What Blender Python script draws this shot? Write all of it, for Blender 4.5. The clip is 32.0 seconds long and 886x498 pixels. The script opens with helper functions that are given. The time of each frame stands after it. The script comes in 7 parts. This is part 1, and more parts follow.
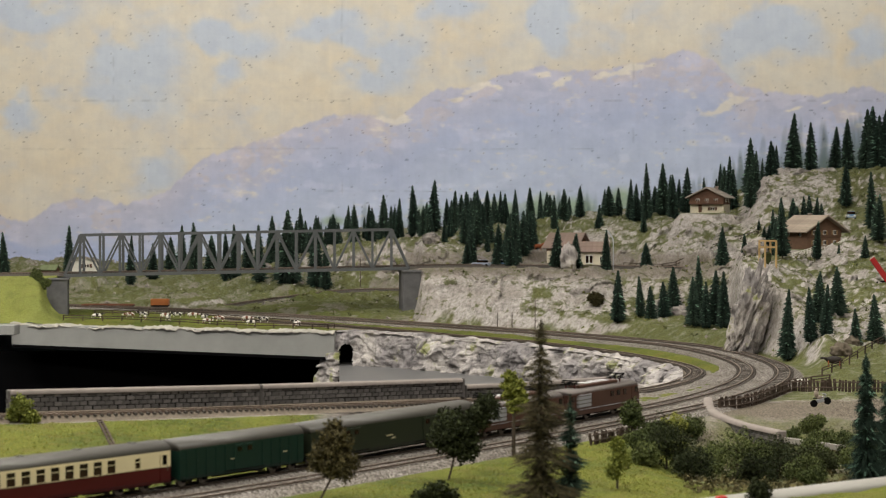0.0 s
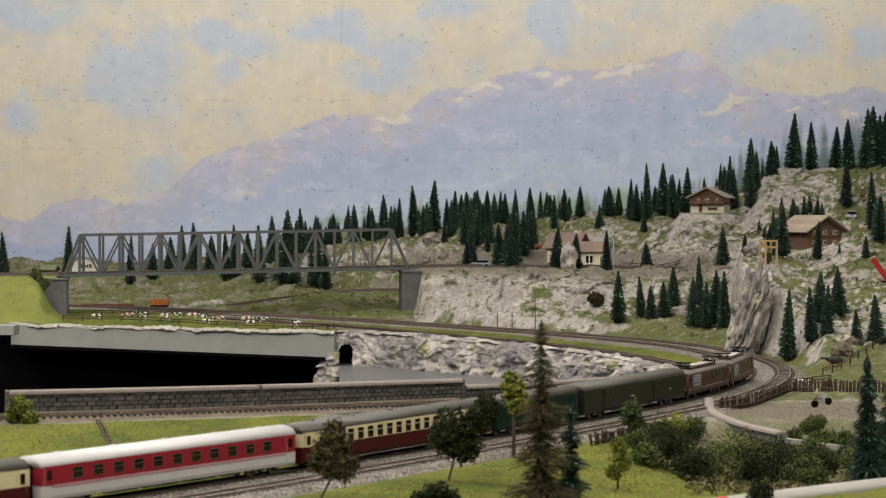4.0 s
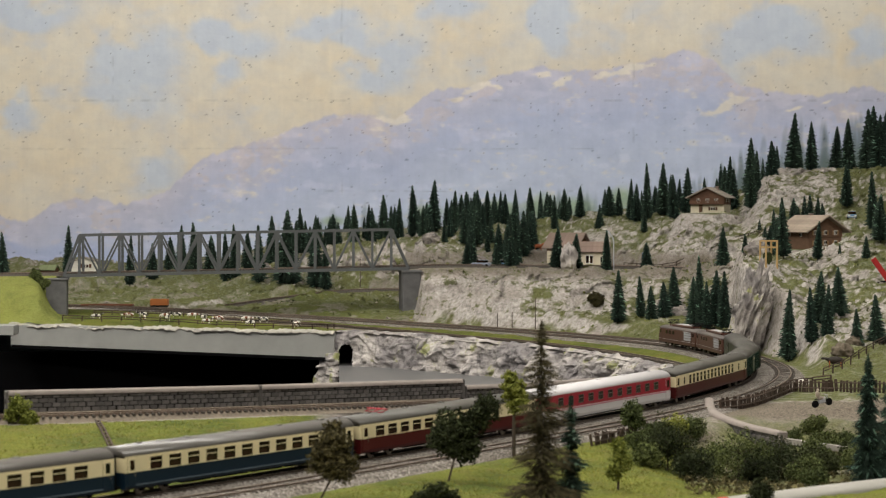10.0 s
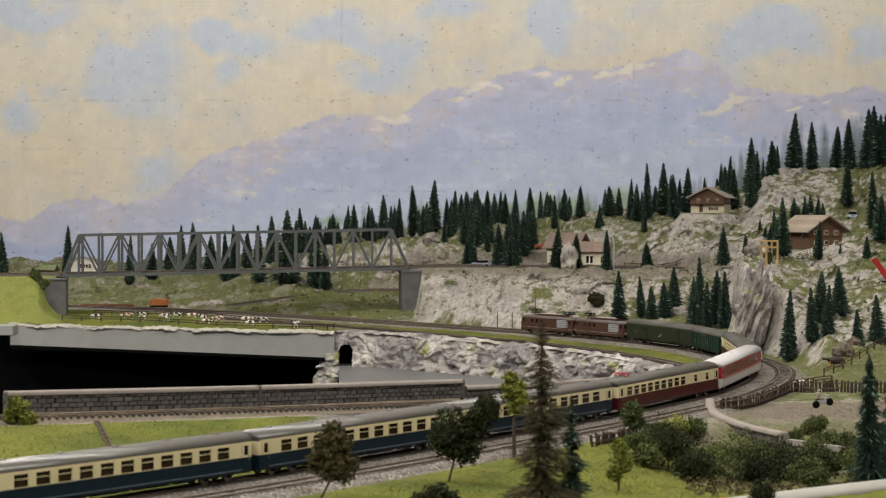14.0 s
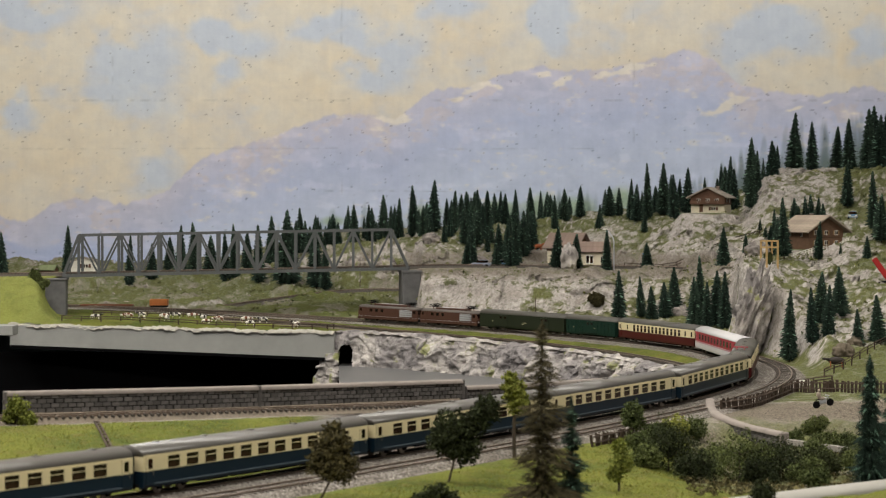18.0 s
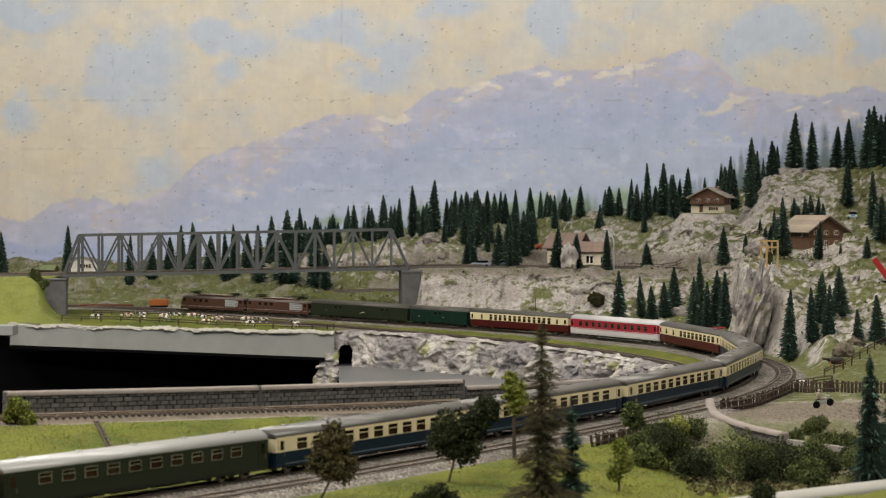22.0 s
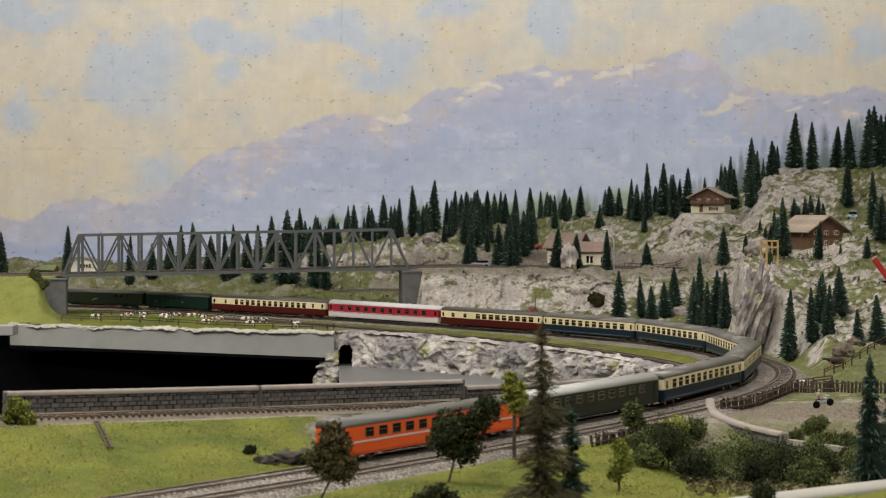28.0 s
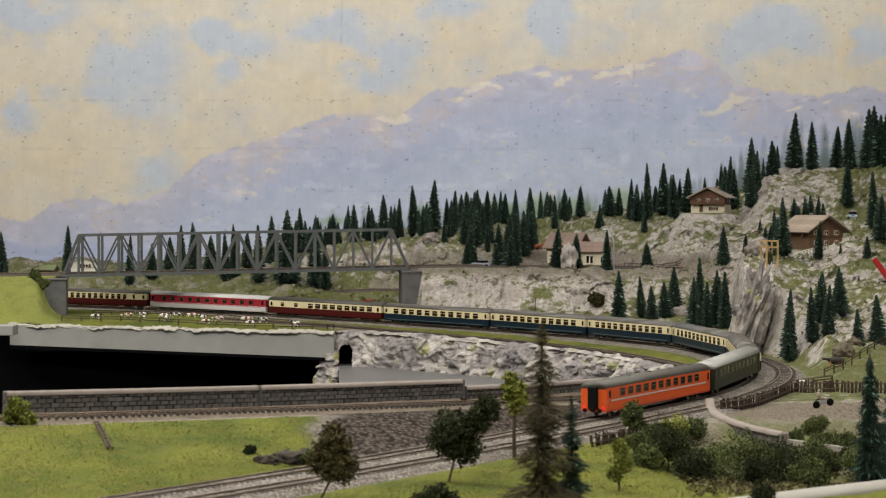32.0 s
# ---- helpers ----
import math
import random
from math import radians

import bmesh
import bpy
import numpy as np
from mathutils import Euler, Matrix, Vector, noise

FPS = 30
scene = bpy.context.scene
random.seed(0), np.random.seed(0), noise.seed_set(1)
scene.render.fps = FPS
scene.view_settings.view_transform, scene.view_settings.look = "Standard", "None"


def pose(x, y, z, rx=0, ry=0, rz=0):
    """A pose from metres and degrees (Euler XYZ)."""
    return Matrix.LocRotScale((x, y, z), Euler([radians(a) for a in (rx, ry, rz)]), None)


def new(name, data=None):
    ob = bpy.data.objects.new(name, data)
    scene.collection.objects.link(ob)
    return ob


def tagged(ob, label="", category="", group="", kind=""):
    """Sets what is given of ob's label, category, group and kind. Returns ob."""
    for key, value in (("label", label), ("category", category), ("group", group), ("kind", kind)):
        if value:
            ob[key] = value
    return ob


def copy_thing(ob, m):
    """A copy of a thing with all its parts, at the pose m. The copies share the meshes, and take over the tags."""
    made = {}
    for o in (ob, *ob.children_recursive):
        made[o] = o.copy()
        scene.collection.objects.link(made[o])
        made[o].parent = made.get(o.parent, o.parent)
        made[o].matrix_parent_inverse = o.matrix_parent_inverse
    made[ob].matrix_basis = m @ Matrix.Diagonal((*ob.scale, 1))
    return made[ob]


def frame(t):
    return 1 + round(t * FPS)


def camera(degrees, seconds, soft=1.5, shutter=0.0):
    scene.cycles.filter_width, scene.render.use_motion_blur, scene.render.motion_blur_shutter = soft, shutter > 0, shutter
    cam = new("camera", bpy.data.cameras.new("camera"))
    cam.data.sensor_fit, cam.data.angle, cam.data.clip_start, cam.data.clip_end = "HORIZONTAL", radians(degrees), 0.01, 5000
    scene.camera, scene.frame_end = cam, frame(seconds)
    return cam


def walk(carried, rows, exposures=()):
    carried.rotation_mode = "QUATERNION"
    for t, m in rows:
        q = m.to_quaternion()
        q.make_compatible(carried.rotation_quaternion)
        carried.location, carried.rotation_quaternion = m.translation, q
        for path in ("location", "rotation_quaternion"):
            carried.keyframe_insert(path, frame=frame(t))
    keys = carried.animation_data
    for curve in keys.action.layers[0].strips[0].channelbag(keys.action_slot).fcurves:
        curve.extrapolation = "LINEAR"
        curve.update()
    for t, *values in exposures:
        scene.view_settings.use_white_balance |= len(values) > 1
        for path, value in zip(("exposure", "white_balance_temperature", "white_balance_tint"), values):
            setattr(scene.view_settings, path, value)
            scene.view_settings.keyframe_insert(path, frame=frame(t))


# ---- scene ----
# The camera stands on a tripod; its lens creeps forward a little while it focuses farther away.
cam = camera(26.131, 32.0, soft=1.1)
cam.data.dof.use_dof = True
cam.data.dof.focus_distance = 3.2
cam.data.dof.aperture_fstop = 20.0
EYE_Z = 0.2354
walk(cam, [(0.0, pose(0, -0.016, EYE_Z, 89.0214)), (1.0, pose(0, -0.014, EYE_Z, 89.0214)), (6.0, pose(0, -0.010, EYE_Z, 89.0214)),
           (12.0, pose(0, -0.005, EYE_Z, 89.0214)), (16.5, pose(0, 0, EYE_Z, 89.0214)), (32.0, pose(0, 0, EYE_Z, 89.0214))],
     exposures=[(0.0, 0.0), (32.0, 0.0)])

# ---- light: unseen area lamps for the hall's ceiling light, soft and slightly warm ----
world = bpy.data.worlds.new("hall_air")
world.use_nodes = True
world.node_tree.nodes["Background"].inputs[0].default_value = (0.95, 0.97, 1.0, 1)
world.node_tree.nodes["Background"].inputs[1].default_value = 0.004
scene.world = world


def area_lamp(x, y, z, w, d, watts, tilt=0, tone=(1.0, 0.955, 0.865)):
    data = bpy.data.lights.new("area_lamp", "AREA")
    data.shape, data.size, data.size_y, data.energy, data.color = "RECTANGLE", w, d, watts, tone
    ob = new("area_lamp", data)
    ob.matrix_basis = pose(x, y, z, tilt)
    return ob


area_lamp(-0.6, 2.2, 1.75, 2.6, 0.25, 52)
# added side fill to brighten the green hill and meadow
area_lamp(-1.7, 3.0, 1.75, 0.25, 1.6, 31)
area_lamp(-0.6, 3.8, 1.75, 3.2, 0.4, 29)
# added fill for the coach sides at the bend
area_lamp(1.5, 1.9, 1.75, 0.25, 1.6, 22)
# added front fill for surfaces that face the camera
area_lamp(-0.6, 0.2, 1.75, 2.4, 0.3, 76)
# added wash, tilted at the back wall to brighten the mural
area_lamp(0.2, 4.9, 1.75, 4.6, 0.3, 34.5, 60, (1.0, 0.985, 0.96))

# ---- materials ----
def shader(name, rough=0.7, metal=0.0, spec=0.3):
    m = bpy.data.materials.new(name)
    m.use_nodes = True
    nt = m.node_tree
    b = nt.nodes["Principled BSDF"]
    b.inputs["Roughness"].default_value, b.inputs["Metallic"].default_value = rough, metal
    b.inputs["Specular IOR Level"].default_value = spec
    return m, nt, b


def coords(nt, scale=1.0):
    tc = nt.nodes.new("ShaderNodeTexCoord")
    mp = nt.nodes.new("ShaderNodeMapping")
    mp.inputs["Scale"].default_value = scale if isinstance(scale, tuple) else (scale,) * 3
    nt.links.new(tc.outputs["Object"], mp.inputs["Vector"])
    return mp.outputs["Vector"]


def grain(nt, vec, scale, detail=4.0, rough=0.6):
    n = nt.nodes.new("ShaderNodeTexNoise")
    n.inputs["Scale"].default_value, n.inputs["Detail"].default_value, n.inputs["Roughness"].default_value = scale, detail, rough
    nt.links.new(vec, n.inputs["Vector"])
    return n.outputs["Fac"]


def ramp(nt, fac, *stops):
    r = nt.nodes.new("ShaderNodeValToRGB")
    el = r.color_ramp.elements
    while len(el) < len(stops):
        el.new(0.5)
    for e, (at, c) in zip(el, stops):
        e.position, e.color = at, (*c, 1)
    nt.links.new(fac, r.inputs["Fac"])
    return r.outputs["Color"]


def mix(nt, fac, a, b, kind="MIX"):
    n = nt.nodes.new("ShaderNodeMix")
    n.data_type, n.blend_type = "RGBA", kind
    for sock, v in ((n.inputs[0], fac), (n.inputs[6], a), (n.inputs[7], b)):
        if isinstance(v, (int, float)):
            sock.default_value = v
        elif isinstance(v, tuple):
            sock.default_value = (*v, 1)
        else:
            nt.links.new(v, sock)
    return n.outputs[2]


def bump(nt, b, fac, strength, distance):
    n = nt.nodes.new("ShaderNodeBump")
    n.inputs["Strength"].default_value, n.inputs["Distance"].default_value = strength, distance
    nt.links.new(fac, n.inputs["Height"])
    nt.links.new(n.outputs["Normal"], b.inputs["Normal"])


def plain(name, colour, rough=0.6, metal=0.0, vary=0.25, scale=120.0, spec=0.3, relief=0.0, piece=0.0):
    """A painted or cast surface: the colour with fine grain and broad wear."""
    m, nt, b = shader(name, rough, metal, spec)
    v = coords(nt)
    dark = tuple(c * (1 - vary) for c in colour)
    light = tuple(min(1, c * (1 + vary)) for c in colour)
    fine = ramp(nt, grain(nt, v, scale), (0.3, dark), (0.7, light))
    broad = ramp(nt, grain(nt, v, scale / 9), (0.3, dark), (0.7, light))
    c = mix(nt, 0.5, fine, broad)
    if piece:
        info = nt.nodes.new("ShaderNodeObjectInfo")
        r = ramp(nt, info.outputs["Random"], (0.0, (1 - piece,) * 3), (1.0, (1 + piece,) * 3))
        c = mix(nt, 1.0, c, r, "MULTIPLY")
    nt.links.new(c, b.inputs["Base Color"])
    if relief:
        bump(nt, b, grain(nt, v, scale), 0.6, relief)
    return m


def terrain_material():
    """Turf, bare plaster rock and earth, laid by the cover attribute (red: turf, green: earth)."""
    m, nt, b = shader("terrain", 0.95, 0, 0.1)
    v = coords(nt)
    at = nt.nodes.new("ShaderNodeAttribute")
    at.attribute_name = "cover"
    sep = nt.nodes.new("ShaderNodeSeparateColor")
    nt.links.new(at.outputs["Color"], sep.inputs[0])
    fine, mid, broad = grain(nt, v, 420, 3), grain(nt, v, 60, 5), grain(nt, v, 9, 4)
    turf_a = ramp(nt, fine, (0.28, (0.092, 0.104, 0.019)), (0.5, (0.142, 0.155, 0.030)), (0.75, (0.195, 0.20, 0.046)))
    turf_b = ramp(nt, fine, (0.28, (0.036, 0.054, 0.011)), (0.55, (0.085, 0.108, 0.024)), (0.8, (0.145, 0.16, 0.043)))
    turf = mix(nt, ramp(nt, broad, (0.38, (0, 0, 0)), (0.62, (1, 1, 1))), turf_a, turf_b)
    turf = mix(nt, ramp(nt, mid, (0.48, (0, 0, 0)), (0.72, (0.65, 0.65, 0.65))), turf, (0.15, 0.12, 0.045))
    rough_g, stain = grain(nt, v, 130, 9, 0.7), grain(nt, v, 24, 7, 0.7)
    rock_f = ramp(nt, rough_g, (0.30, (0.17, 0.152, 0.142)), (0.46, (0.36, 0.330, 0.308)), (0.64, (0.55, 0.510, 0.480)))
    rock = mix(nt, ramp(nt, stain, (0.32, (0.28, 0.28, 0.28)), (0.46, (1, 1, 1))), (0.10, 0.088, 0.07), rock_f, "MIX")
    rock = mix(nt, ramp(nt, broad, (0.45, (0, 0, 0)), (0.7, (0.45, 0.45, 0.45))), rock, (0.42, 0.37, 0.325))
    rock = mix(nt, ramp(nt, grain(nt, v, 38, 6, 0.6), (0.575, (0, 0, 0)), (0.635, (0.85, 0.85, 0.85))), rock, ramp(nt, fine, (0.3, (0.06, 0.068, 0.024)), (0.7, (0.155, 0.165, 0.06))))
    earth = ramp(nt, fine, (0.3, (0.065, 0.053, 0.040)), (0.5, (0.155, 0.130, 0.102)), (0.72, (0.27, 0.235, 0.19)))
    edge = nt.nodes.new("ShaderNodeMath")
    edge.operation = "ADD"
    jit = nt.nodes.new("ShaderNodeMath")
    jit.operation, jit.inputs[1].default_value = "MULTIPLY_ADD", 0.9
    jit.inputs[2].default_value = -0.45
    nt.links.new(mid, jit.inputs[0])
    nt.links.new(sep.outputs[0], edge.inputs[0])
    nt.links.new(jit.outputs[0], edge.inputs[1])
    dry = ramp(nt, fine, (0.28, (0.040, 0.044, 0.020)), (0.5, (0.105, 0.112, 0.052)), (0.75, (0.19, 0.19, 0.10)))
    c = mix(nt, sep.outputs[1], rock, earth)
    hard = ramp(nt, sep.outputs[0], (0.82, (0, 0, 0)), (0.97, (1, 1, 1)))
    grass = mix(nt, hard, mix(nt, 0.68, turf, dry), turf)
    c = mix(nt, ramp(nt, edge.outputs[0], (0.22, (0, 0, 0)), (0.80, (1, 1, 1))), c, grass)
    cob = nt.nodes.new("ShaderNodeTexVoronoi")
    cob.inputs["Scale"].default_value = 190
    nt.links.new(v, cob.inputs["Vector"])
    stone = ramp(nt, cob.outputs["Distance"], (0.15, (0.135, 0.108, 0.092)), (0.65, (0.018, 0.015, 0.013)))
    c = mix(nt, sep.outputs[2], c, stone)
    pale = mix(nt, 0.62, turf, ramp(nt, fine, (0.28, (0.17, 0.19, 0.045)), (0.5, (0.25, 0.27, 0.075)), (0.75, (0.34, 0.35, 0.12))))
    pale = mix(nt, ramp(nt, stain, (0.50, (0, 0, 0)), (0.68, (0.55, 0.55, 0.55))), pale, (0.11, 0.115, 0.035))
    c = mix(nt, at.outputs["Alpha"], c, pale)
    nt.links.new(c, b.inputs["Base Color"])
    bump(nt, b, mix(nt, 0.45, fine, rough_g), 0.9, 0.0065)
    return m


def rock_material(name, dark, light, scale):
    m, nt, b = shader(name, 0.95, 0, 0.1)
    v = coords(nt)
    g = grain(nt, v, scale, 8, 0.68)
    c = ramp(nt, g, (0.3, dark), (0.5, tuple((a + 2 * d) / 3 for a, d in zip(dark, light))), (0.68, light))
    blot = ramp(nt, grain(nt, v, scale / 5, 3), (0.40, (0.5, 0.5, 0.53)), (0.58, (1, 1, 1)))
    c = mix(nt, 1.0, c, blot, "MULTIPLY")
    moss = ramp(nt, grain(nt, v, scale / 2.5, 5), (0.585, (0, 0, 0)), (0.65, (0.8, 0.8, 0.8)))
    c = mix(nt, moss, c, (0.21, 0.225, 0.065))
    nt.links.new(c, b.inputs["Base Color"])
    bump(nt, b, g, 0.9, 0.006)
    return m


TERRAIN = terrain_material()
ROCK_PALE = rock_material("pale_plaster_rock", (0.13, 0.12, 0.118), (0.55, 0.51, 0.48), 60)
ROCK_GREY = rock_material("grey_rock", (0.11, 0.094, 0.082), (0.50, 0.45, 0.40), 70)


def ballast_material():
    """Loose stones of two millimetres, each of its own grey."""
    m, nt, b = shader("ballast", 0.95, 0, 0.15)
    v = coords(nt)
    cell = nt.nodes.new("ShaderNodeTexVoronoi")
    cell.inputs["Scale"].default_value = 560
    nt.links.new(v, cell.inputs["Vector"])
    sep = nt.nodes.new("ShaderNodeSeparateColor")
    nt.links.new(cell.outputs["Color"], sep.inputs[0])
    c = ramp(nt, sep.outputs[0], (0.0, (0.15, 0.134, 0.121)), (0.5, (0.275, 0.252, 0.231)), (1.0, (0.43, 0.40, 0.37)))
    gap = ramp(nt, cell.outputs["Distance"], (0.35, (1, 1, 1)), (0.75, (0.38, 0.36, 0.34)))
    c = mix(nt, 1.0, c, gap, "MULTIPLY")
    c = mix(nt, 1.0, c, ramp(nt, grain(nt, v, 14, 4), (0.3, (0.75, 0.72, 0.68)), (0.7, (1.1, 1.1, 1.1))), "MULTIPLY")
    nt.links.new(c, b.inputs["Base Color"])
    bump(nt, b, gap, 0.9, 0.002)
    return m


BALLAST = ballast_material()
SLEEPER = plain("sleeper", (0.062, 0.052, 0.044), 0.85, vary=0.4, scale=300)
RAIL = plain("rail_steel", (0.20, 0.155, 0.125), 0.5, 0.5, vary=0.3, scale=90)

OLD_BED = plain("weathered_ballast", (0.155, 0.128, 0.10), 0.95, vary=0.4, scale=320, relief=0.001)

# ---- numbers of the track plan (metres) ----
def value_noise(x, y, z, seed=0):
    xi, yi, zi = np.floor(x).astype(np.int64), np.floor(y).astype(np.int64), np.floor(z).astype(np.int64)
    fx, fy, fz = x - xi, y - yi, z - zi
    fx, fy, fz = (f * f * (3 - 2 * f) for f in (fx, fy, fz))

    def corner(a, b, c):
        n = (a * 374761393 + b * 668265263 + c * 2147483647 + seed * 974711) & 0xFFFFFFFF
        n = ((n ^ (n >> 13)) * 1274126177) & 0xFFFFFFFF
        return ((n ^ (n >> 16)) & 0xFFFF) / 65535.0

    def plane(c):
        a = corner(xi, yi, c) * (1 - fx) + corner(xi + 1, yi, c) * fx
        b = corner(xi, yi + 1, c) * (1 - fx) + corner(xi + 1, yi + 1, c) * fx
        return a * (1 - fy) + b * fy
    return plane(zi) * (1 - fz) + plane(zi + 1) * fz


def fbm(x, y, z, octaves=4, seed=0):
    """Fractal noise about zero, from about -0.5 to 0.5."""
    total, amp, norm = 0, 1.0, 0
    for o in range(octaves):
        total = total + amp * (value_noise(x * 2 ** o, y * 2 ** o, z * 2 ** o, seed + o) - 0.5)
        norm += amp
        amp *= 0.5
    return total / norm


def facets(x, y, z, seed=0, tilt=0.8):
    """Broken rock: cells of random height and slope with sharp steps between them, about -1 to 1."""
    def rnd(a, b, c, k):
        n = (a * 374761393 + b * 668265263 + c * 1442695041 + (seed * 31 + k) * 974711) & 0xFFFFFFFF
        n = ((n ^ (n >> 13)) * 1274126177) & 0xFFFFFFFF
        n = ((n ^ (n >> 15)) * 2246822519) & 0xFFFFFFFF
        return ((n ^ (n >> 16)) & 0xFFFF) / 65535.0
    ix, iy, iz = (np.floor(v).astype(np.int64) for v in (x, y, z))
    best = np.full(x.shape, 1e9)
    near = [np.zeros(x.shape) for _ in range(3)]
    cell = [ix.copy(), iy.copy(), iz.copy()]
    for a in (-1, 0, 1):
        for b in (-1, 0, 1):
            for c in (-1, 0, 1):
                ca, cb, cc = ix + a, iy + b, iz + c
                dx, dy, dz = x - ca - rnd(ca, cb, cc, 1), y - cb - rnd(ca, cb, cc, 2), z - cc - rnd(ca, cb, cc, 3)
                d = dx * dx + dy * dy + dz * dz
                m = d < best
                best = np.where(m, d, best)
                for k, v in enumerate((dx, dy, dz)):
                    near[k] = np.where(m, v, near[k])
                for k, v in enumerate((ca, cb, cc)):
                    cell[k] = np.where(m, v, cell[k])
    out = rnd(*cell, 4) - 0.5
    for k in range(3):
        out = out + tilt * (2 * rnd(*cell, 5 + k) - 1) * near[k]
    return out


def smooth(a, b, v):
    t = np.clip((v - a) / (b - a), 0, 1)
    return t * t * (3 - 2 * t)


STEP = 0.01
BEND_NEAR = (0.763, 0.719, 0.539, 0.298, 0.145, -0.048, 0.067, 0.189, 0.041)
BEND_FAR = (0.888, 0.938, 0.807, 0.883, 0.9, 0.618, 0.534, 0.733, 0.664, 0.508, 0.468, 0.492, 0.41, 0.21, 0.033, -0.018)


def main_line():
    """The train's track: station, x, y, heading, height, from behind the camera round the bend to behind the hill."""
    out = []
    for bends, sign, reach in ((BEND_NEAR, -1, 5.4), (BEND_FAR, 1, 3.9)):
        s = np.arange(0, reach, STEP)
        k = np.interp(s, 0.183 * np.arange(len(bends)), bends)
        h = 1.29773 + sign * np.cumsum(k) * STEP
        x = 0.42643 + sign * np.concatenate([[0], np.cumsum(np.cos(h))[:-1]]) * STEP
        y = 2.7065 + sign * np.concatenate([[0], np.cumsum(np.sin(h))[:-1]]) * STEP
        out.append((sign * s, x, y, h))
    near, far = out
    s, x, y, h = (np.concatenate([a[::-1], b[1:]]) for a, b in zip(near, far))
    z = np.interp(s, (-2.0, -1.0, -0.6, -0.2, 0.2, 0.45, 0.6, 0.8, 1.0, 1.4, 1.7, 2.0, 2.3, 2.6, 3.0), (-0.0026, -0.0021, 0.0026, 0.0044, 0.0066, 0.0052, 0.0074, 0.0056, 0.0042, 0.0050, 0.0111, 0.0182, 0.0263, 0.0304, 0.0306))
    z = np.convolve(np.pad(z, 15, "edge"), np.ones(31) / 31, "valid")
    return s, x, y, h, z


MS, MX, MY, MH, MZ = main_line()


def beside(offset):
    """A line beside the main line; offset to its right."""
    return MX + offset * np.sin(MH), MY - offset * np.cos(MH), MZ


def spline(points, n=24):
    p = np.array(points, float)
    p = np.vstack([2 * p[0] - p[1], p, 2 * p[-1] - p[-2]])
    out = []
    for i in range(1, len(p) - 2):
        t = np.linspace(0, 1, n, endpoint=False)[:, None]
        a, b, c, d = p[i - 1:i + 3]
        out.append(0.5 * (2 * b + (c - a) * t + (2 * a - 5 * b + 4 * c - d) * t ** 2 + (3 * b - a - 3 * c + d) * t ** 3))
    return np.vstack(out + [p[-2:-1]])


INNER = spline([(-1.2, 1.72, 0.036), (-0.75, 1.86, 0.035), (-0.439, 1.94, 0.033), (-0.289, 2.017, 0.030), (-0.016, 2.21, 0.020), (0.194, 2.46, 0.005), (0.30, 2.63, 0.0),
                (0.368, 2.80, 0.0), (0.389, 2.95, 0.0), (0.366, 3.13, -0.001), (0.285, 3.37, -0.001), (0.160, 3.60, 0.0), (0.010, 3.775, 0.002), (-0.115, 3.905, 0.005), (-0.29, 4.05, 0.010), (-0.5, 4.17, 0.016)])
BASIN = spline([(-1.6, 1.70, 0), (-0.75, 1.91, 0), (-0.45, 1.99, 0), (-0.30, 2.065, 0), (-0.20, 2.135, 0), (-0.10, 2.22, 0), (0.03, 2.34, 0), (0.16, 2.515, 0), (0.255, 2.665, 0), (0.335, 2.80, 0), (0.355, 2.95, 0), (0.335, 3.10, 0),
                (0.26, 3.31, 0), (0.14, 3.53, 0), (0.0, 3.69, 0), (-0.12, 3.80, 0), (-0.227, 3.85, 0), (-0.5, 3.893, 0), (-0.91, 3.960, 0), (-1.9, 4.0, 0)])[:, :2]


def nearest(x, y, px, py):
    """Index of and distance to the nearest of the points px, py."""
    best = np.full(x.shape, 1e9)
    idx = np.zeros(x.shape, int)
    for i in range(len(px)):
        d = (x - px[i]) ** 2 + (y - py[i]) ** 2
        m = d < best
        best[m] = d[m]
        idx[m] = i
    return idx, np.sqrt(best)


def inside(x, y, poly):
    hit = np.zeros(x.shape, bool)
    for (ax, ay), (bx, by) in zip(poly, np.roll(poly, -1, 0)):
        cross = ((ay > y) != (by > y))
        if by != ay:
            hit ^= cross & (x < (bx - ax) * (y - ay) / (by - ay) + ax)
    return hit


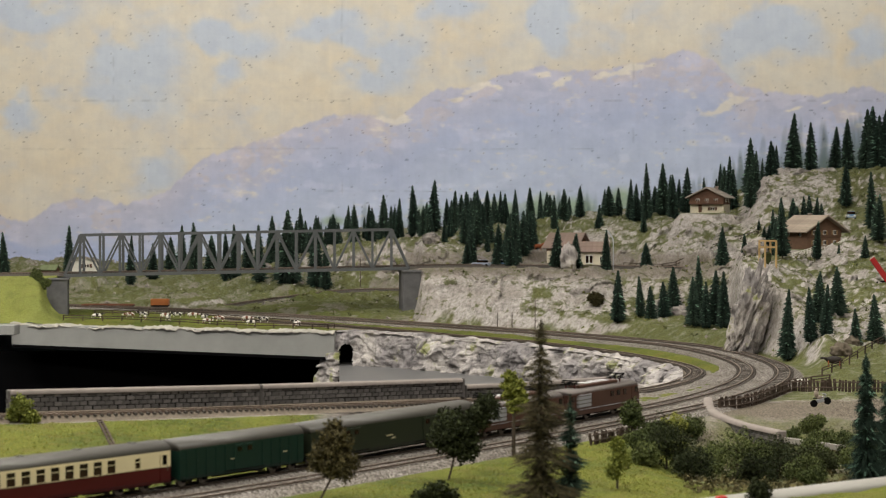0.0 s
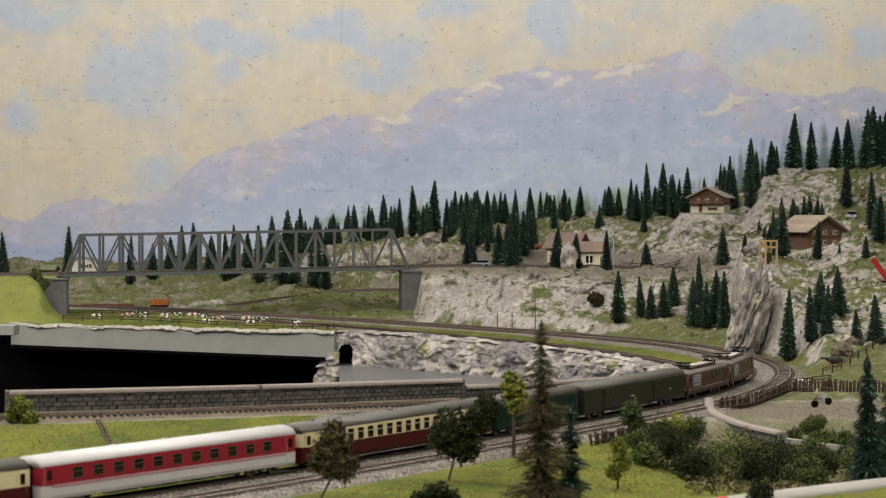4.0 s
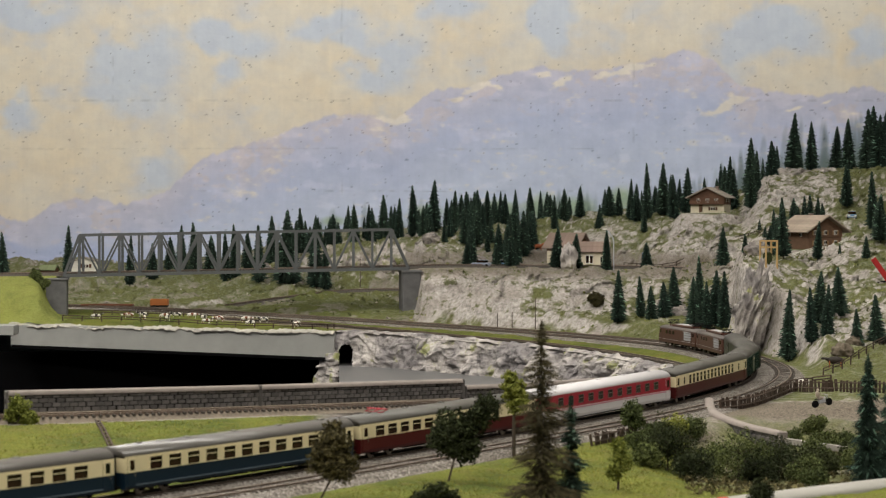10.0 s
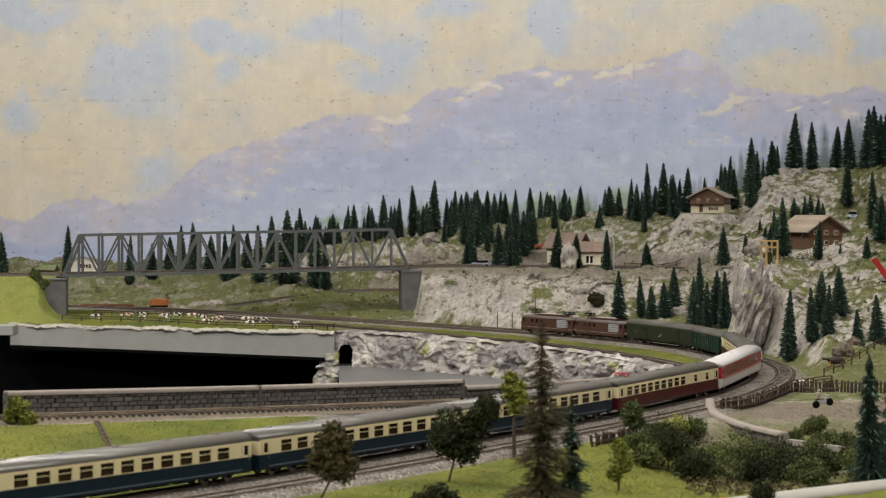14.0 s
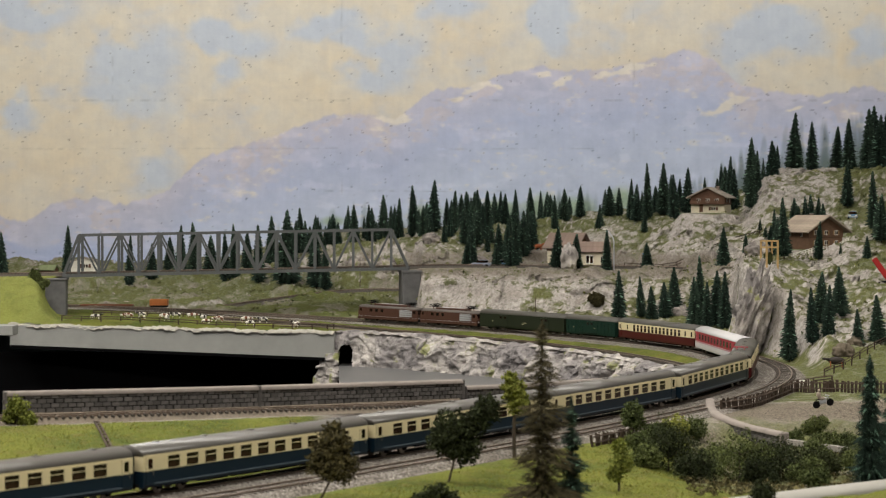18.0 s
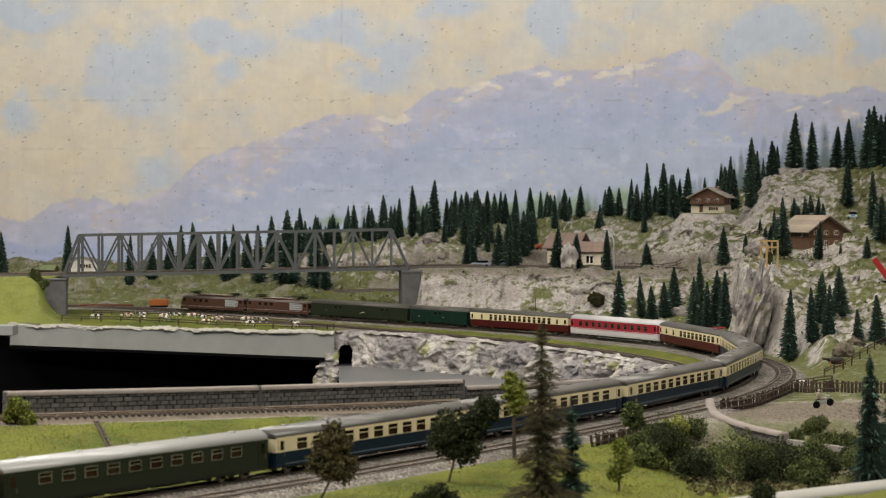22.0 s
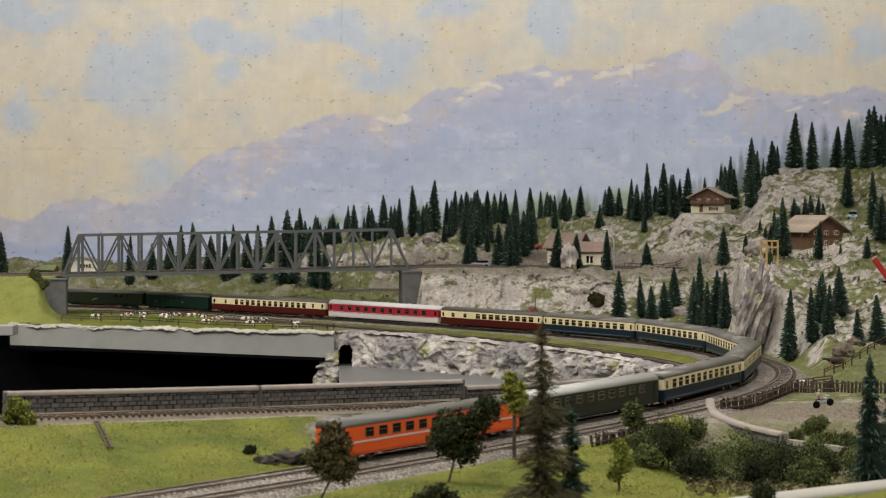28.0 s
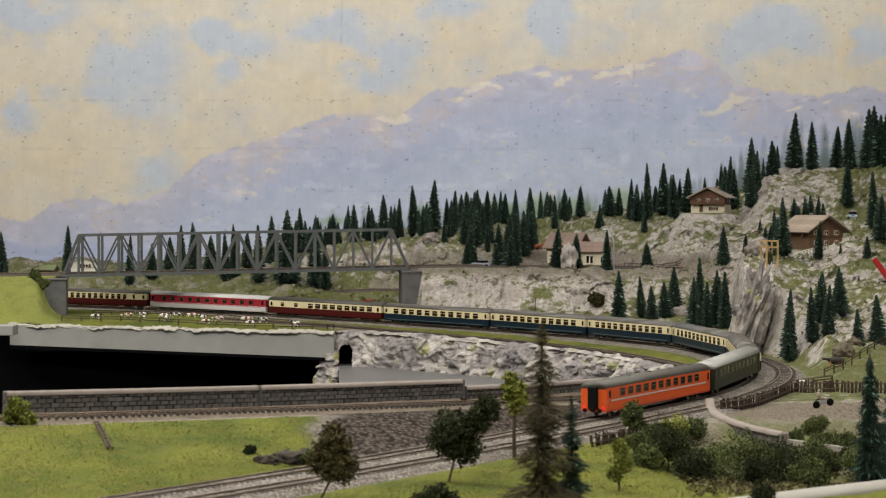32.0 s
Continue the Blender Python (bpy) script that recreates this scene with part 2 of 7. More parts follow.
# Hill profiles: for a bearing (x/y), heights at distances behind the tracks.
HILLS = (
    (-0.30, (3.7, 0.01), (3.95, 0.014), (4.10, 0.106), (4.24, 0.106), (4.30, 0.012), (4.5, 0.015), (5.2, 0.09), (6, 0.10)),
    (-0.212, (3.7, 0.01), (3.95, 0.014), (4.12, 0.098), (4.24, 0.098), (4.30, 0.014), (4.5, 0.018), (5.2, 0.09), (6, 0.10)),
    (-0.197, (4.0, 0.0), (4.45, 0.02), (4.6, 0.028), (5.0, 0.07), (5.3, 0.09), (6, 0.10)),
    (-0.114, (4.0, 0.0), (4.4, 0.022), (4.6, 0.038), (4.8, 0.055), (5.0, 0.062), (5.3, 0.083), (6, 0.10)),
    (-0.048, (4.0, 0.0), (4.28, 0.010), (4.55, 0.044), (4.64, 0.052), (4.72, 0.062), (4.95, 0.165), (5.3, 0.185), (6, 0.19)),
    (-0.0145, (4.0, 0.0), (4.25, 0.012), (4.5, 0.044), (4.6, 0.052), (4.72, 0.08), (4.95, 0.175), (5.3, 0.19), (6, 0.20)),
    (-0.011, (4.0, 0.005), (4.14, 0.014), (4.30, 0.115), (4.46, 0.118), (4.7, 0.145), (4.95, 0.18), (5.4, 0.20), (6, 0.20)),
    (0.034, (3.85, 0.005), (3.97, 0.015), (4.15, 0.108), (4.22, 0.119), (4.3, 0.112), (4.6, 0.12), (4.8, 0.165), (5.0, 0.195), (5.5, 0.215), (6, 0.22)),
    (0.073, (3.7, 0.004), (3.82, 0.012), (4.1, 0.106), (4.3, 0.111), (4.65, 0.123), (4.8, 0.165), (5.0, 0.205), (5.5, 0.23), (6, 0.24)),
    (0.102, (3.5, 0.004), (3.6, 0.012), (3.77, 0.034), (3.87, 0.045), (4.05, 0.101), (4.25, 0.110), (4.5, 0.127), (4.6, 0.155), (4.9, 0.222), (5.3, 0.25), (6, 0.26)),
    (0.132, (3.3, 0.003), (3.4, 0.012), (3.58, 0.023), (3.72, 0.042), (4.0, 0.106), (4.2, 0.114), (4.36, 0.15), (4.5, 0.226), (4.6, 0.236), (4.9, 0.247), (5.5, 0.28), (6, 0.28)),
    (0.150, (3.15, 0.0), (3.22, 0.008), (3.6, 0.03), (3.75, 0.06), (4.0, 0.13), (4.2, 0.16), (4.5, 0.213), (4.8, 0.255), (5.5, 0.30), (6, 0.30)),
    (0.157, (3.1, 0.0), (3.17, 0.01), (3.28, 0.11), (3.42, 0.150), (3.7, 0.145), (4.0, 0.155), (4.2, 0.165), (4.5, 0.213), (4.8, 0.262), (5.5, 0.30), (6, 0.30)),
    (0.171, (2.95, 0.002), (3.08, 0.012), (3.22, 0.10), (3.42, 0.148), (3.6, 0.155), (3.8, 0.171), (4.0, 0.178), (4.3, 0.214), (4.42, 0.245), (4.68, 0.336), (5, 0.345), (6, 0.35)),
    (0.197, (2.8, 0.0), (2.9, 0.012), (3.05, 0.045), (3.4, 0.118), (3.75, 0.172), (4.0, 0.184), (4.35, 0.233), (4.65, 0.340), (5, 0.355), (6, 0.36)),
    (0.224, (2.75, 0.0), (2.9, 0.02), (3.2, 0.10), (3.6, 0.172), (3.9, 0.21), (4.15, 0.228), (4.25, 0.24), (4.5, 0.34), (5, 0.36), (6, 0.36)),
    (0.30, (2.7, 0.0), (2.9, 0.04), (3.2, 0.13), (3.6, 0.20), (4.15, 0.25), (4.5, 0.36), (6, 0.38)),
)


def hill(u, d):
    keys = [row[0] for row in HILLS]
    curves = [np.interp(d, [k[0] for k in row[1:]], [k[1] for k in row[1:]]) for row in HILLS]
    out = np.array(curves[0])
    for i in range(len(keys) - 1):
        t = np.clip((u - keys[i]) / (keys[i + 1] - keys[i]), 0, 1)
        out = np.where(u > keys[i], curves[i] * (1 - t) + curves[i + 1] * t, out)
    return out


def fore(u, d):
    """The ground on the camera's side of the tracks: a meadow that falls off, and the yard on its terrace beyond the bend."""
    meadow = np.interp(d, (0.6, 1.4, 1.7, 2.2), (-0.05, -0.022, -0.012, -0.010))
    yard = np.interp(d, (1.2, 1.62, 1.72, 1.9, 2.05, 2.16, 2.24, 2.4, 3.0), (-0.022, -0.014, -0.018, -0.032, -0.034, -0.024, -0.008, 0.0, 0.004))
    z = meadow + (yard - meadow) * smooth(0.10, 0.145, u)
    x = u * d
    ry = np.interp(x, (0.10, 0.20, 0.30, 0.42, 0.6), (1.545, 1.60, 1.655, 1.72, 1.80))
    rz = np.interp(x, (0.10, 0.20, 0.30, 0.42, 0.6), (-0.010, -0.009, -0.006, -0.003, 0.0))
    verge = smooth(0.03, 0.005, d - ry) * smooth(0.12, 0.18, x)
    return z + verge * np.maximum(rz - 0.001 - z, 0)


# lines and house plots that lie level on the hillside: x, y, z, radius
UPPER = spline([(-1.35, 4.19, 0.110), (-1.05, 4.22, 0.110), (-0.848, 4.257, 0.1115), (-0.458, 4.322, 0.1172), (-0.07, 4.387, 0.1242), (0.06, 4.43, 0.1245), (0.20, 4.46, 0.1225), (0.38, 4.40, 0.123), (0.56, 4.28, 0.122), (0.68, 4.10, 0.122), (0.74, 3.98, 0.122)])
LOWER = spline([(-1.05, 4.48, 0.012), (-0.80, 4.485, 0.012), (-0.62, 4.49, 0.014), (-0.45, 4.57, 0.034), (-0.25, 4.66, 0.056), (-0.06, 4.66, 0.060)])
PLOTS = ((0.643, 4.61, 0.244, 0.062), (0.742, 3.82, 0.170, 0.060), (0.28, 4.66, 0.121, 0.06), (0.345, 4.53, 0.121, 0.05), (0.884, 4.12, 0.229, 0.035), (0.11, 4.50, 0.119, 0.04), (-0.925, 4.92, 0.080, 0.045))


def ground_height(x, y):
    """Height of the ground and its cover (turf, earth) at x, y."""
    u = x / np.maximum(y, 0.3)
    sub = slice(None, None, 3)
    i, d = nearest(x, y, MX[sub], MY[sub])
    i = np.minimum(i * 3, len(MX) - 1)
    side = (x - MX[i]) * np.sin(MH[i]) - (y - MY[i]) * np.cos(MH[i])
    out = side > 0
    zt = MZ[i]
    j, e = nearest(x, y, INNER[:, 0], INNER[:, 1])
    zi = INNER[j, 2]
    far = smooth(2.55, 2.95, y)
    zo = fore(u, y) * (1 - far) + hill(u, y) * far
    w = smooth(0.098, 0.145, d)
    z_out = zt - 0.008 + (zo - zt + 0.008) * w
    a, b = np.maximum(d - 0.03, 0), np.maximum(e - 0.03, 0)
    z_in = (zt * b + zi * a) / (a + b + 1e-6) - 0.008 + 0.004 * smooth(0.03, 0.05, np.minimum(d, e))
    z = np.where(out, z_out, z_in)
    left_hill = smooth(-0.196, -0.216, u + 0.010 * fbm(x * 20, y * 20, x * 0, 3, 33)) * smooth(3.7, 3.95, y) * (1 - smooth(4.27, 4.31, y))
    z = z + left_hill * np.maximum(hill(u, y) - z, 0)
    # relief
    slope = np.where(out, w, smooth(0.03, 0.07, np.minimum(d, e))) 
    n1 = fbm(x * 9, y * 9, z * 9, 4, 3)
    n2 = fbm(x * 38, y * 38, z * 38, 4, 7)
    ridge = 0.5 - np.abs(fbm(x * 16, y * 16, z * 30, 3, 11)) * 2
    rocky = far * out * w
    crack = np.abs(fbm(x * 26, y * 26, z * 20, 4, 17))
    gully = np.abs(fbm(x * 42 + n1 * 3, y * 10, z * 6, 3, 23))
    lumps = fbm(x * 110, y * 110, z * 110, 3, 19)
    z = z + slope * (0.010 * n1 + 0.007 * n2 + 0.004 * lumps) + rocky * ((0.015 - 0.003 * smooth(0.15, 0.17, u)) * (ridge - 0.3) + (0.050 - 0.016 * smooth(0.15, 0.17, u)) * n1 - 0.016 * np.clip(0.06 - crack, 0, 1) / 0.06 * 0.35 + 0.003 * lumps - 0.026 * np.clip(0.16 - gully, 0, 1)) * smooth(0.015, 0.05, z)
    for px, py, pz, r in PLOTS:
        q = np.hypot(x - px, y - py)
        z = z + (1 - smooth(r, r * 1.5, q)) * (pz - z)
    k, dk = nearest(x, y, UPPER[:, 0], UPPER[:, 1])
    near = 1 - smooth(0.026, 0.05, dk)
    near = near * (1 - smooth(-0.86, -0.84, x) * (1 - smooth(-0.075, -0.055, x)))
    z = z + near * (UPPER[k, 2] - 0.0075 - z)
    k, dk = nearest(x, y, LOWER[:, 0], LOWER[:, 1])
    z = z + (1 - smooth(0.026, 0.05, dk)) * (LOWER[k, 2] - 0.0075 - z)
    # the meadow's edge dips to the fascia board
    edge = (x < -0.15) & (y > 3.7)
    if np.any(edge):
        b, rim = nearest(x, y, BASIN[::4, 0], BASIN[::4, 1])
        lip = np.interp(x, (-0.895, -0.218), (0.012, 0.002))
        z = np.where(edge, z + (1 - smooth(0.015, 0.07, rim)) * np.minimum(lip - z, 0), z)
    return z, out, far, w, d, e, u

# ---- building helpers ----
def mesh_object(name, verts, faces, material, parent=None, smooth_faces=False):
    me = bpy.data.meshes.new(name)
    me.from_pydata([tuple(v) for v in verts], [], [tuple(f) for f in faces])
    me.materials.append(material)
    if smooth_faces:
        me.polygons.foreach_set("use_smooth", [True] * len(me.polygons))
    ob = new(name, me)
    if parent:
        ob.parent = parent
    return ob


def grid_object(name, x, y, z, material, keep=None, parent=None):
    """A sheet from 2D arrays of places; keep: which faces stay."""
    rows, cols = x.shape
    n = np.arange(rows * cols).reshape(rows, cols)
    quads = np.stack([n[:-1, :-1], n[:-1, 1:], n[1:, 1:], n[1:, :-1]], -1).reshape(-1, 4)
    if keep is not None:
        quads = quads[keep.reshape(-1)]
    me = bpy.data.meshes.new(name)
    me.vertices.add(rows * cols)
    me.vertices.foreach_set("co", np.stack([x, y, z], -1).astype(np.float32).ravel())
    me.loops.add(len(quads) * 4)
    me.loops.foreach_set("vertex_index", quads.ravel().astype(np.int32))
    me.polygons.add(len(quads))
    me.polygons.foreach_set("loop_start", np.arange(0, len(quads) * 4, 4, dtype=np.int32))
    me.polygons.foreach_set("use_smooth", np.ones(len(quads), bool))
    me.update(calc_edges=True)
    me.validate()
    me.materials.append(material)
    ob = new(name, me)
    if parent:
        ob.parent = parent
    return ob


def part(name, bm, material, parent, label="", flat=True):
    me = bpy.data.meshes.new(name)
    if not flat:
        for f in bm.faces:
            f.smooth = True
    bm.to_mesh(me)
    bm.free()
    me.materials.append(material)
    ob = new(name, me)
    ob.parent = parent
    return tagged(ob, label) if label else ob


def again(name, ob, parent, m=None):
    """Another part on the same mesh."""
    o = new(name, ob.data)
    o.parent = parent
    if m is not None:
        o.matrix_basis = m
    return o


def box(bm, x, y, z, sx, sy, sz, bevel=0.0, m=None):
    """A box about a centre, its edges rounded off by bevel."""
    made = bmesh.ops.create_cube(bm, size=1.0)["verts"]
    bmesh.ops.scale(bm, vec=(sx, sy, sz), verts=made)
    if bevel:
        edges = list({e for v in made for e in v.link_edges})
        r = bmesh.ops.bevel(bm, geom=edges, offset=bevel, segments=1, affect="EDGES")
        made = list({v for f in r["faces"] for v in f.verts} | {v for v in made if v.is_valid})
    bmesh.ops.translate(bm, vec=(x, y, z), verts=made)
    if m is not None:
        bmesh.ops.transform(bm, matrix=m, verts=made)
    return made


def rod(bm, a, b, r, r2=None, n=8):
    """A round bar from a to b."""
    a, b = Vector(a), Vector(b)
    made = bmesh.ops.create_cone(bm, cap_ends=True, segments=n, radius1=r, radius2=r if r2 is None else r2, depth=(b - a).length)["verts"]
    m = Matrix.Translation((a + b) / 2) @ (b - a).to_track_quat("Z", "Y").to_matrix().to_4x4()
    bmesh.ops.transform(bm, matrix=m, verts=made)
    return made


def beam(bm, a, b, w, h):
    """A square bar from a to b."""
    a, b = Vector(a), Vector(b)
    made = bmesh.ops.create_cube(bm, size=1.0)["verts"]
    bmesh.ops.scale(bm, vec=(w, h, (b - a).length), verts=made)
    m = Matrix.Translation((a + b) / 2) @ (b - a).to_track_quat("Z", "Y").to_matrix().to_4x4()
    bmesh.ops.transform(bm, matrix=m, verts=made)
    return made


def thing(name, m, label, category, group="", kind=""):
    ob = new(name)
    ob.empty_display_size = 0.02
    ob.matrix_basis = m
    return tagged(ob, label, category, group, kind)


# ---- the ground ----
def build_ground():
    u = np.concatenate([np.linspace(-0.66, -0.255, 50, endpoint=False), np.arange(-0.255, 0.255, 0.00088), np.linspace(0.256, 0.42, 30)])
    y = np.concatenate([np.linspace(0.95, 1.4, 50, endpoint=False), np.arange(1.4, 2.4, 0.006), np.arange(2.4, 4.8, 0.0044), np.linspace(4.8, 6.03, 90)])
    U, Y = np.meshgrid(u, y)
    X = U * Y
    Z, out, far, w, d, e, uu = ground_height(X, Y)
    gy = np.gradient(Z, axis=0) / np.gradient(Y, axis=0)
    gx = np.gradient(Z, axis=1) / np.gradient(X, axis=1)
    steep = np.sqrt(gx ** 2 + gy ** 2)
    n = fbm(X * 14, Y * 14, Z * 14, 4, 21)
    n2 = fbm(X * 60, Y * 60, Z * 60, 3, 25)
    turf_far = 1 - smooth(0.14, 0.70, steep * 0.62 + n * 1.5 + n2 * 0.9 + 0.14 * smooth(0.145, 0.16, U) * (1 - smooth(0.17, 0.2, Z)) - 0.25 * smooth(0.2, 0.215, U) * smooth(0.2, 0.24, Z) - 0.42 * np.maximum((1 - smooth(0.026, 0.042, Z)) * smooth(0.078, 0.09, U), (1 - smooth(-0.03, -0.01, U)) * (1 - smooth(0.07, 0.1, Z))) - 0.12 + 0.30 * smooth(-0.02, 0.0, U) * (1 - smooth(0.075, 0.095, U)) * smooth(0.03, 0.05, Z) * (1 - smooth(0.10, 0.115, Z)) + 0.22 * smooth(0.155, 0.168, U) * (1 - smooth(0.198, 0.208, U)) * smooth(0.235, 0.27, Z))
    turf = np.where(out & (far > 0.2), turf_far * 0.8, 1.0)
    turf = np.where((U < -0.19) & (Y < 4.3), 1.0, turf)
    # the yard and the road on the terrace beyond the bend are trodden earth; the slope below it is rough
    yard = smooth(0.13, 0.15, U) * (1 - smooth(2.41, 2.47, Y + 0.10 * n)) * smooth(2.20, 2.27, Y + 0.10 * n) * out
    rough_slope = smooth(0.115, 0.14, U) * (1 - smooth(2.18, 2.26, Y + 0.10 * n)) * smooth(1.80, 1.86, Y) * out
    turf = turf * (1 - yard * smooth(-0.26, 0.0, n + 0.08)) * (1 - 0.24 * yard) * (1 - rough_slope * (0.3 + 0.4 * smooth(-0.1, 0.15, n)))
    turf = turf * (1 - 0.24 * smooth(0.13, 0.15, U) * out * (Y > 2.2) * (Y < 2.95))
    # stone slope under the inner track
    rubble = smooth(0.0, 0.22, fbm(X * 20, Y * 20, Z * 20, 4, 27)) * (U < -0.015) * (far > 0.2) * out
    turf = turf * (1 - 0.5 * rubble)
    foot = smooth(0.172, 0.18, U) * (1 - smooth(2.92, 3.02, Y + 0.3 * n)) * out * (Y > 2.6)
    turf = np.maximum(turf, 0.80 * foot)
    bank = smooth(-0.125, -0.095, U) * (1 - smooth(-0.04, -0.025, U)) * out * (Y > 4.25) * (1 - smooth(4.68, 4.74, Y + 0.1 * n))
    turf = np.maximum(turf, 0.88 * bank * smooth(-0.02, 0.10, n + 0.5 * n2))
    stone = smooth(-0.075, -0.05, U + n * 0.02) * (1 - smooth(0.08, 0.1, U)) * (~out) * (Y < 2.35) * smooth(0.03, 0.04, d)
    turf = turf * (1 - stone)
    near_track = 1 - smooth(0.0, 0.010, np.minimum(np.where(out, np.minimum(d, np.abs(d - 0.055)), d), e) - 0.023 + n2 * 0.008)
    turf = turf * (1 - near_track)
    # broken rock stands out from the bare slopes
    _, du = nearest(X, Y, UPPER[::2, 0], UPPER[::2, 1])
    _, dl = nearest(X, Y, LOWER[::2, 0], LOWER[::2, 1])
    bare = far * out * smooth(0.11, 0.16, d) * (1 - 0.75 * turf) * smooth(0.03, 0.055, du) * smooth(0.03, 0.055, dl) * smooth(0.012, 0.05, Z) * (U > -0.19)
    for px, py, pz, r in PLOTS:
        bare = bare * smooth(r * 1.2, r * 1.7, np.hypot(X - px, Y - py))
    wx, wz = X + 0.35 * Z + 0.02 * n, Z + 0.012 * n2
    rel = 0.021 * facets(wx * 14, Y * 9, wz * 11, 201) + 0.0045 * facets(wx * 38, Y * 26, wz * 30, 202) + 0.0018 * facets(wx * 105, Y * 80, wz * 90, 203)
    Y = Y - rel * bare
    Z = Z + 0.35 * rel * bare
    b, rim = nearest(X, Y, BASIN[::4, 0], BASIN[::4, 1])
    turf = turf * np.where((X > -0.24) & (Y > 2.6), smooth(0.018, 0.03, rim), 1.0)
    plateau = smooth(0.095, 0.11, Z) * (1 - smooth(0.14, 0.16, Z)) * (Y > 4.0) * (U > -0.02) * (U < 0.15)
    turf = turf * (1 - 0.55 * plateau)
    earth = np.clip(near_track * 0.8 + yard + rough_slope + 0.7 * rubble + 0.7 * plateau + 0.3 * (turf_far < 0.3) * smooth(0, 0.2, n), 0, 1)
    pale = smooth(-0.196, -0.206, U + 0.006 * n2) * (Y > 3.9) * (Y < 4.32)
    cx, cy = (X[:-1, :-1] + X[1:, 1:]) / 2, (Y[:-1, :-1] + Y[1:, 1:]) / 2
    keep = ~inside(cx, cy, BASIN)
    ob = grid_object("ground", X, Y, Z, TERRAIN, keep)
    col = ob.data.color_attributes.new("cover", "FLOAT_COLOR", "POINT")
    col.data.foreach_set("color", np.stack([turf, earth, stone, pale], -1).astype(np.float32).ravel())
    return tagged(ob, "model landscape of turf, plaster rock and trodden earth", "ground", kind="structure")


ground = build_ground()

# baseboard beside and behind the camera, on which the line comes in
bm = bmesh.new()
box(bm, -1.55, -0.78, -0.03, 4.5, 3.44, 0.03, 0.004)
me = bpy.data.meshes.new("baseboard")
bm.to_mesh(me)
bm.free()
WOOD_BOARD = plain("plywood", (0.36, 0.25, 0.15), 0.7, vary=0.2, scale=30)
me.materials.append(WOOD_BOARD)
tagged(new("baseboard", me), "plywood baseboard that carries the incoming line", "baseboard", kind="structure")


# ---- the room: mural wall, other walls, floor and ceiling ----
def srgb(r, g, b):
    return np.array([((c / 255 + 0.055) / 1.055) ** 2.4 for c in (r, g, b)])


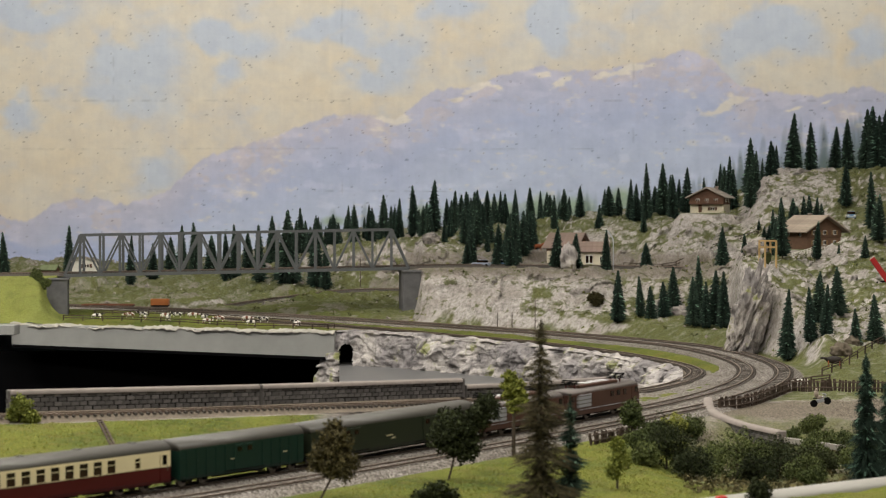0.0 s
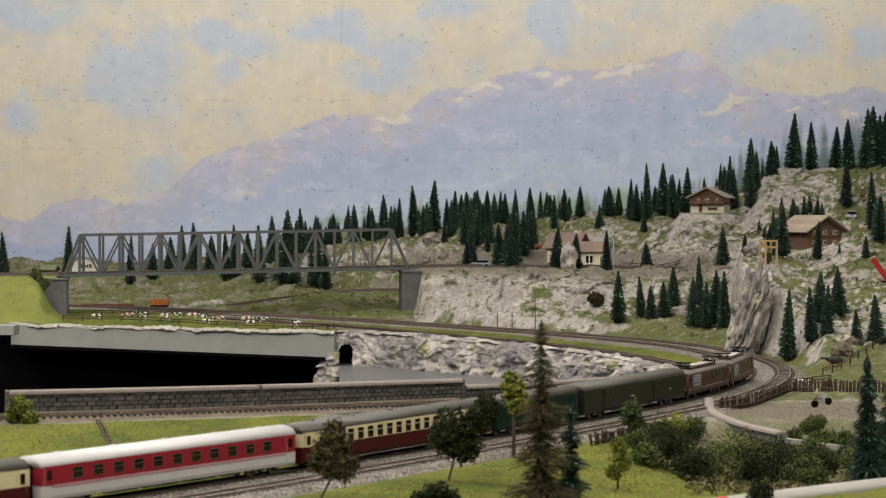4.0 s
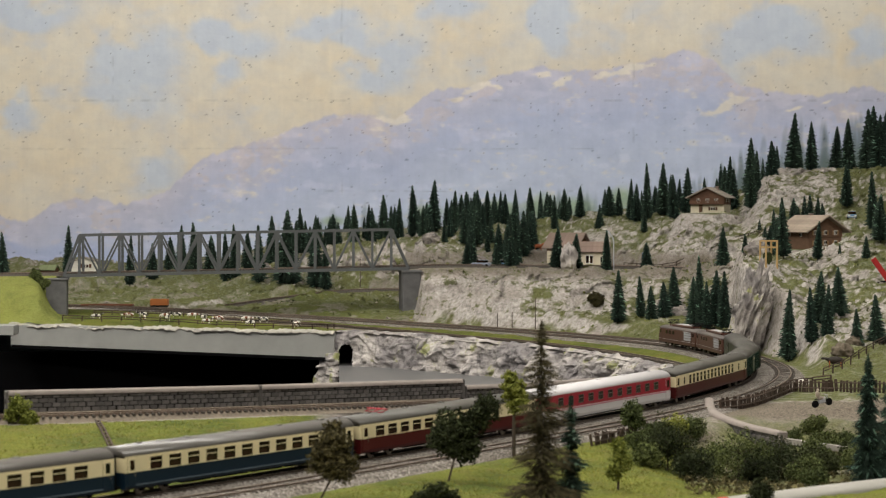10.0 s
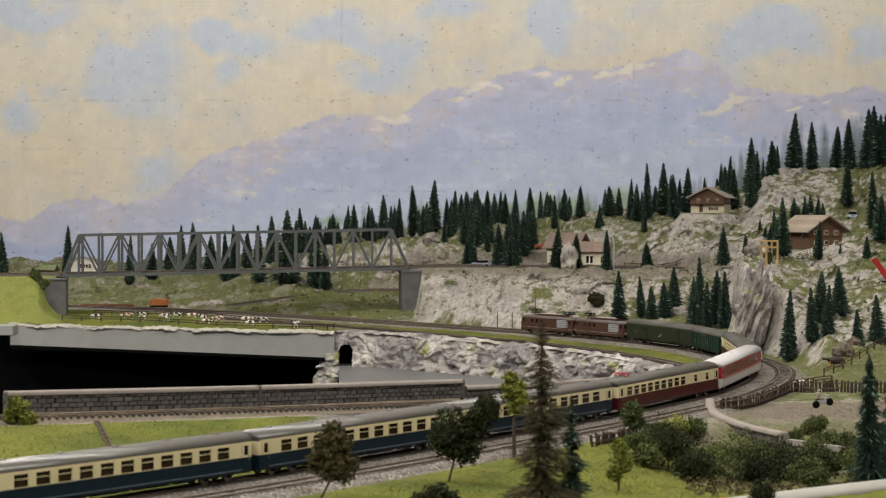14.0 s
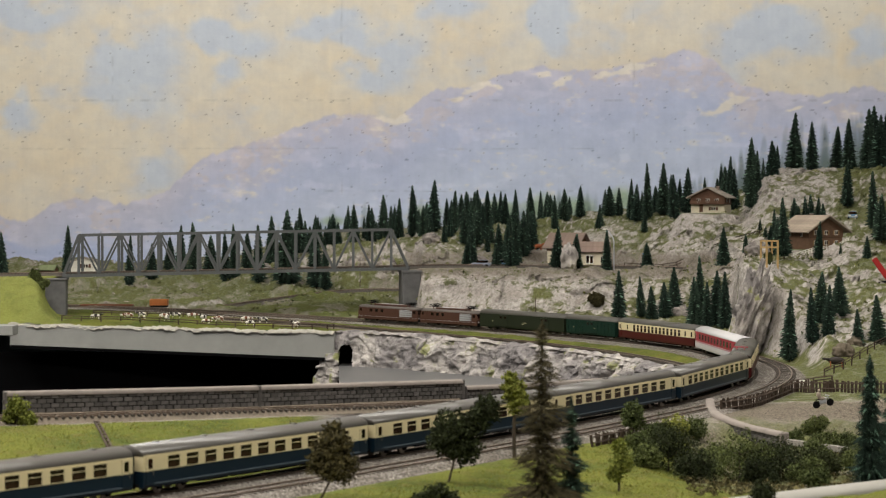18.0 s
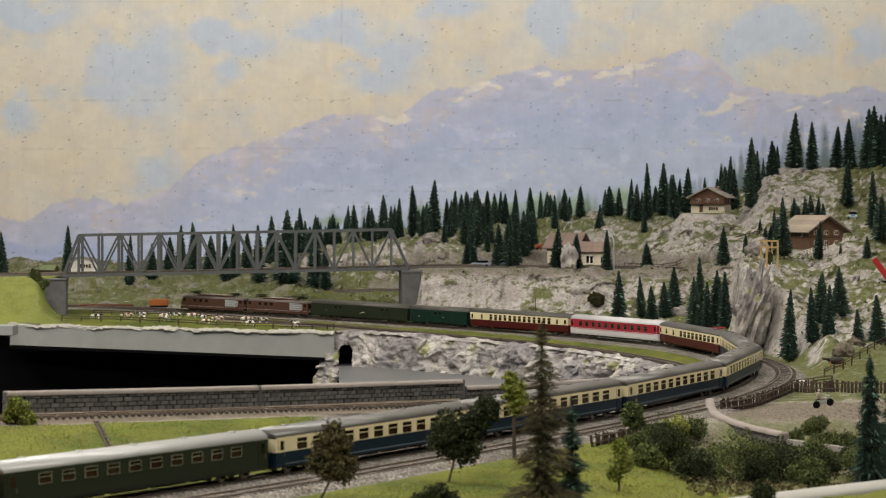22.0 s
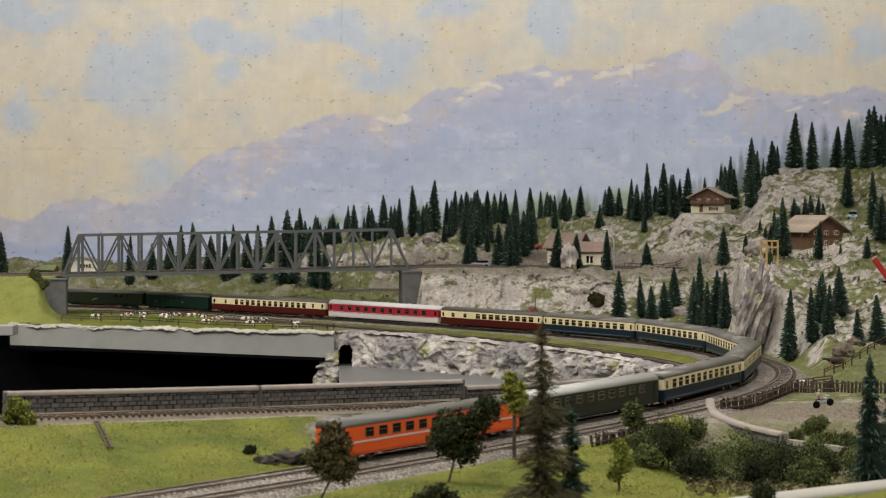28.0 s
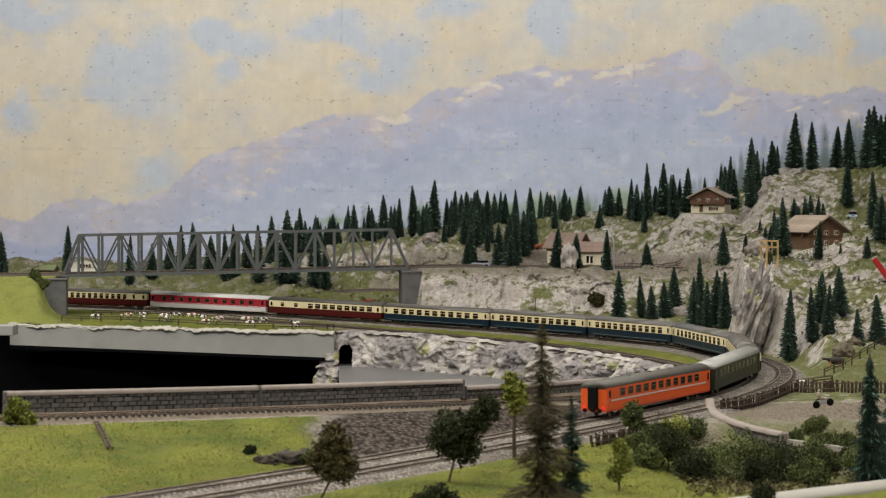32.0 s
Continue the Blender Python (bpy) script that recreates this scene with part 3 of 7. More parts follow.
def build_mural():
    """The painted back wall: cream and blue sky, lavender mountains with patches of snow. Painted in units of MU metres about eye level."""
    mu = 6.02 / 3378
    a = np.concatenate([np.linspace(-1700, -830, 60, endpoint=False), np.arange(-830, 830, 2.2), np.linspace(831, 1500, 50)])
    b = np.concatenate([np.linspace(-420, -130, 12, endpoint=False), np.arange(-130, 400, 2.0), np.linspace(401, 1000, 40)])
    A, B = np.meshgrid(a, b)
    px, py = A + 784, 383 - B
    one = np.ones_like(A)[..., None]
    n1, n2 = fbm(A / 170, B / 110, A * 0, 5, 40), fbm(A / 60, B / 45, A * 0, 4, 50)
    cream, warm, blue = srgb(210, 203, 189), srgb(212, 199, 176), srgb(184, 194, 209)
    sky = one * cream + (warm - cream) * np.clip(0.5 + 2 * n2, 0, 1)[..., None]
    wx, wy = px + 150 * n1 + 60 * n2, py + 110 * fbm(A / 120, B / 90, A * 0, 5, 45) + 40 * n2
    patch = 0
    for cx, cy, rx, ry in ((255, 120, 95, 120), (420, 60, 110, 55), (395, 120, 40, 60), (700, 100, 75, 80), (640, 150, 90, 45), (800, 40, 90, 40), (270, 275, 70, 60), (600, 40, 80, 40), (1010, 50, 40, 55),
                           (60, 25, 120, 40), (1400, 60, 80, 60), (-200, 150, 160, 90), (1800, 90, 150, 80), (30, 200, 40, 50), (1545, 60, 40, 60)):
        patch = np.maximum(patch, 1.05 - np.sqrt(((wx - cx) / rx) ** 2 + ((wy - cy) / ry) ** 2))
    f = smooth(-0.1, 0.75, patch + 1.1 * n1 + 0.9 * n2 + 0.35 * fbm(A / 22, B / 16, A * 0, 4, 47))[..., None] * 0.85
    sky = sky * (1 - f) + blue * f
    ridge_x = (-900, -400, 0, 45, 100, 165, 205, 290, 360, 470, 590, 640, 700, 780, 860, 960, 1050, 1130, 1210, 1260, 1310, 1380, 1450, 1530, 1600, 2200)
    ridge_y = (330, 420, 382, 393, 359, 348, 359, 345, 276, 246, 203, 201, 205, 156, 144, 121, 124, 113, 87, 107, 151, 166, 171, 151, 172, 140)
    ridge = np.interp(px, ridge_x, ridge_y) + 14 * fbm(A / 35, A * 0, A * 0, 4, 60) + 9 * fbm(A / 11, A * 0, A * 0, 3, 61)
    depth = py - ridge
    m = smooth(-3, 3, depth)[..., None]
    top, mid, low = srgb(184, 183, 199), srgb(175, 183, 208), srgb(181, 190, 211)
    h = np.clip(depth / 170, 0, 1)[..., None]
    hill_c = top + (mid - top) * np.clip(h * 2, 0, 1) + (low - mid) * np.clip(h * 2 - 1, 0, 1)
    hill_c = hill_c + 0.10 * n2[..., None] * hill_c
    rock = smooth(0.06, 0.2, n2 + 0.6 * fbm(A / 14, B / 9, A * 0, 3, 70)) * (1 - smooth(20, 120, depth))
    hill_c = hill_c * (1 - 0.5 * rock[..., None]) + srgb(196, 184, 182) * 0.5 * rock[..., None]
    snow = 0
    for cx, cy, rx, ry in ((855, 160, 42, 11), (815, 178, 16, 10), (990, 142, 34, 13), (1110, 132, 66, 9), (705, 214, 34, 14), (1290, 188, 55, 16), (1400, 184, 24, 6), (960, 128, 20, 8), (1460, 178, 18, 6)):
        snow = np.maximum(snow, 1 - np.sqrt(((wx * 0.3 + px * 0.7 - cx) / rx) ** 2 + ((py - cy - 0.18 * (cx - px) + 45 * n2) / ry) ** 2))
    sn = 0.85 * smooth(0.15, 0.55, snow + 0.6 * n2 + 0.9 * fbm(A / 16 + B / 40, B / 7, A * 0, 4, 63))[..., None] 
    hill_c = hill_c * (1 - sn) + srgb(218, 211, 198) * sn
    c = sky * (1 - m) + hill_c * m
    # nearer blue foothills at the foot, painted woods behind the model trees
    foot = smooth(0, 14, py - np.interp(px, (-900, 0, 60, 150, 260, 400, 560, 2200), (400, 412, 432, 425, 450, 470, 480, 480)) + 18 * n2)[..., None]
    c = c * (1 - 0.55 * foot) + srgb(160, 172, 208) * 0.55 * foot
    wood = smooth(0, 45, py - np.interp(px, (-900, 440, 560, 700, 900, 1140, 1240, 1330, 1420, 2200), (560, 470, 405, 372, 362, 355, 340, 300, 255, 235)) + 55 * n1 + 40 * n2)[..., None]
    c = c * (1 - 0.75 * wood) + srgb(120, 132, 130) * 0.75 * wood
    for cx, cy, rx, ry in ((1025, 365, 45, 40), (890, 372, 40, 25), (960, 372, 50, 30), (1100, 352, 40, 34), (760, 378, 45, 22), (590, 392, 40, 16)):
        g = smooth(0.1, 0.7, 1 - np.sqrt(((px - cx) / rx) ** 2 + ((py - cy) / ry) ** 2) + n2)[..., None]
        c = c * (1 - 0.7 * g) + srgb(128, 150, 98) * 0.7 * g
    # soft painted firs that carry the wood on into the picture
    dabs = random.Random(77)
    for k in range(120):
        cx = dabs.uniform(430, 1560)
        top = np.interp(cx, (430, 560, 700, 900, 1140, 1240, 1330, 1420, 1560), (415, 368, 345, 338, 330, 300, 250, 205, 190)) + dabs.uniform(-6, 40)
        tall = dabs.uniform(60, 110)
        down = np.clip((py - top) / tall, 0, 1.6)
        half = 2 + 13 * down
        f = smooth(0, 0.25, down) * (1 - smooth(0.3, 1.1, np.abs(px - cx + 8 * n2) / half)) * dabs.uniform(0.2, 0.5)
        c = c * (1 - f[..., None]) + srgb(88, 102, 98) * f[..., None]
    # scuffs and specks of age
    for line, at, wide in ((py, 178, 1.2), (py, 263, 1.0), (py, 338, 0.9), (px, 605, 0.9), (px, 1121, 0.8), (px, 200, 0.8)):
        seam = (1 - smooth(wide, wide * 2.2, np.abs(line - at + 3 * n1)))[..., None] * smooth(-0.05, 0.15, fbm(A / 50, B / 50, A * 0, 3, int(at)))[..., None]
        c = c * (1 - 0.17 * seam * np.clip(0.4 + 3 * fbm(A / 9, B / 9, A * 0, 2, 64), -0.6, 1)[..., None])
    stroke = fbm(A / 28, B / 16, A * 0, 4, 95)[..., None] * m
    c = c * (1 + 0.10 * stroke) + srgb(206, 190, 182) * 0.10 * smooth(0.12, 0.3, fbm(A / 40, B / 18, A * 0, 4, 97) + 0.10 * (1 - np.clip(depth / 120, 0, 1)))[..., None] * m
    drip = fbm(A / 4, B / 90, A * 0, 3, 99)[..., None]
    c = c * (1 + 0.05 * drip)
    speck = smooth(0.375, 0.42, fbm(A / 6, B / 4, A * 0, 2, 80))[..., None]
    c = c * (1 - 0.5 * speck)
    ob = grid_object("wall_north", A * mu, np.full_like(A, 6.02), B * mu + EYE_Z, MURAL)
    at = ob.data.color_attributes.new("paint", "FLOAT_COLOR", "POINT")
    at.data.foreach_set("color", np.concatenate([c, one], -1).astype(np.float32).ravel())
    return tagged(ob, "back wall painted with clouds and lavender mountains", "mural wall", kind="structure")


def mural_material():
    m, nt, b = shader("mural_paint", 0.85, 0, 0.15)
    v = coords(nt)
    at = nt.nodes.new("ShaderNodeAttribute")
    at.attribute_name = "paint"
    g = ramp(nt, grain(nt, v, 26, 5), (0.3, (0.93, 0.93, 0.95)), (0.7, (1.05, 1.04, 1.02)))
    c = mix(nt, 1.0, at.outputs["Color"], g, "MULTIPLY")
    crack = ramp(nt, grain(nt, coords(nt, (2.0, 1, 26)), 5, 3, 0.5), (0.485, (1, 1, 1)), (0.497, (0.92, 0.91, 0.91)), (0.51, (1, 1, 1)))
    c = mix(nt, 0.5, c, crack, "MULTIPLY")
    nt.links.new(c, b.inputs["Base Color"])
    bump(nt, b, grain(nt, v, 60, 6), 0.3, 0.002)
    return m


MURAL = mural_material()
build_mural()
WALL_PAINT = plain("hall_wall_paint", (0.12, 0.115, 0.105), 0.85, vary=0.06, scale=6)
CEILING_PAINT = plain("hall_ceiling_paint", (0.12, 0.12, 0.115), 0.9, vary=0.05, scale=6)
FLOOR_COVER = plain("hall_floor_cover", (0.07, 0.065, 0.06), 0.6, vary=0.15, scale=8)
for name, x, y, z, sx, sy, sz, mat in (("wall_south", -0.6, -3.05, 0.9, 7.2, 0.1, 3.8, WALL_PAINT), ("wall_west", -4.15, 1.5, 0.9, 0.1, 9.3, 3.8, WALL_PAINT), ("wall_east", 2.75, 1.5, 0.9, 0.1, 9.3, 3.8, WALL_PAINT),
                                     ("floor", -0.7, 1.5, -1.05, 7.0, 9.3, 0.1, FLOOR_COVER), ("ceiling", -0.7, 1.5, 2.1, 7.0, 9.3, 0.1, CEILING_PAINT)):
    bm = bmesh.new()
    box(bm, x, y, z, sx, sy, sz)
    me = bpy.data.meshes.new(name)
    bm.to_mesh(me)
    bm.free()
    me.materials.append(mat)
    tagged(new(name, me), "plain " + name.split("_")[0] + " of the layout room", name.split("_")[0], kind="structure")


# ---- tracks ----
def resample(x, y, z, step):
    seg = np.hypot(np.diff(x), np.diff(y))
    s = np.concatenate([[0], np.cumsum(seg)])
    q = np.arange(0, s[-1], step)
    gx, gy, gz = np.interp(q, s, x), np.interp(q, s, y), np.interp(q, s, z)
    return gx, gy, gz, np.arctan2(np.gradient(gy), np.gradient(gx))


def sweep(name, line, profile, material, parent, rough=0.0):
    """A profile (across to the right, up) drawn along a line."""
    x, y, z, h = line
    p = np.array(profile)
    V = np.zeros((len(x), len(p), 3))
    V[..., 0] = x[:, None] + p[None, :, 0] * np.sin(h)[:, None]
    V[..., 1] = y[:, None] - p[None, :, 0] * np.cos(h)[:, None]
    V[..., 2] = z[:, None] + p[None, :, 1]
    if rough:
        V[..., 2] += rough * 2 * fbm(V[..., 0] * 170, V[..., 1] * 170, V[..., 0] * 0, 2, 90)
    return grid_object(name, V[..., 0], V[..., 1], V[..., 2], material, None, parent)


def track(label, x, y, z, bed=0.023, bed_material=None, single=None):
    t = thing("railway_track", Matrix(), label, "railway track", "tracks of the layout", "structure")
    fine = resample(x, y, z, 0.006)
    wide = [(-bed - 0.007, -0.0095), (-bed, -0.0045), (-bed * 0.6, -0.0022), (-bed * 0.3, -0.0017), (0, -0.0017), (bed * 0.3, -0.0017), (bed * 0.6, -0.0022), (bed, -0.0045), (bed + 0.007, -0.0095)]
    sweep("ballast_bed", fine, wide, bed_material or BALLAST, t, 0.0007)
    r = [(-0.0006, -0.0028), (-0.0006, -0.0006), (-0.0009, -0.0005), (-0.0009, 0.0), (0.0009, 0.0), (0.0009, -0.0005), (0.0006, -0.0006), (0.0006, -0.0028)]
    for side in (-0.0087, 0.0087):
        sweep("rail", fine, [(a + side, b) for a, b in r], RAIL, t)
    sx, sy, sz, sh = resample(x, y, z, 0.0072)
    first = None
    verts, faces = [], []
    corners = [(a, b, c) for c in (-0.004, -0.0014) for a, b in ((-0.00135, -0.0148), (0.00135, -0.0148), (0.00135, 0.0148), (-0.00135, 0.0148))]
    for px, py, pz, ph in zip(sx, sy, sz, sh):
        if single and single[0] < px < single[1] and single[2] < py < single[3]:
            m = pose(px, py, pz - 0.0027, 0, 0, math.degrees(ph))
            if first is None:
                bm = bmesh.new()
                box(bm, 0, 0, 0, 0.0027, 0.0296, 0.0026, 0.0003)
                first = part("sleeper", bm, SLEEPER, t)
                first.matrix_basis = m
            else:
                again("sleeper", first, t, m)
            continue
        o = len(verts)
        ca, sa = math.cos(ph), math.sin(ph)
        verts += [(px + a * ca - b * sa, py + a * sa + b * ca, pz + c) for a, b, c in corners]
        faces += [(o + 4, o + 5, o + 6, o + 7), (o, o + 1, o + 5, o + 4), (o + 1, o + 2, o + 6, o + 5), (o + 2, o + 3, o + 7, o + 6), (o + 3, o, o + 4, o + 7)]
    tagged(mesh_object("sleepers", verts, faces, SLEEPER, t), kind="stuff")
    return t


bx, by, bz = beside(0.0275)
bed = resample(bx, by, bz, 0.006)
tagged(sweep("ballast", bed, [(-0.02, -0.006), (-0.008, -0.0042), (0.0, -0.0038), (0.008, -0.0042), (0.02, -0.006)], BALLAST, None, 0.002), "grey ballast between the two main lines", "ballast", kind="structure")
track("main line of the express with brown sleepers on grey ballast", MX, MY, MZ, single=(-0.45, 0.40, 1.4, 2.6))
ox, oy, oz = beside(0.055)
track("outer line parallel to the main line, grey ballast", ox, oy, oz, single=(-0.45, 0.40, 1.4, 2.6))
track("inner line along the stone parapet and round the bend", INNER[:, 0], INNER[:, 1], INNER[:, 2], 0.0125, OLD_BED, single=(-0.5, 0.35, 1.4, 2.7))


def inner_ballast():
    """Ballast that fills the space between the main and the inner line on the near side of the bend."""
    pick = (MS > -0.42) & (MS < 0.36)
    ax, ay, az = MX[pick], MY[pick], MZ[pick]
    j, _ = nearest(ax, ay, INNER[:, 0], INNER[:, 1])
    t = np.linspace(0, 1, 22)[None, :]
    reach = np.interp(MS[pick], (-0.42, -0.25, 0.05, 0.22, 0.36), (1, 1, 1, 0.5, 0.3))[:, None]
    X = ax[:, None] + (INNER[j, 0] - ax)[:, None] * t * reach
    Y = ay[:, None] + (INNER[j, 1] - ay)[:, None] * t * reach
    Z = az[:, None] + (INNER[j, 2] - az)[:, None] * t * reach - 0.0043 + 0.004 * fbm(X * 90, Y * 90, X * 0, 3, 92)
    return tagged(grid_object("ballast", X, Y, Z, BALLAST), "pale grey ballast filling the inside of the bend", "ballast", kind="structure")


inner_ballast()

# ---- basin inside the loop ----
SLAB = plain("grey_board", (0.115, 0.113, 0.115), 0.42, vary=0.1, scale=30)
FASCIA = plain("grey_fascia", (0.285, 0.285, 0.272), 0.8, vary=0.16, scale=25)
# near-black that puts the shade of the opening and the bore into colour
BLACK = plain("near_black", (0.004, 0.004, 0.0045), 0.95, vary=0.3, scale=40, spec=0.03)
CLOTH_EDGE = plain("plaster_edge", (0.36, 0.34, 0.30), 0.9, vary=0.35, scale=90, relief=0.002)


def curtain(name, line, top, bottom, lean, rough, material, label, rows=46, step=0.005, seed=0, hole=None):
    """A rock face that hangs from a line; lean: how far its foot stands out to the right of the line."""
    x, y, _, h = resample(line[:, 0], line[:, 1], line[:, 0] * 0, step)
    t = np.linspace(0, 1, rows)[None, :]
    zt = np.interp(np.linspace(0, 1, len(x)), np.linspace(0, 1, len(top)), top)[:, None]
    zb = np.interp(np.linspace(0, 1, len(x)), np.linspace(0, 1, len(bottom)), bottom)[:, None]
    Z = zt + (zb - zt) * t
    o = lean * t ** 1.3 - 0.012 * (1 - t) ** 6
    X = x[:, None] + o * np.sin(h)[:, None]
    Y = y[:, None] - o * np.cos(h)[:, None]
    n = 0.34 * facets(X * 26 + Z * 12, Y * 26, Z * 30, seed + 1) + 0.20 * facets(X * 70, Y * 70, Z * 80, seed + 2) + fbm(X * 22, Y * 22, Z * 22, 5, seed) * 0.9 + (0.25 - np.abs(fbm(X * 34, Y * 34, Z * 20, 4, seed + 5))) * 1.2 + 0.55 * fbm(X * 75, Y * 75, Z * 60, 4, seed + 13)
    o2 = rough * n * smooth(0, 0.12, t)
    X, Y = X + o2 * np.sin(h)[:, None], Y - o2 * np.cos(h)[:, None]
    Z = Z + 0.3 * rough * fbm(X * 40, Y * 40, Z * 40, 3, seed + 9)
    keep = None
    if hole:
        hx, foot, spring, wide = hole
        mx, mz = (X[:-1, :-1] + X[1:, 1:]) / 2, (Z[:-1, :-1] + Z[1:, 1:]) / 2
        keep = ~((np.abs(mx - hx) < wide) & (mz < spring + np.sqrt(np.maximum(wide ** 2 - (mx - hx) ** 2, 0)) * 1.1))
    return tagged(grid_object(name, X, Y, Z, material, keep), label, "rock face", kind="structure")


def simple(name, material, label, category, build, kind="", m=None):
    """A thing of one mesh; build fills its bmesh."""
    bm = bmesh.new()
    build(bm)
    me = bpy.data.meshes.new(name)
    bm.to_mesh(me)
    bm.free()
    me.materials.append(material)
    ob = new(name, me)
    if m is not None:
        ob.matrix_basis = m
    return tagged(ob, label, category, kind=kind)


back = spline([(0.335, 2.74, 0), (0.357, 2.95, 0), (0.335, 3.10, 0), (0.26, 3.31, 0), (0.14, 3.53, 0), (0.0, 3.69, 0), (-0.12, 3.80, 0), (-0.20, 3.838, 0), (-0.238, 3.862, 0)])
curtain("basin_rock_face", back[::-1], (0.005, 0.004, 0.0, -0.001, -0.001, -0.001), (-0.10, -0.10, -0.09, -0.075, -0.072, -0.072, -0.072, -0.072, -0.072, -0.072), 0.030, 0.03, ROCK_PALE, "grey plaster rock face round the unfinished basin", seed=100, step=0.003, rows=60, hole=(-0.195, -0.10, -0.036, 0.0135))
def board(bm):
    plan = [(-0.213, 3.90), (-0.128, 2.34), (0.22, 2.66), (0.36, 3.05), (0.25, 3.5), (0.0, 3.85)]
    hi, lo = ([bm.verts.new((x, y, z)) for x, y in plan] for z in (-0.064, -0.076))
    bm.faces.new(hi)
    bm.faces.new(lo[::-1])
    for k in range(len(plan)):
        bm.faces.new((hi[k], lo[k], lo[(k + 1) % len(plan)], hi[(k + 1) % len(plan)]))


simple("basin_board", SLAB, "flat grey board on the bottom of the basin", "board", board, "structure")
# sheets whose near-black colour stands for the shade under the layout
simple("basin_end", BLACK, "near-black sheets painting the shade of the opening under the layout", "cloth", lambda bm: (box(bm, -0.9, 4.02, -0.35, 1.5, 0.01, 0.60), box(bm, -0.7, 3.0, -0.46, 1.6, 2.2, 0.01)), "structure")

simple("layout_plinth", BLACK, "dark cloth-covered plinth that carries the layout", "plinth", lambda bm: box(bm, -0.7, 3.45, -0.835, 6.2, 4.9, 0.33, 0.004), "structure")


def fascia(bm):
    a, b = Vector((-0.895, 3.955, 0)), Vector((-0.218, 3.835, 0))
    for i in range(1):
        d = (b - a)
        n = Vector((d.y, -d.x, 0)).normalized() * 0.008
        c = [a + n, b + n, b - n, a - n]
        z0 = (0.011, 0.001)
        zl = (-0.031, -0.049)
        vs = [bm.verts.new((c[k].x, c[k].y, z)) for z, ks in ((0, range(4)),) for k in ks]
        lo = [bm.verts.new((c[k].x, c[k].y, zl[0] if k in (0, 3) else zl[1])) for k in range(4)]
        for v, k in zip(vs, range(4)):
            v.co.z = z0[0] if k in (0, 3) else z0[1]
        bm.faces.new(vs)
        bm.faces.new(lo[::-1])
        for k in range(4):
            bm.faces.new((vs[k], lo[k], lo[(k + 1) % 4], vs[(k + 1) % 4]))


simple("fascia_board", FASCIA, "bare grey fascia board under the cow meadow", "board", fascia, "structure")


# thin black strip along the fascia's lower edge
simple("fascia_batten", BLACK, "thin black strip along the foot of the fascia board", "batten", lambda bm: beam(bm, (-0.893, 3.951, -0.0335), (-0.220, 3.829, -0.0515), 0.012, 0.006), "structure")

# ---- stone parapet along the inner line ----
STONE = plain("parapet_stone", (0.085, 0.078, 0.074), 0.9, vary=0.35, scale=160, relief=0.0012, piece=0.3)
STONE_CAP = plain("parapet_cap", (0.20, 0.172, 0.155), 0.85, vary=0.2, scale=110, relief=0.0008, piece=0.12)
MORTAR = plain("mortar", (0.010, 0.009, 0.008), 0.95, vary=0.2, scale=200)


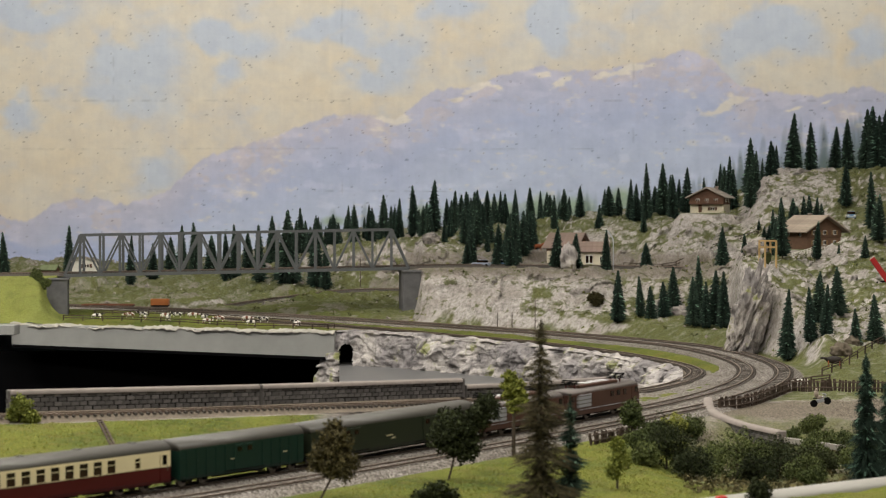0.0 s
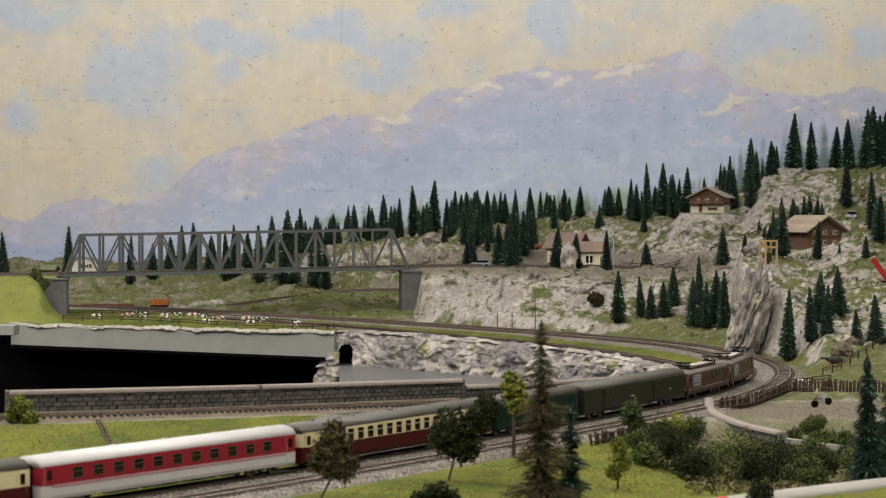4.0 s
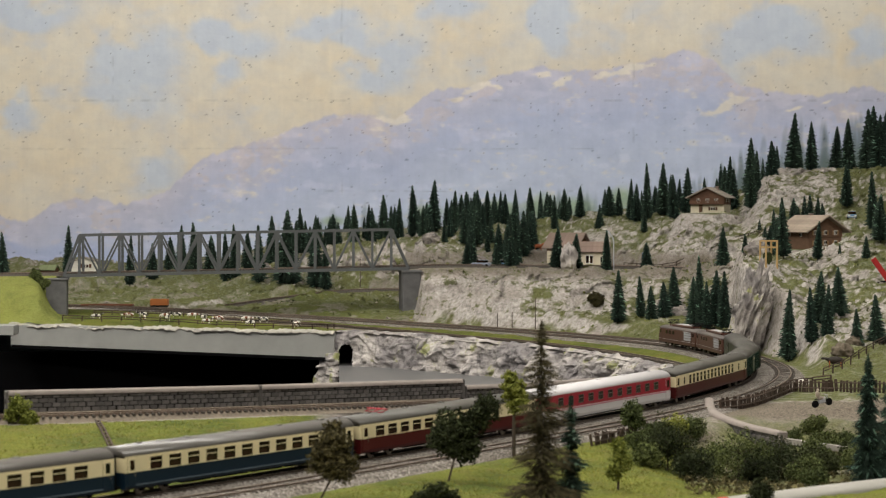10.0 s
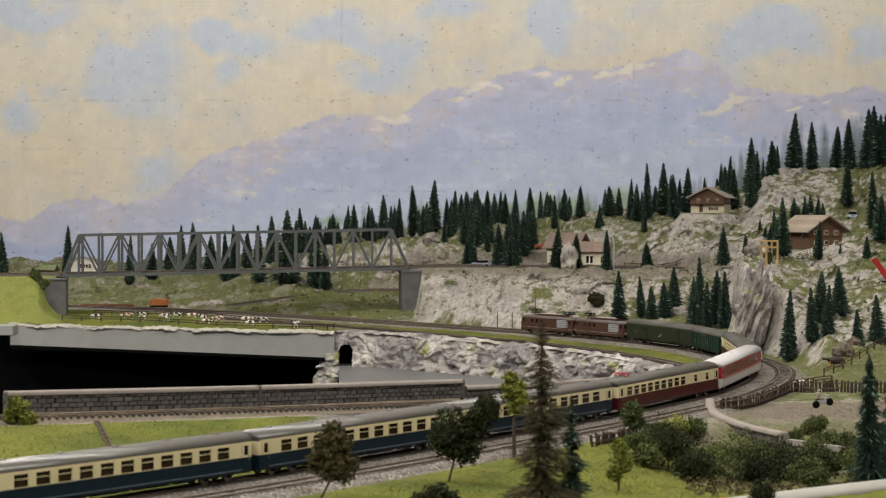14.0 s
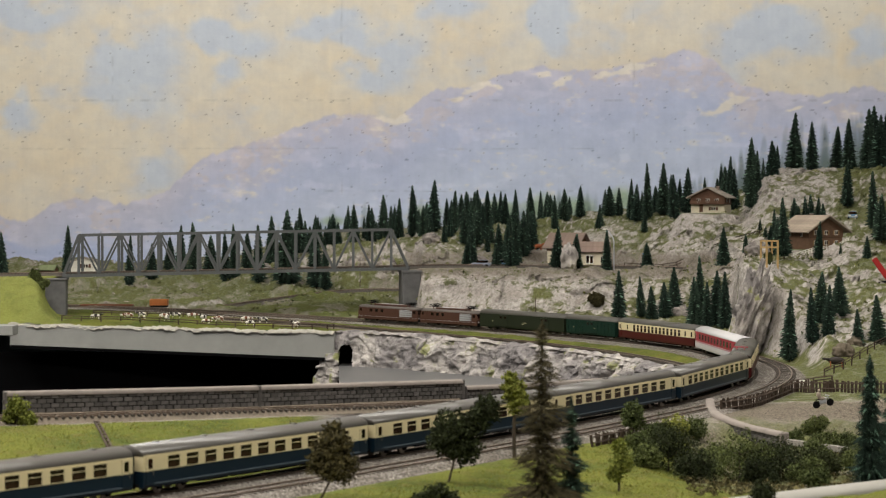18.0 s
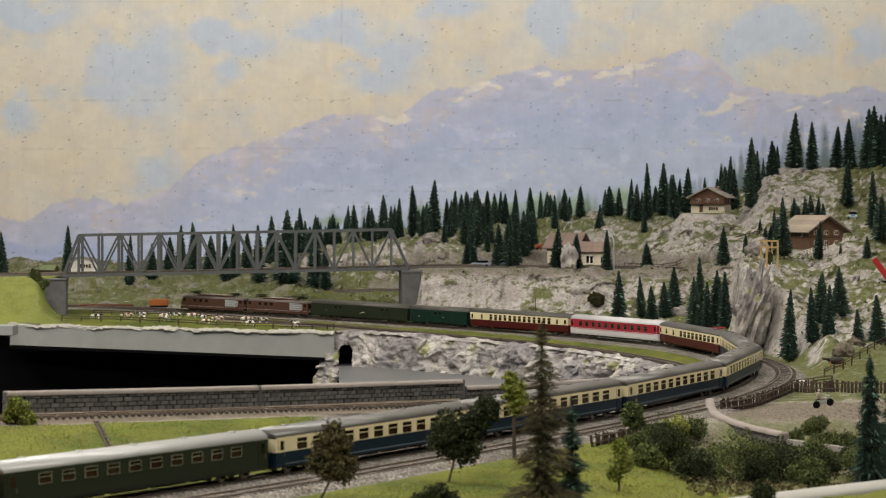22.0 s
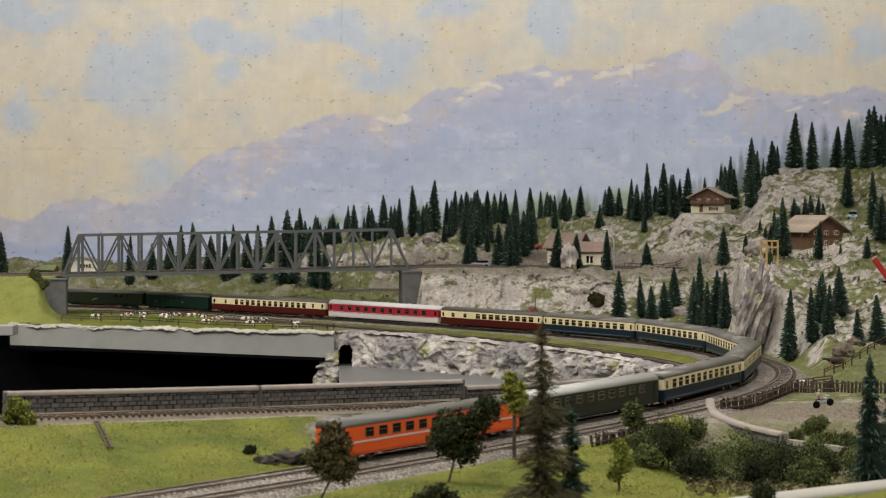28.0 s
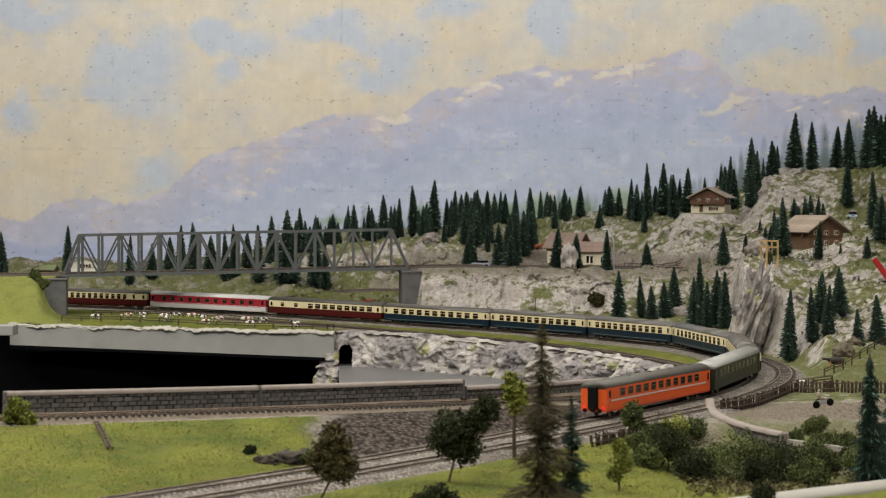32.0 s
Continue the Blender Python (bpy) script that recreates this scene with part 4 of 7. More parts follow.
def parapet(points, top, bottom, label, rows=4, pitch=0.0092, depth=0.006, cap=True, group="parapet walls", cap_material=None):
    """A wall of single stones on a mortar core, with a cap of longer stones; points run along its front face."""
    line = spline(points)
    x, y, z, h = resample(line[:, 0], line[:, 1], line[:, 2], pitch)
    wall = thing("stone_parapet", Matrix(), label, "stone wall", group, "structure")
    core = sweep("mortar_core", (x, y, z, h), [(-depth, bottom), (-depth, top), (0.0, top), (0.0, bottom)], MORTAR, wall)
    sweep("footing", (x, y, z, h), [(-depth - 0.006, bottom - 0.016), (-depth - 0.006, bottom + 0.0004), (0.0035, bottom + 0.0004), (0.0035, bottom - 0.016)], OLD_BED, wall)
    bm = bmesh.new()
    box(bm, 0, 0, 0, pitch * 0.93, 0.0024, (top - bottom) / rows * 0.90, 0.0005)
    rise = -np.degrees(np.arctan2(np.gradient(z), pitch))
    stone = None
    random.seed(5)
    for r in range(rows):
        for i in range(len(x)):
            zz = z[i] + bottom + (r + 0.5) * (top - bottom) / rows
            shift = pitch * 0.5 * (r % 2) + random.uniform(-0.0006, 0.0006)
            m = pose(x[i] + shift * math.cos(h[i]), y[i] + shift * math.sin(h[i]), zz, 0, rise[i], math.degrees(h[i])) @ pose(0, -0.0002 - random.uniform(0, 0.0006), 0)
            m = m @ Matrix.Diagonal((random.uniform(0.88, 1.05), 1, random.uniform(0.92, 1.04), 1))
            if stone is None:
                stone = part("stone", bm, STONE, wall)
                stone.matrix_basis = m
            else:
                again("stone", stone, wall, m)
    if cap:
        mid, half = -depth / 2, depth / 2 + 0.0032
        shape = [(mid + half * math.cos(a), top - 0.0004 + 0.0042 * abs(math.sin(a)) ** 0.6 * (1 if a < 3.2 else 0)) for a in np.linspace(0, math.pi, 9)]
        tagged(sweep("cap", resample(line[:, 0], line[:, 1], line[:, 2], 0.002), [(mid + half, top - 0.0012)] + shape + [(mid - half, top - 0.0012), (mid + half, top - 0.0012)], cap_material or STONE_CAP, wall), "pale rounded cap moulding")
        for k in (0, -1):
            bm = bmesh.new()
            box(bm, 0, 0, 0, 0.004, depth + 0.0055, top - bottom + 0.0048, 0.0012)
            e = line[k]
            way = math.degrees(math.atan2(line[1][1] - line[0][1], line[1][0] - line[0][0]) if k == 0 else math.atan2(line[-1][1] - line[-2][1], line[-1][0] - line[-2][0]))
            part("end_stone", bm, cap_material or STONE, wall).matrix_basis = pose(e[0], e[1], e[2] + (top + bottom) / 2 + 0.0012, 0, 0, way) @ pose(0, depth / 2, 0)
    return wall


parapet([(-0.452, 1.972, 0.0312), (-0.30, 2.045, 0.0282), (-0.205, 2.115, 0.0245)], 0.0195, 0.0, "weathered grey stone parapet with pale cap, near section")
parapet([(-0.2035, 2.117, 0.0243), (-0.12, 2.185, 0.021), (0.024, 2.315, 0.0145)], 0.0195, 0.0, "weathered grey stone parapet with pale cap, far section")
parapet([(0.027, 2.33, 0.012), (0.12, 2.44, 0.0065), (0.225, 2.585, 0.0005)], 0.0125, 0.0, "lower grey stone parapet towards the bend", rows=3)

# ---- girder bridge on its two stone piers ----
STEEL = plain("bridge_steel", (0.085, 0.09, 0.092), 0.6, 0.1, vary=0.2, scale=60)
PIER_STONE = plain("pier_stone", (0.11, 0.108, 0.110), 0.9, vary=0.3, scale=70, relief=0.001)


def girder_bridge(a, b, height, bays=8, gauge=0.054):
    a, b = Vector(a), Vector(b)
    along = (b - a).normalized()
    side = Vector((-0.035, 1, 0)).normalized() * gauge
    br = thing("girder_bridge", Matrix(), "dark grey steel truss railway bridge over the line", "bridge")
    L = (b - a).length
    up = Vector((0, 0, height))
    bay = L * 0.905 / bays
    tops = [a + along * (L * 0.044 + i * bay) for i in range(bays + 1)]
    lows = [a] + [a + along * (L * 0.044 + (i + 0.5) * bay) for i in range(bays)] + [b]

    def bar(name, p, q, w, h):
        bm = bmesh.new()
        beam(bm, p, q, w, h)
        part(name, bm, STEEL, br)
    for o in (Vector((0, 0, 0)), side):
        bar("lower_chord", a + o, b + o, 0.008, 0.0065)
        bar("upper_chord", tops[0] + up + o, tops[-1] + up + o, 0.0062, 0.0060)
        bar("end_post", a + o, tops[0] + up + o, 0.0074, 0.0060)
        bar("end_post", b + o, tops[-1] + up + o, 0.0074, 0.0060)
        for i in range(bays):
            bar("diagonal", tops[i] + up + o, lows[i + 1] + o, 0.0047, 0.0042)
            bar("diagonal", tops[i + 1] + up + o, lows[i + 1] + o, 0.0047, 0.0042)
            bar("vertical", lows[i + 1] + o, lows[i + 1] + up + o, 0.0052, 0.0044)
        for i in range(bays + 1):
            bar("vertical", tops[i] + o, tops[i] + up + o, 0.0056, 0.0046)
    for i in range(bays + 1):
        bar("top_strut", tops[i] + up, tops[i] + up + side, 0.003, 0.003)
    for p in lows:
        bar("cross_girder", p, p + side, 0.004, 0.006)
    bm = bmesh.new()
    beam(bm, a + side / 2 + Vector((0, 0, 0.003)), b + side / 2 + Vector((0, 0, 0.003)), 0.046, 0.004)
    part("deck", bm, SLEEPER, br)
    return br


girder_bridge((-0.842, 4.23, 0.1035), (-0.079, 4.357, 0.1163), 0.0895)


def pier(label, x, y, z0, z1, w, d, turn, split=False):
    p = thing("bridge_pier", pose(x, y, 0, 0, 0, turn), label, "bridge pier", "piers of the girder bridge")
    bm = bmesh.new()
    box(bm, 0, 0, (z0 + z1) / 2 - 0.002, w, d, z1 - z0 - 0.004, 0.002)
    part("shaft", bm, PIER_STONE, p)
    bm = bmesh.new()
    box(bm, 0, 0, z1 - 0.0025, w * 1.12, d * 1.06, 0.005, 0.0012)
    part("bearing_stone", bm, PIER_STONE, p)
    return p


pier("dark grey stone bridge pier at the green hill", -0.858, 4.235, -0.005, 0.099, 0.046, 0.075, 9)
pier("dark grey stone bridge pier at the rock cutting", -0.076, 4.368, 0.0, 0.112, 0.042, 0.070, 9)

# upper line over the bridge and along the ledge, and the low line behind the cutting
up = UPPER
track("upper line over the bridge and along the rock ledge", up[:, 0], up[:, 1], up[:, 2], 0.018, SLEEPER)
low = LOWER
track("rusty side line at the foot of the wooded bank", low[:, 0], low[:, 1], low[:, 2], 0.018, SLEEPER)

# tunnel mouth in the basin rock: arched bore, open in front, its shade coloured near-black
bm = bmesh.new()
prof = [(-0.0148, 0.0), (0.0148, 0.0), (0.0148, 0.052)] + [(0.0148 * math.cos(t), 0.052 + 0.017 * math.sin(t)) for t in np.linspace(0.2, math.pi - 0.2, 9)] + [(-0.0148, 0.052)]
ring = [bm.verts.new((x, 0, z)) for x, z in prof]
back_ring = [bm.verts.new((x, 0.07, z)) for x, z in prof]
bm.faces.new(back_ring)
for i in range(len(prof)):
    bm.faces.new((ring[i], ring[(i + 1) % len(prof)], back_ring[(i + 1) % len(prof)], back_ring[i]))
hole = thing("tunnel_mouth", pose(-0.195, 3.826, -0.090), "small dark arched tunnel mouth in pale rock", "tunnel")
part("dark_bore", bm, BLACK, hole)

# ---- trees ----
def needle_material(name, dark, light, speck=1.4):
    m, nt, b = shader(name, 0.85, 0, 0.15)
    geo = nt.nodes.new("ShaderNodeNewGeometry")
    info = nt.nodes.new("ShaderNodeObjectInfo")
    c = ramp(nt, geo.outputs["Random Per Island"], (0.0, dark), (0.7, light), (0.95, light), (1.0, tuple(min(1, speck * a) for a in light)))
    v = ramp(nt, info.outputs["Random"], (0.0, (0.75, 0.78, 0.8)), (1.0, (1.2, 1.15, 1.1)))
    nt.links.new(mix(nt, 1.0, c, v, "MULTIPLY"), b.inputs["Base Color"])
    return m


SPRUCE = needle_material("spruce_flock", (0.002, 0.006, 0.0045), (0.031, 0.053, 0.038), 9.0)
SPRUCE_DRY = needle_material("dry_spruce_flock", (0.008, 0.008, 0.004), (0.070, 0.060, 0.031))
LEAF_DARK = needle_material("dark_leaf_flock", (0.004, 0.006, 0.002), (0.042, 0.052, 0.020))
LEAF_AUTUMN = needle_material("mixed_leaf_flock", (0.010, 0.010, 0.005), (0.078, 0.068, 0.030))
LEAF_LIGHT = needle_material("light_leaf_flock", (0.07, 0.085, 0.015), (0.24, 0.26, 0.055))
LEAF_MID = needle_material("green_leaf_flock", (0.010, 0.016, 0.005), (0.115, 0.140, 0.048))
BARK = plain("bark", (0.055, 0.042, 0.03), 0.95, vary=0.35, scale=150, relief=0.0008)


def spruce_mesh(seed, layers, arms, tufts, width, ragged, fine=1.0, droop=0.45):
    """A unit-high bottle-brush spruce: many thin fibres that stand out from the stem in uneven whorls."""
    rnd = random.Random(seed)
    verts, faces = [], []
    lean = [rnd.uniform(0.75, 1.12) for _ in range(7)]
    for k in range(layers):
        q = (k / (layers - 1)) ** 0.92
        whorl = 0.86 + 0.14 * math.cos(q * layers * 0.9) if ragged < 0.3 else 0.72 + 0.28 * math.cos(q * layers * 0.55)
        r = width * ((1.0 - q) ** 0.66 * 1.03 + 0.04) * whorl
        if q < 0.07:
            r *= 0.55 + 6 * q
        if rnd.random() < ragged:
            r *= rnd.uniform(0.55, 0.9)
        n = max(5, int(arms * (0.30 + 0.70 * (1 - q))))
        for i in range(n):
            a = 2 * math.pi * (i + rnd.random()) / n
            ca, sa = math.cos(a), math.sin(a)
            reach = r * rnd.uniform(0.7, 1.1) * lean[int(a * 7 / 6.2832) % 7]
            z = 0.055 + 0.945 * q + rnd.uniform(-0.010, 0.010)
            drop = reach * droop * rnd.uniform(0.1, 1.2)
            for j in range(tufts):
                t0, t1 = (j * 0.75) / tufts + 0.12, min(1.0, (j + 1.25) / tufts)
                d0, d1 = reach * t0, reach * t1
                side = rnd.uniform(-0.22, 0.22)
                w = (0.0055 + 0.085 * width * (1.15 - t0)) * fine * rnd.uniform(0.6, 1.3)
                za, zb = z - drop * t0 * t0, z - drop * t1 * t1 + rnd.uniform(-0.006, 0.010)
                cb, sb = math.cos(a + side * t1), math.sin(a + side * t1)
                o = len(verts)
                verts += [(d0 * ca - w * sa, d0 * sa + w * ca, za - w * 0.5), (d0 * ca + w * sa, d0 * sa - w * ca, za - w * 0.5), (d0 * ca, d0 * sa, za + w * 0.9), (d1 * cb, d1 * sb, zb)]
                faces += [(o, o + 2, o + 3), (o + 2, o + 1, o + 3)]
    o = len(verts)
    verts += [(0.005, 0, 0.95), (-0.004, 0.004, 0.95), (-0.004, -0.004, 0.95), (0, 0, 1.015)]
    faces += [(o, o + 1, o + 3), (o + 1, o + 2, o + 3), (o + 2, o, o + 3)]
    return verts, faces


def spruce(name, label, seed, material, layers=56, arms=26, tufts=2, width=0.17, ragged=0.15, group="model spruces", fine=1.0, droop=0.45):
    t = thing(name, Matrix(), label, "spruce tree", group)
    bm = bmesh.new()
    rod(bm, (0, 0, -0.04), (0, 0, 0.9), 0.014, 0.003, 7)
    part("trunk", bm, BARK, t)
    v, f = spruce_mesh(seed, layers, arms, tufts, width, ragged, fine, droop)
    mesh_object("crown", v, f, material, t)
    return t


def ground_at(x, y):
    z, *_ = ground_height(np.array([float(x)]), np.array([float(y)]))
    return float(z[0])


kinds = [spruce("spruce_tree", "dark green flocked model spruce on the hillside", s, SPRUCE, width=w, layers=n, arms=32, tufts=1, fine=1.0, ragged=r, droop=0.3) for s, w, n, r in ((1, 0.20, 104, 0.12), (2, 0.22, 100, 0.10), (3, 0.175, 108, 0.15), (4, 0.235, 96, 0.2))]
SKYLINE_WOOD = ((-0.026, 5.20, 0.332), (0.009, 5.30, 0.284), (0.029, 5.10, 0.303), (0.049, 5.30, 0.295), (0.063, 5.20, 0.302), (0.084, 5.25, 0.302), (0.104, 5.30, 0.284),
    (0.119, 5.15, 0.304), (0.168, 5.20, 0.297), (0.193, 5.10, 0.293), (0.238, 5.15, 0.312), (0.297, 5.25, 0.294), (0.329, 5.20, 0.309), (0.374, 5.20, 0.317),
    (0.413, 5.00, 0.266), (0.444, 5.10, 0.315), (0.470, 5.10, 0.311), (0.501, 5.10, 0.334), (0.499, 4.90, 0.291), (0.537, 5.00, 0.373), (0.579, 5.20, 0.317),
    (0.586, 5.05, 0.374), (0.598, 4.95, 0.342), (0.638, 5.00, 0.361), (0.633, 5.10, 0.334), (-0.079, 5.20, 0.317), (-0.054, 5.10, 0.263), (0.143, 5.30, 0.268),)
RIDGE_WOOD = ((0.734, 4.90, 0.388), (0.730, 4.80, 0.353), (0.773, 4.80, 0.430), (0.771, 4.70, 0.395), (0.818, 4.75, 0.422), (0.882, 4.80, 0.493), (0.917, 4.75, 0.469),
    (0.989, 4.80, 0.460), (1.011, 4.75, 0.476), (1.045, 4.70, 0.497), (1.080, 4.80, 0.510), (1.063, 4.65, 0.480), (1.100, 4.75, 0.500), (0.922, 4.35, 0.364),
    (0.880, 3.90, 0.325), (1.121, 4.70, 0.490), (0.744, 4.60, 0.348),)
BRIDGE_WOOD = ((-1.130, 4.90, 0.193), (-0.973, 4.95, 0.210), (-0.798, 4.85, 0.185), (-0.764, 5.00, 0.163), (-0.698, 5.10, 0.210), (-0.666, 5.10, 0.217), (-0.634, 5.20, 0.182),
    (-0.568, 5.00, 0.192), (-0.546, 5.00, 0.213), (-0.524, 5.10, 0.195), (-0.463, 4.80, 0.211), (-0.456, 5.10, 0.234), (-0.395, 4.75, 0.248), (-0.375, 4.75, 0.209),
    (-0.372, 5.00, 0.255), (-0.313, 4.72, 0.226), (-0.291, 4.70, 0.167), (-0.293, 5.10, 0.240), (-0.233, 5.05, 0.264), (-0.198, 5.10, 0.266), (-0.160, 5.10, 0.291),
    (-0.120, 5.15, 0.283), (-0.356, 5.10, 0.207), (-0.745, 5.20, 0.178),)
PLATEAU_WOOD = ((0.068, 4.50, 0.215), (0.058, 4.45, 0.180), (0.152, 4.50, 0.229), (0.174, 4.60, 0.242), (0.198, 4.70, 0.248), (0.159, 4.45, 0.187), (0.259, 4.35, 0.210),
    (0.306, 4.38, 0.194), (0.370, 4.30, 0.204), (0.465, 4.35, 0.175), (0.597, 4.05, 0.211), (0.611, 3.85, 0.200), (0.397, 4.90, 0.240), (0.501, 4.75, 0.247),
    (0.126, 4.45, 0.171),)
SLOPE_WOOD = ((0.347, 3.78, 0.127), (0.400, 3.85, 0.113), (0.413, 3.78, 0.096), (0.434, 3.74, 0.106), (0.467, 3.85, 0.132), (0.479, 3.62, 0.119), (0.498, 3.68, 0.158),
    (0.499, 3.60, 0.111), (0.520, 3.62, 0.131), (0.530, 3.58, 0.130), (0.563, 3.10, 0.115), (0.593, 3.06, 0.120), (0.618, 3.12, 0.143), (0.616, 3.05, 0.125),
    (0.656, 3.15, 0.151), (0.652, 3.00, 0.089), (0.683, 3.00, 0.111), (0.647, 3.62, 0.269), (0.712, 3.62, 0.225), (0.754, 3.62, 0.181), (0.790, 3.55, 0.199),
    (0.647, 3.70, 0.233), (0.637, 3.72, 0.217), (0.651, 3.75, 0.248), (0.850, 3.70, 0.277),)
CABIN_WOOD = ((0.755, 4.12, 0.273), (0.762, 4.10, 0.257), (0.781, 4.12, 0.278), (0.795, 4.12, 0.282), (0.809, 4.12, 0.276), (0.818, 4.10, 0.263), (0.710, 4.20, 0.177),
    (0.714, 4.30, 0.191),)
rnd = random.Random(9)
placed = 0
used = set()
for stand, label in ((SKYLINE_WOOD, "slender dark spruce in front of the painted wall"), (RIDGE_WOOD, "tall dark spruce on the rocky ridge"), (BRIDGE_WOOD, "dark spruce behind the girder bridge"),
                     (PLATEAU_WOOD, "dark spruce by the village road"), (SLOPE_WOOD, "dense blue-green spruce on the rocky slope"), (CABIN_WOOD, "small spruce behind the log cabin")):
    grounds = ground_height(np.array([r[0] for r in stand]), np.array([r[1] for r in stand]))[0]
    for (x, y, top), g in zip(stand, grounds):
        k = rnd.randrange(4)
        h = max(top - float(g), 0.025)
        wide = min(1.25, max(0.85, 0.105 / h)) * rnd.uniform(0.9, 1.12) * (0.95 if stand is SLOPE_WOOD else 1.05)
        m = pose(x, y, float(g), rnd.uniform(-2, 2), rnd.uniform(-2, 2), rnd.uniform(0, 360)) @ Matrix.Diagonal((h * wide, h * wide, h, 1))
        if k not in used:
            used.add(k)
            t = kinds[k]
            t.matrix_basis = m
        else:
            t = copy_thing(kinds[k], Matrix())
            t.matrix_basis = m
        tagged(t, label)
        placed += 1

# more of the wood behind, thin and uneven
for i in range(88):
    x = rnd.uniform(-0.42, 0.98) if i < 70 else rnd.uniform(0.0, 0.24)
    y = rnd.uniform(5.05, 5.75) if i < 70 else rnd.uniform(4.66, 5.0)
    g = ground_at(x, y)
    h = rnd.uniform(0.055, 0.10) * (1.0 if x > 0 else 0.8)
    wide = rnd.uniform(0.9, 1.2)
    t = copy_thing(kinds[rnd.randrange(4)], Matrix())
    t.matrix_basis = pose(x, y, g, 0, 0, rnd.uniform(0, 360)) @ Matrix.Diagonal((h * wide, h * wide, h, 1))
    tagged(t, "dark spruce in the wood before the painted wall")

big = spruce("spruce_tree", "tall dry brownish spruce on the meadow before the line", 21, SPRUCE_DRY, 60, 34, 5, 0.32, 0.5, fine=0.19, droop=0.25)
g = ground_at(0.078, 1.50)
big.matrix_basis = pose(0.078, 1.50, g - 0.01) @ Matrix.Diagonal((0.148, 0.148, 0.1515 - g + 0.01, 1))
slim = spruce("spruce_tree", "slim dark young spruce on the meadow before the line", 22, SPRUCE, 66, 28, 3, 0.22, 0.4, fine=0.4, droop=0.2)
g = ground_at(0.103, 1.53)
slim.matrix_basis = pose(0.103, 1.53, g - 0.008) @ Matrix.Diagonal((0.115, 0.115, 0.090 - g + 0.008, 1))
edge_tree = spruce("spruce_tree", "broad dark spruce beside the dirt road", 23, SPRUCE, 110, 56, 3, 0.28, 0.3, fine=0.3)
g = ground_at(0.394, 1.76)
edge_tree.matrix_basis = pose(0.394, 1.76, g - 0.008) @ Matrix.Diagonal((0.095, 0.095, 0.115 - g, 1))
t = copy_thing(edge_tree, Matrix())
g = ground_at(0.44, 1.86)
t.matrix_basis = pose(0.44, 1.86, g - 0.01, 0, 0, 70) @ Matrix.Diagonal((0.09, 0.09, 0.10 - g, 1))


def leaf_cloud(blobs, count, size, seed):
    """Clumps of small leaves spread through uneven blobs (x, y, z, radius)."""
    rnd = random.Random(seed)
    verts, faces = [], []
    total = sum(b[3] ** 2 for b in blobs)
    for bx, by, bz, r in blobs:
        for i in range(int(1.7 * count * r * r / total)):
            v = Vector((rnd.gauss(0, 1), rnd.gauss(0, 1), rnd.gauss(0, 1))).normalized()
            bumpy = 0.78 + 0.5 * noise.noise(v * 2.3 + Vector((seed, bx * 40, bz * 40)))
            d = r * bumpy * rnd.random() ** 0.28
            c = Vector((bx, by, bz)) + v * d
            a = Vector((rnd.gauss(0, 1), rnd.gauss(0, 1), rnd.gauss(0, 1))).normalized() * size * rnd.uniform(0.4, 1.0)
            b = a.cross(Vector((rnd.gauss(0, 1), rnd.gauss(0, 1), rnd.gauss(0, 1)))).normalized() * size * rnd.uniform(0.4, 1.0)
            o = len(verts)
            verts += [tuple(c - a), tuple(c + b), tuple(c + a), tuple(c - b)]
            faces += [(o, o + 1, o + 2, o + 3)]
    return verts, faces


def broadleaf(name, label, category, x, y, material, blobs, count, size, seed, trunk=0.0, lean=0.0, group="", base=None):
    """A leafy tree or bush: trunk with limbs into each blob, crown of small leaves."""
    g = ground_at(x, y) if base is None else base
    t = thing(name, pose(x, y, g), label, category, group)
    bm = bmesh.new()
    r = 0.0022 if trunk > 0.03 else 0.0012
    foot = Vector((-lean, 0, -0.006))
    fork = Vector((0, 0, max(trunk, 0.004)))
    rod(bm, foot, fork, r, r * 0.75, 7)
    for bx, by, bz, br in blobs:
        tip = Vector((bx, by, bz + br * 0.3))
        rod(bm, fork, tip, r * 0.6, r * 0.2, 5)
        for k in range(3):
            v = Vector((math.cos(k * 2.1 + seed), math.sin(k * 2.1 + seed), 0.5)) * br * 0.7
            rod(bm, fork.lerp(tip, 0.6), Vector((bx, by, bz)) + v, r * 0.35, r * 0.12, 4)
    part("trunk", bm, BARK, t)
    v, f = leaf_cloud(blobs, count, size, seed)
    mesh_object("crown", v, f, material, t)
    return t


broadleaf("leafy_tree", "dark leafy tree with a brownish top on a leaning trunk", "tree", -0.094, 1.62, LEAF_AUTUMN, [(0, 0, 0.054, 0.018), (-0.004, 0.004, 0.042, 0.021), (0.006, -0.004, 0.036, 0.019), (0.0, 0.003, 0.066, 0.011)], 5200, 0.0016, 31, 0.028, 0.017)
broadleaf("leafy_tree", "dense dark green tree with two crowns", "tree", 0.010, 1.76, LEAF_DARK, [(0, 0, 0.044, 0.026), (0.010, 0.0, 0.030, 0.019), (-0.010, 0.004, 0.038, 0.018), (0.030, 0.004, 0.066, 0.017), (0.020, 0.0, 0.056, 0.016)], 7000, 0.0016, 32, 0.018, 0.006)
broadleaf("leafy_tree", "yellow-green young tree beside the line", "tree", 0.072, 1.925, LEAF_LIGHT, [(0, 0, 0.068, 0.015), (0.004, 0, 0.056, 0.014), (-0.004, 0, 0.080, 0.009)], 2600, 0.0017, 33, 0.05)
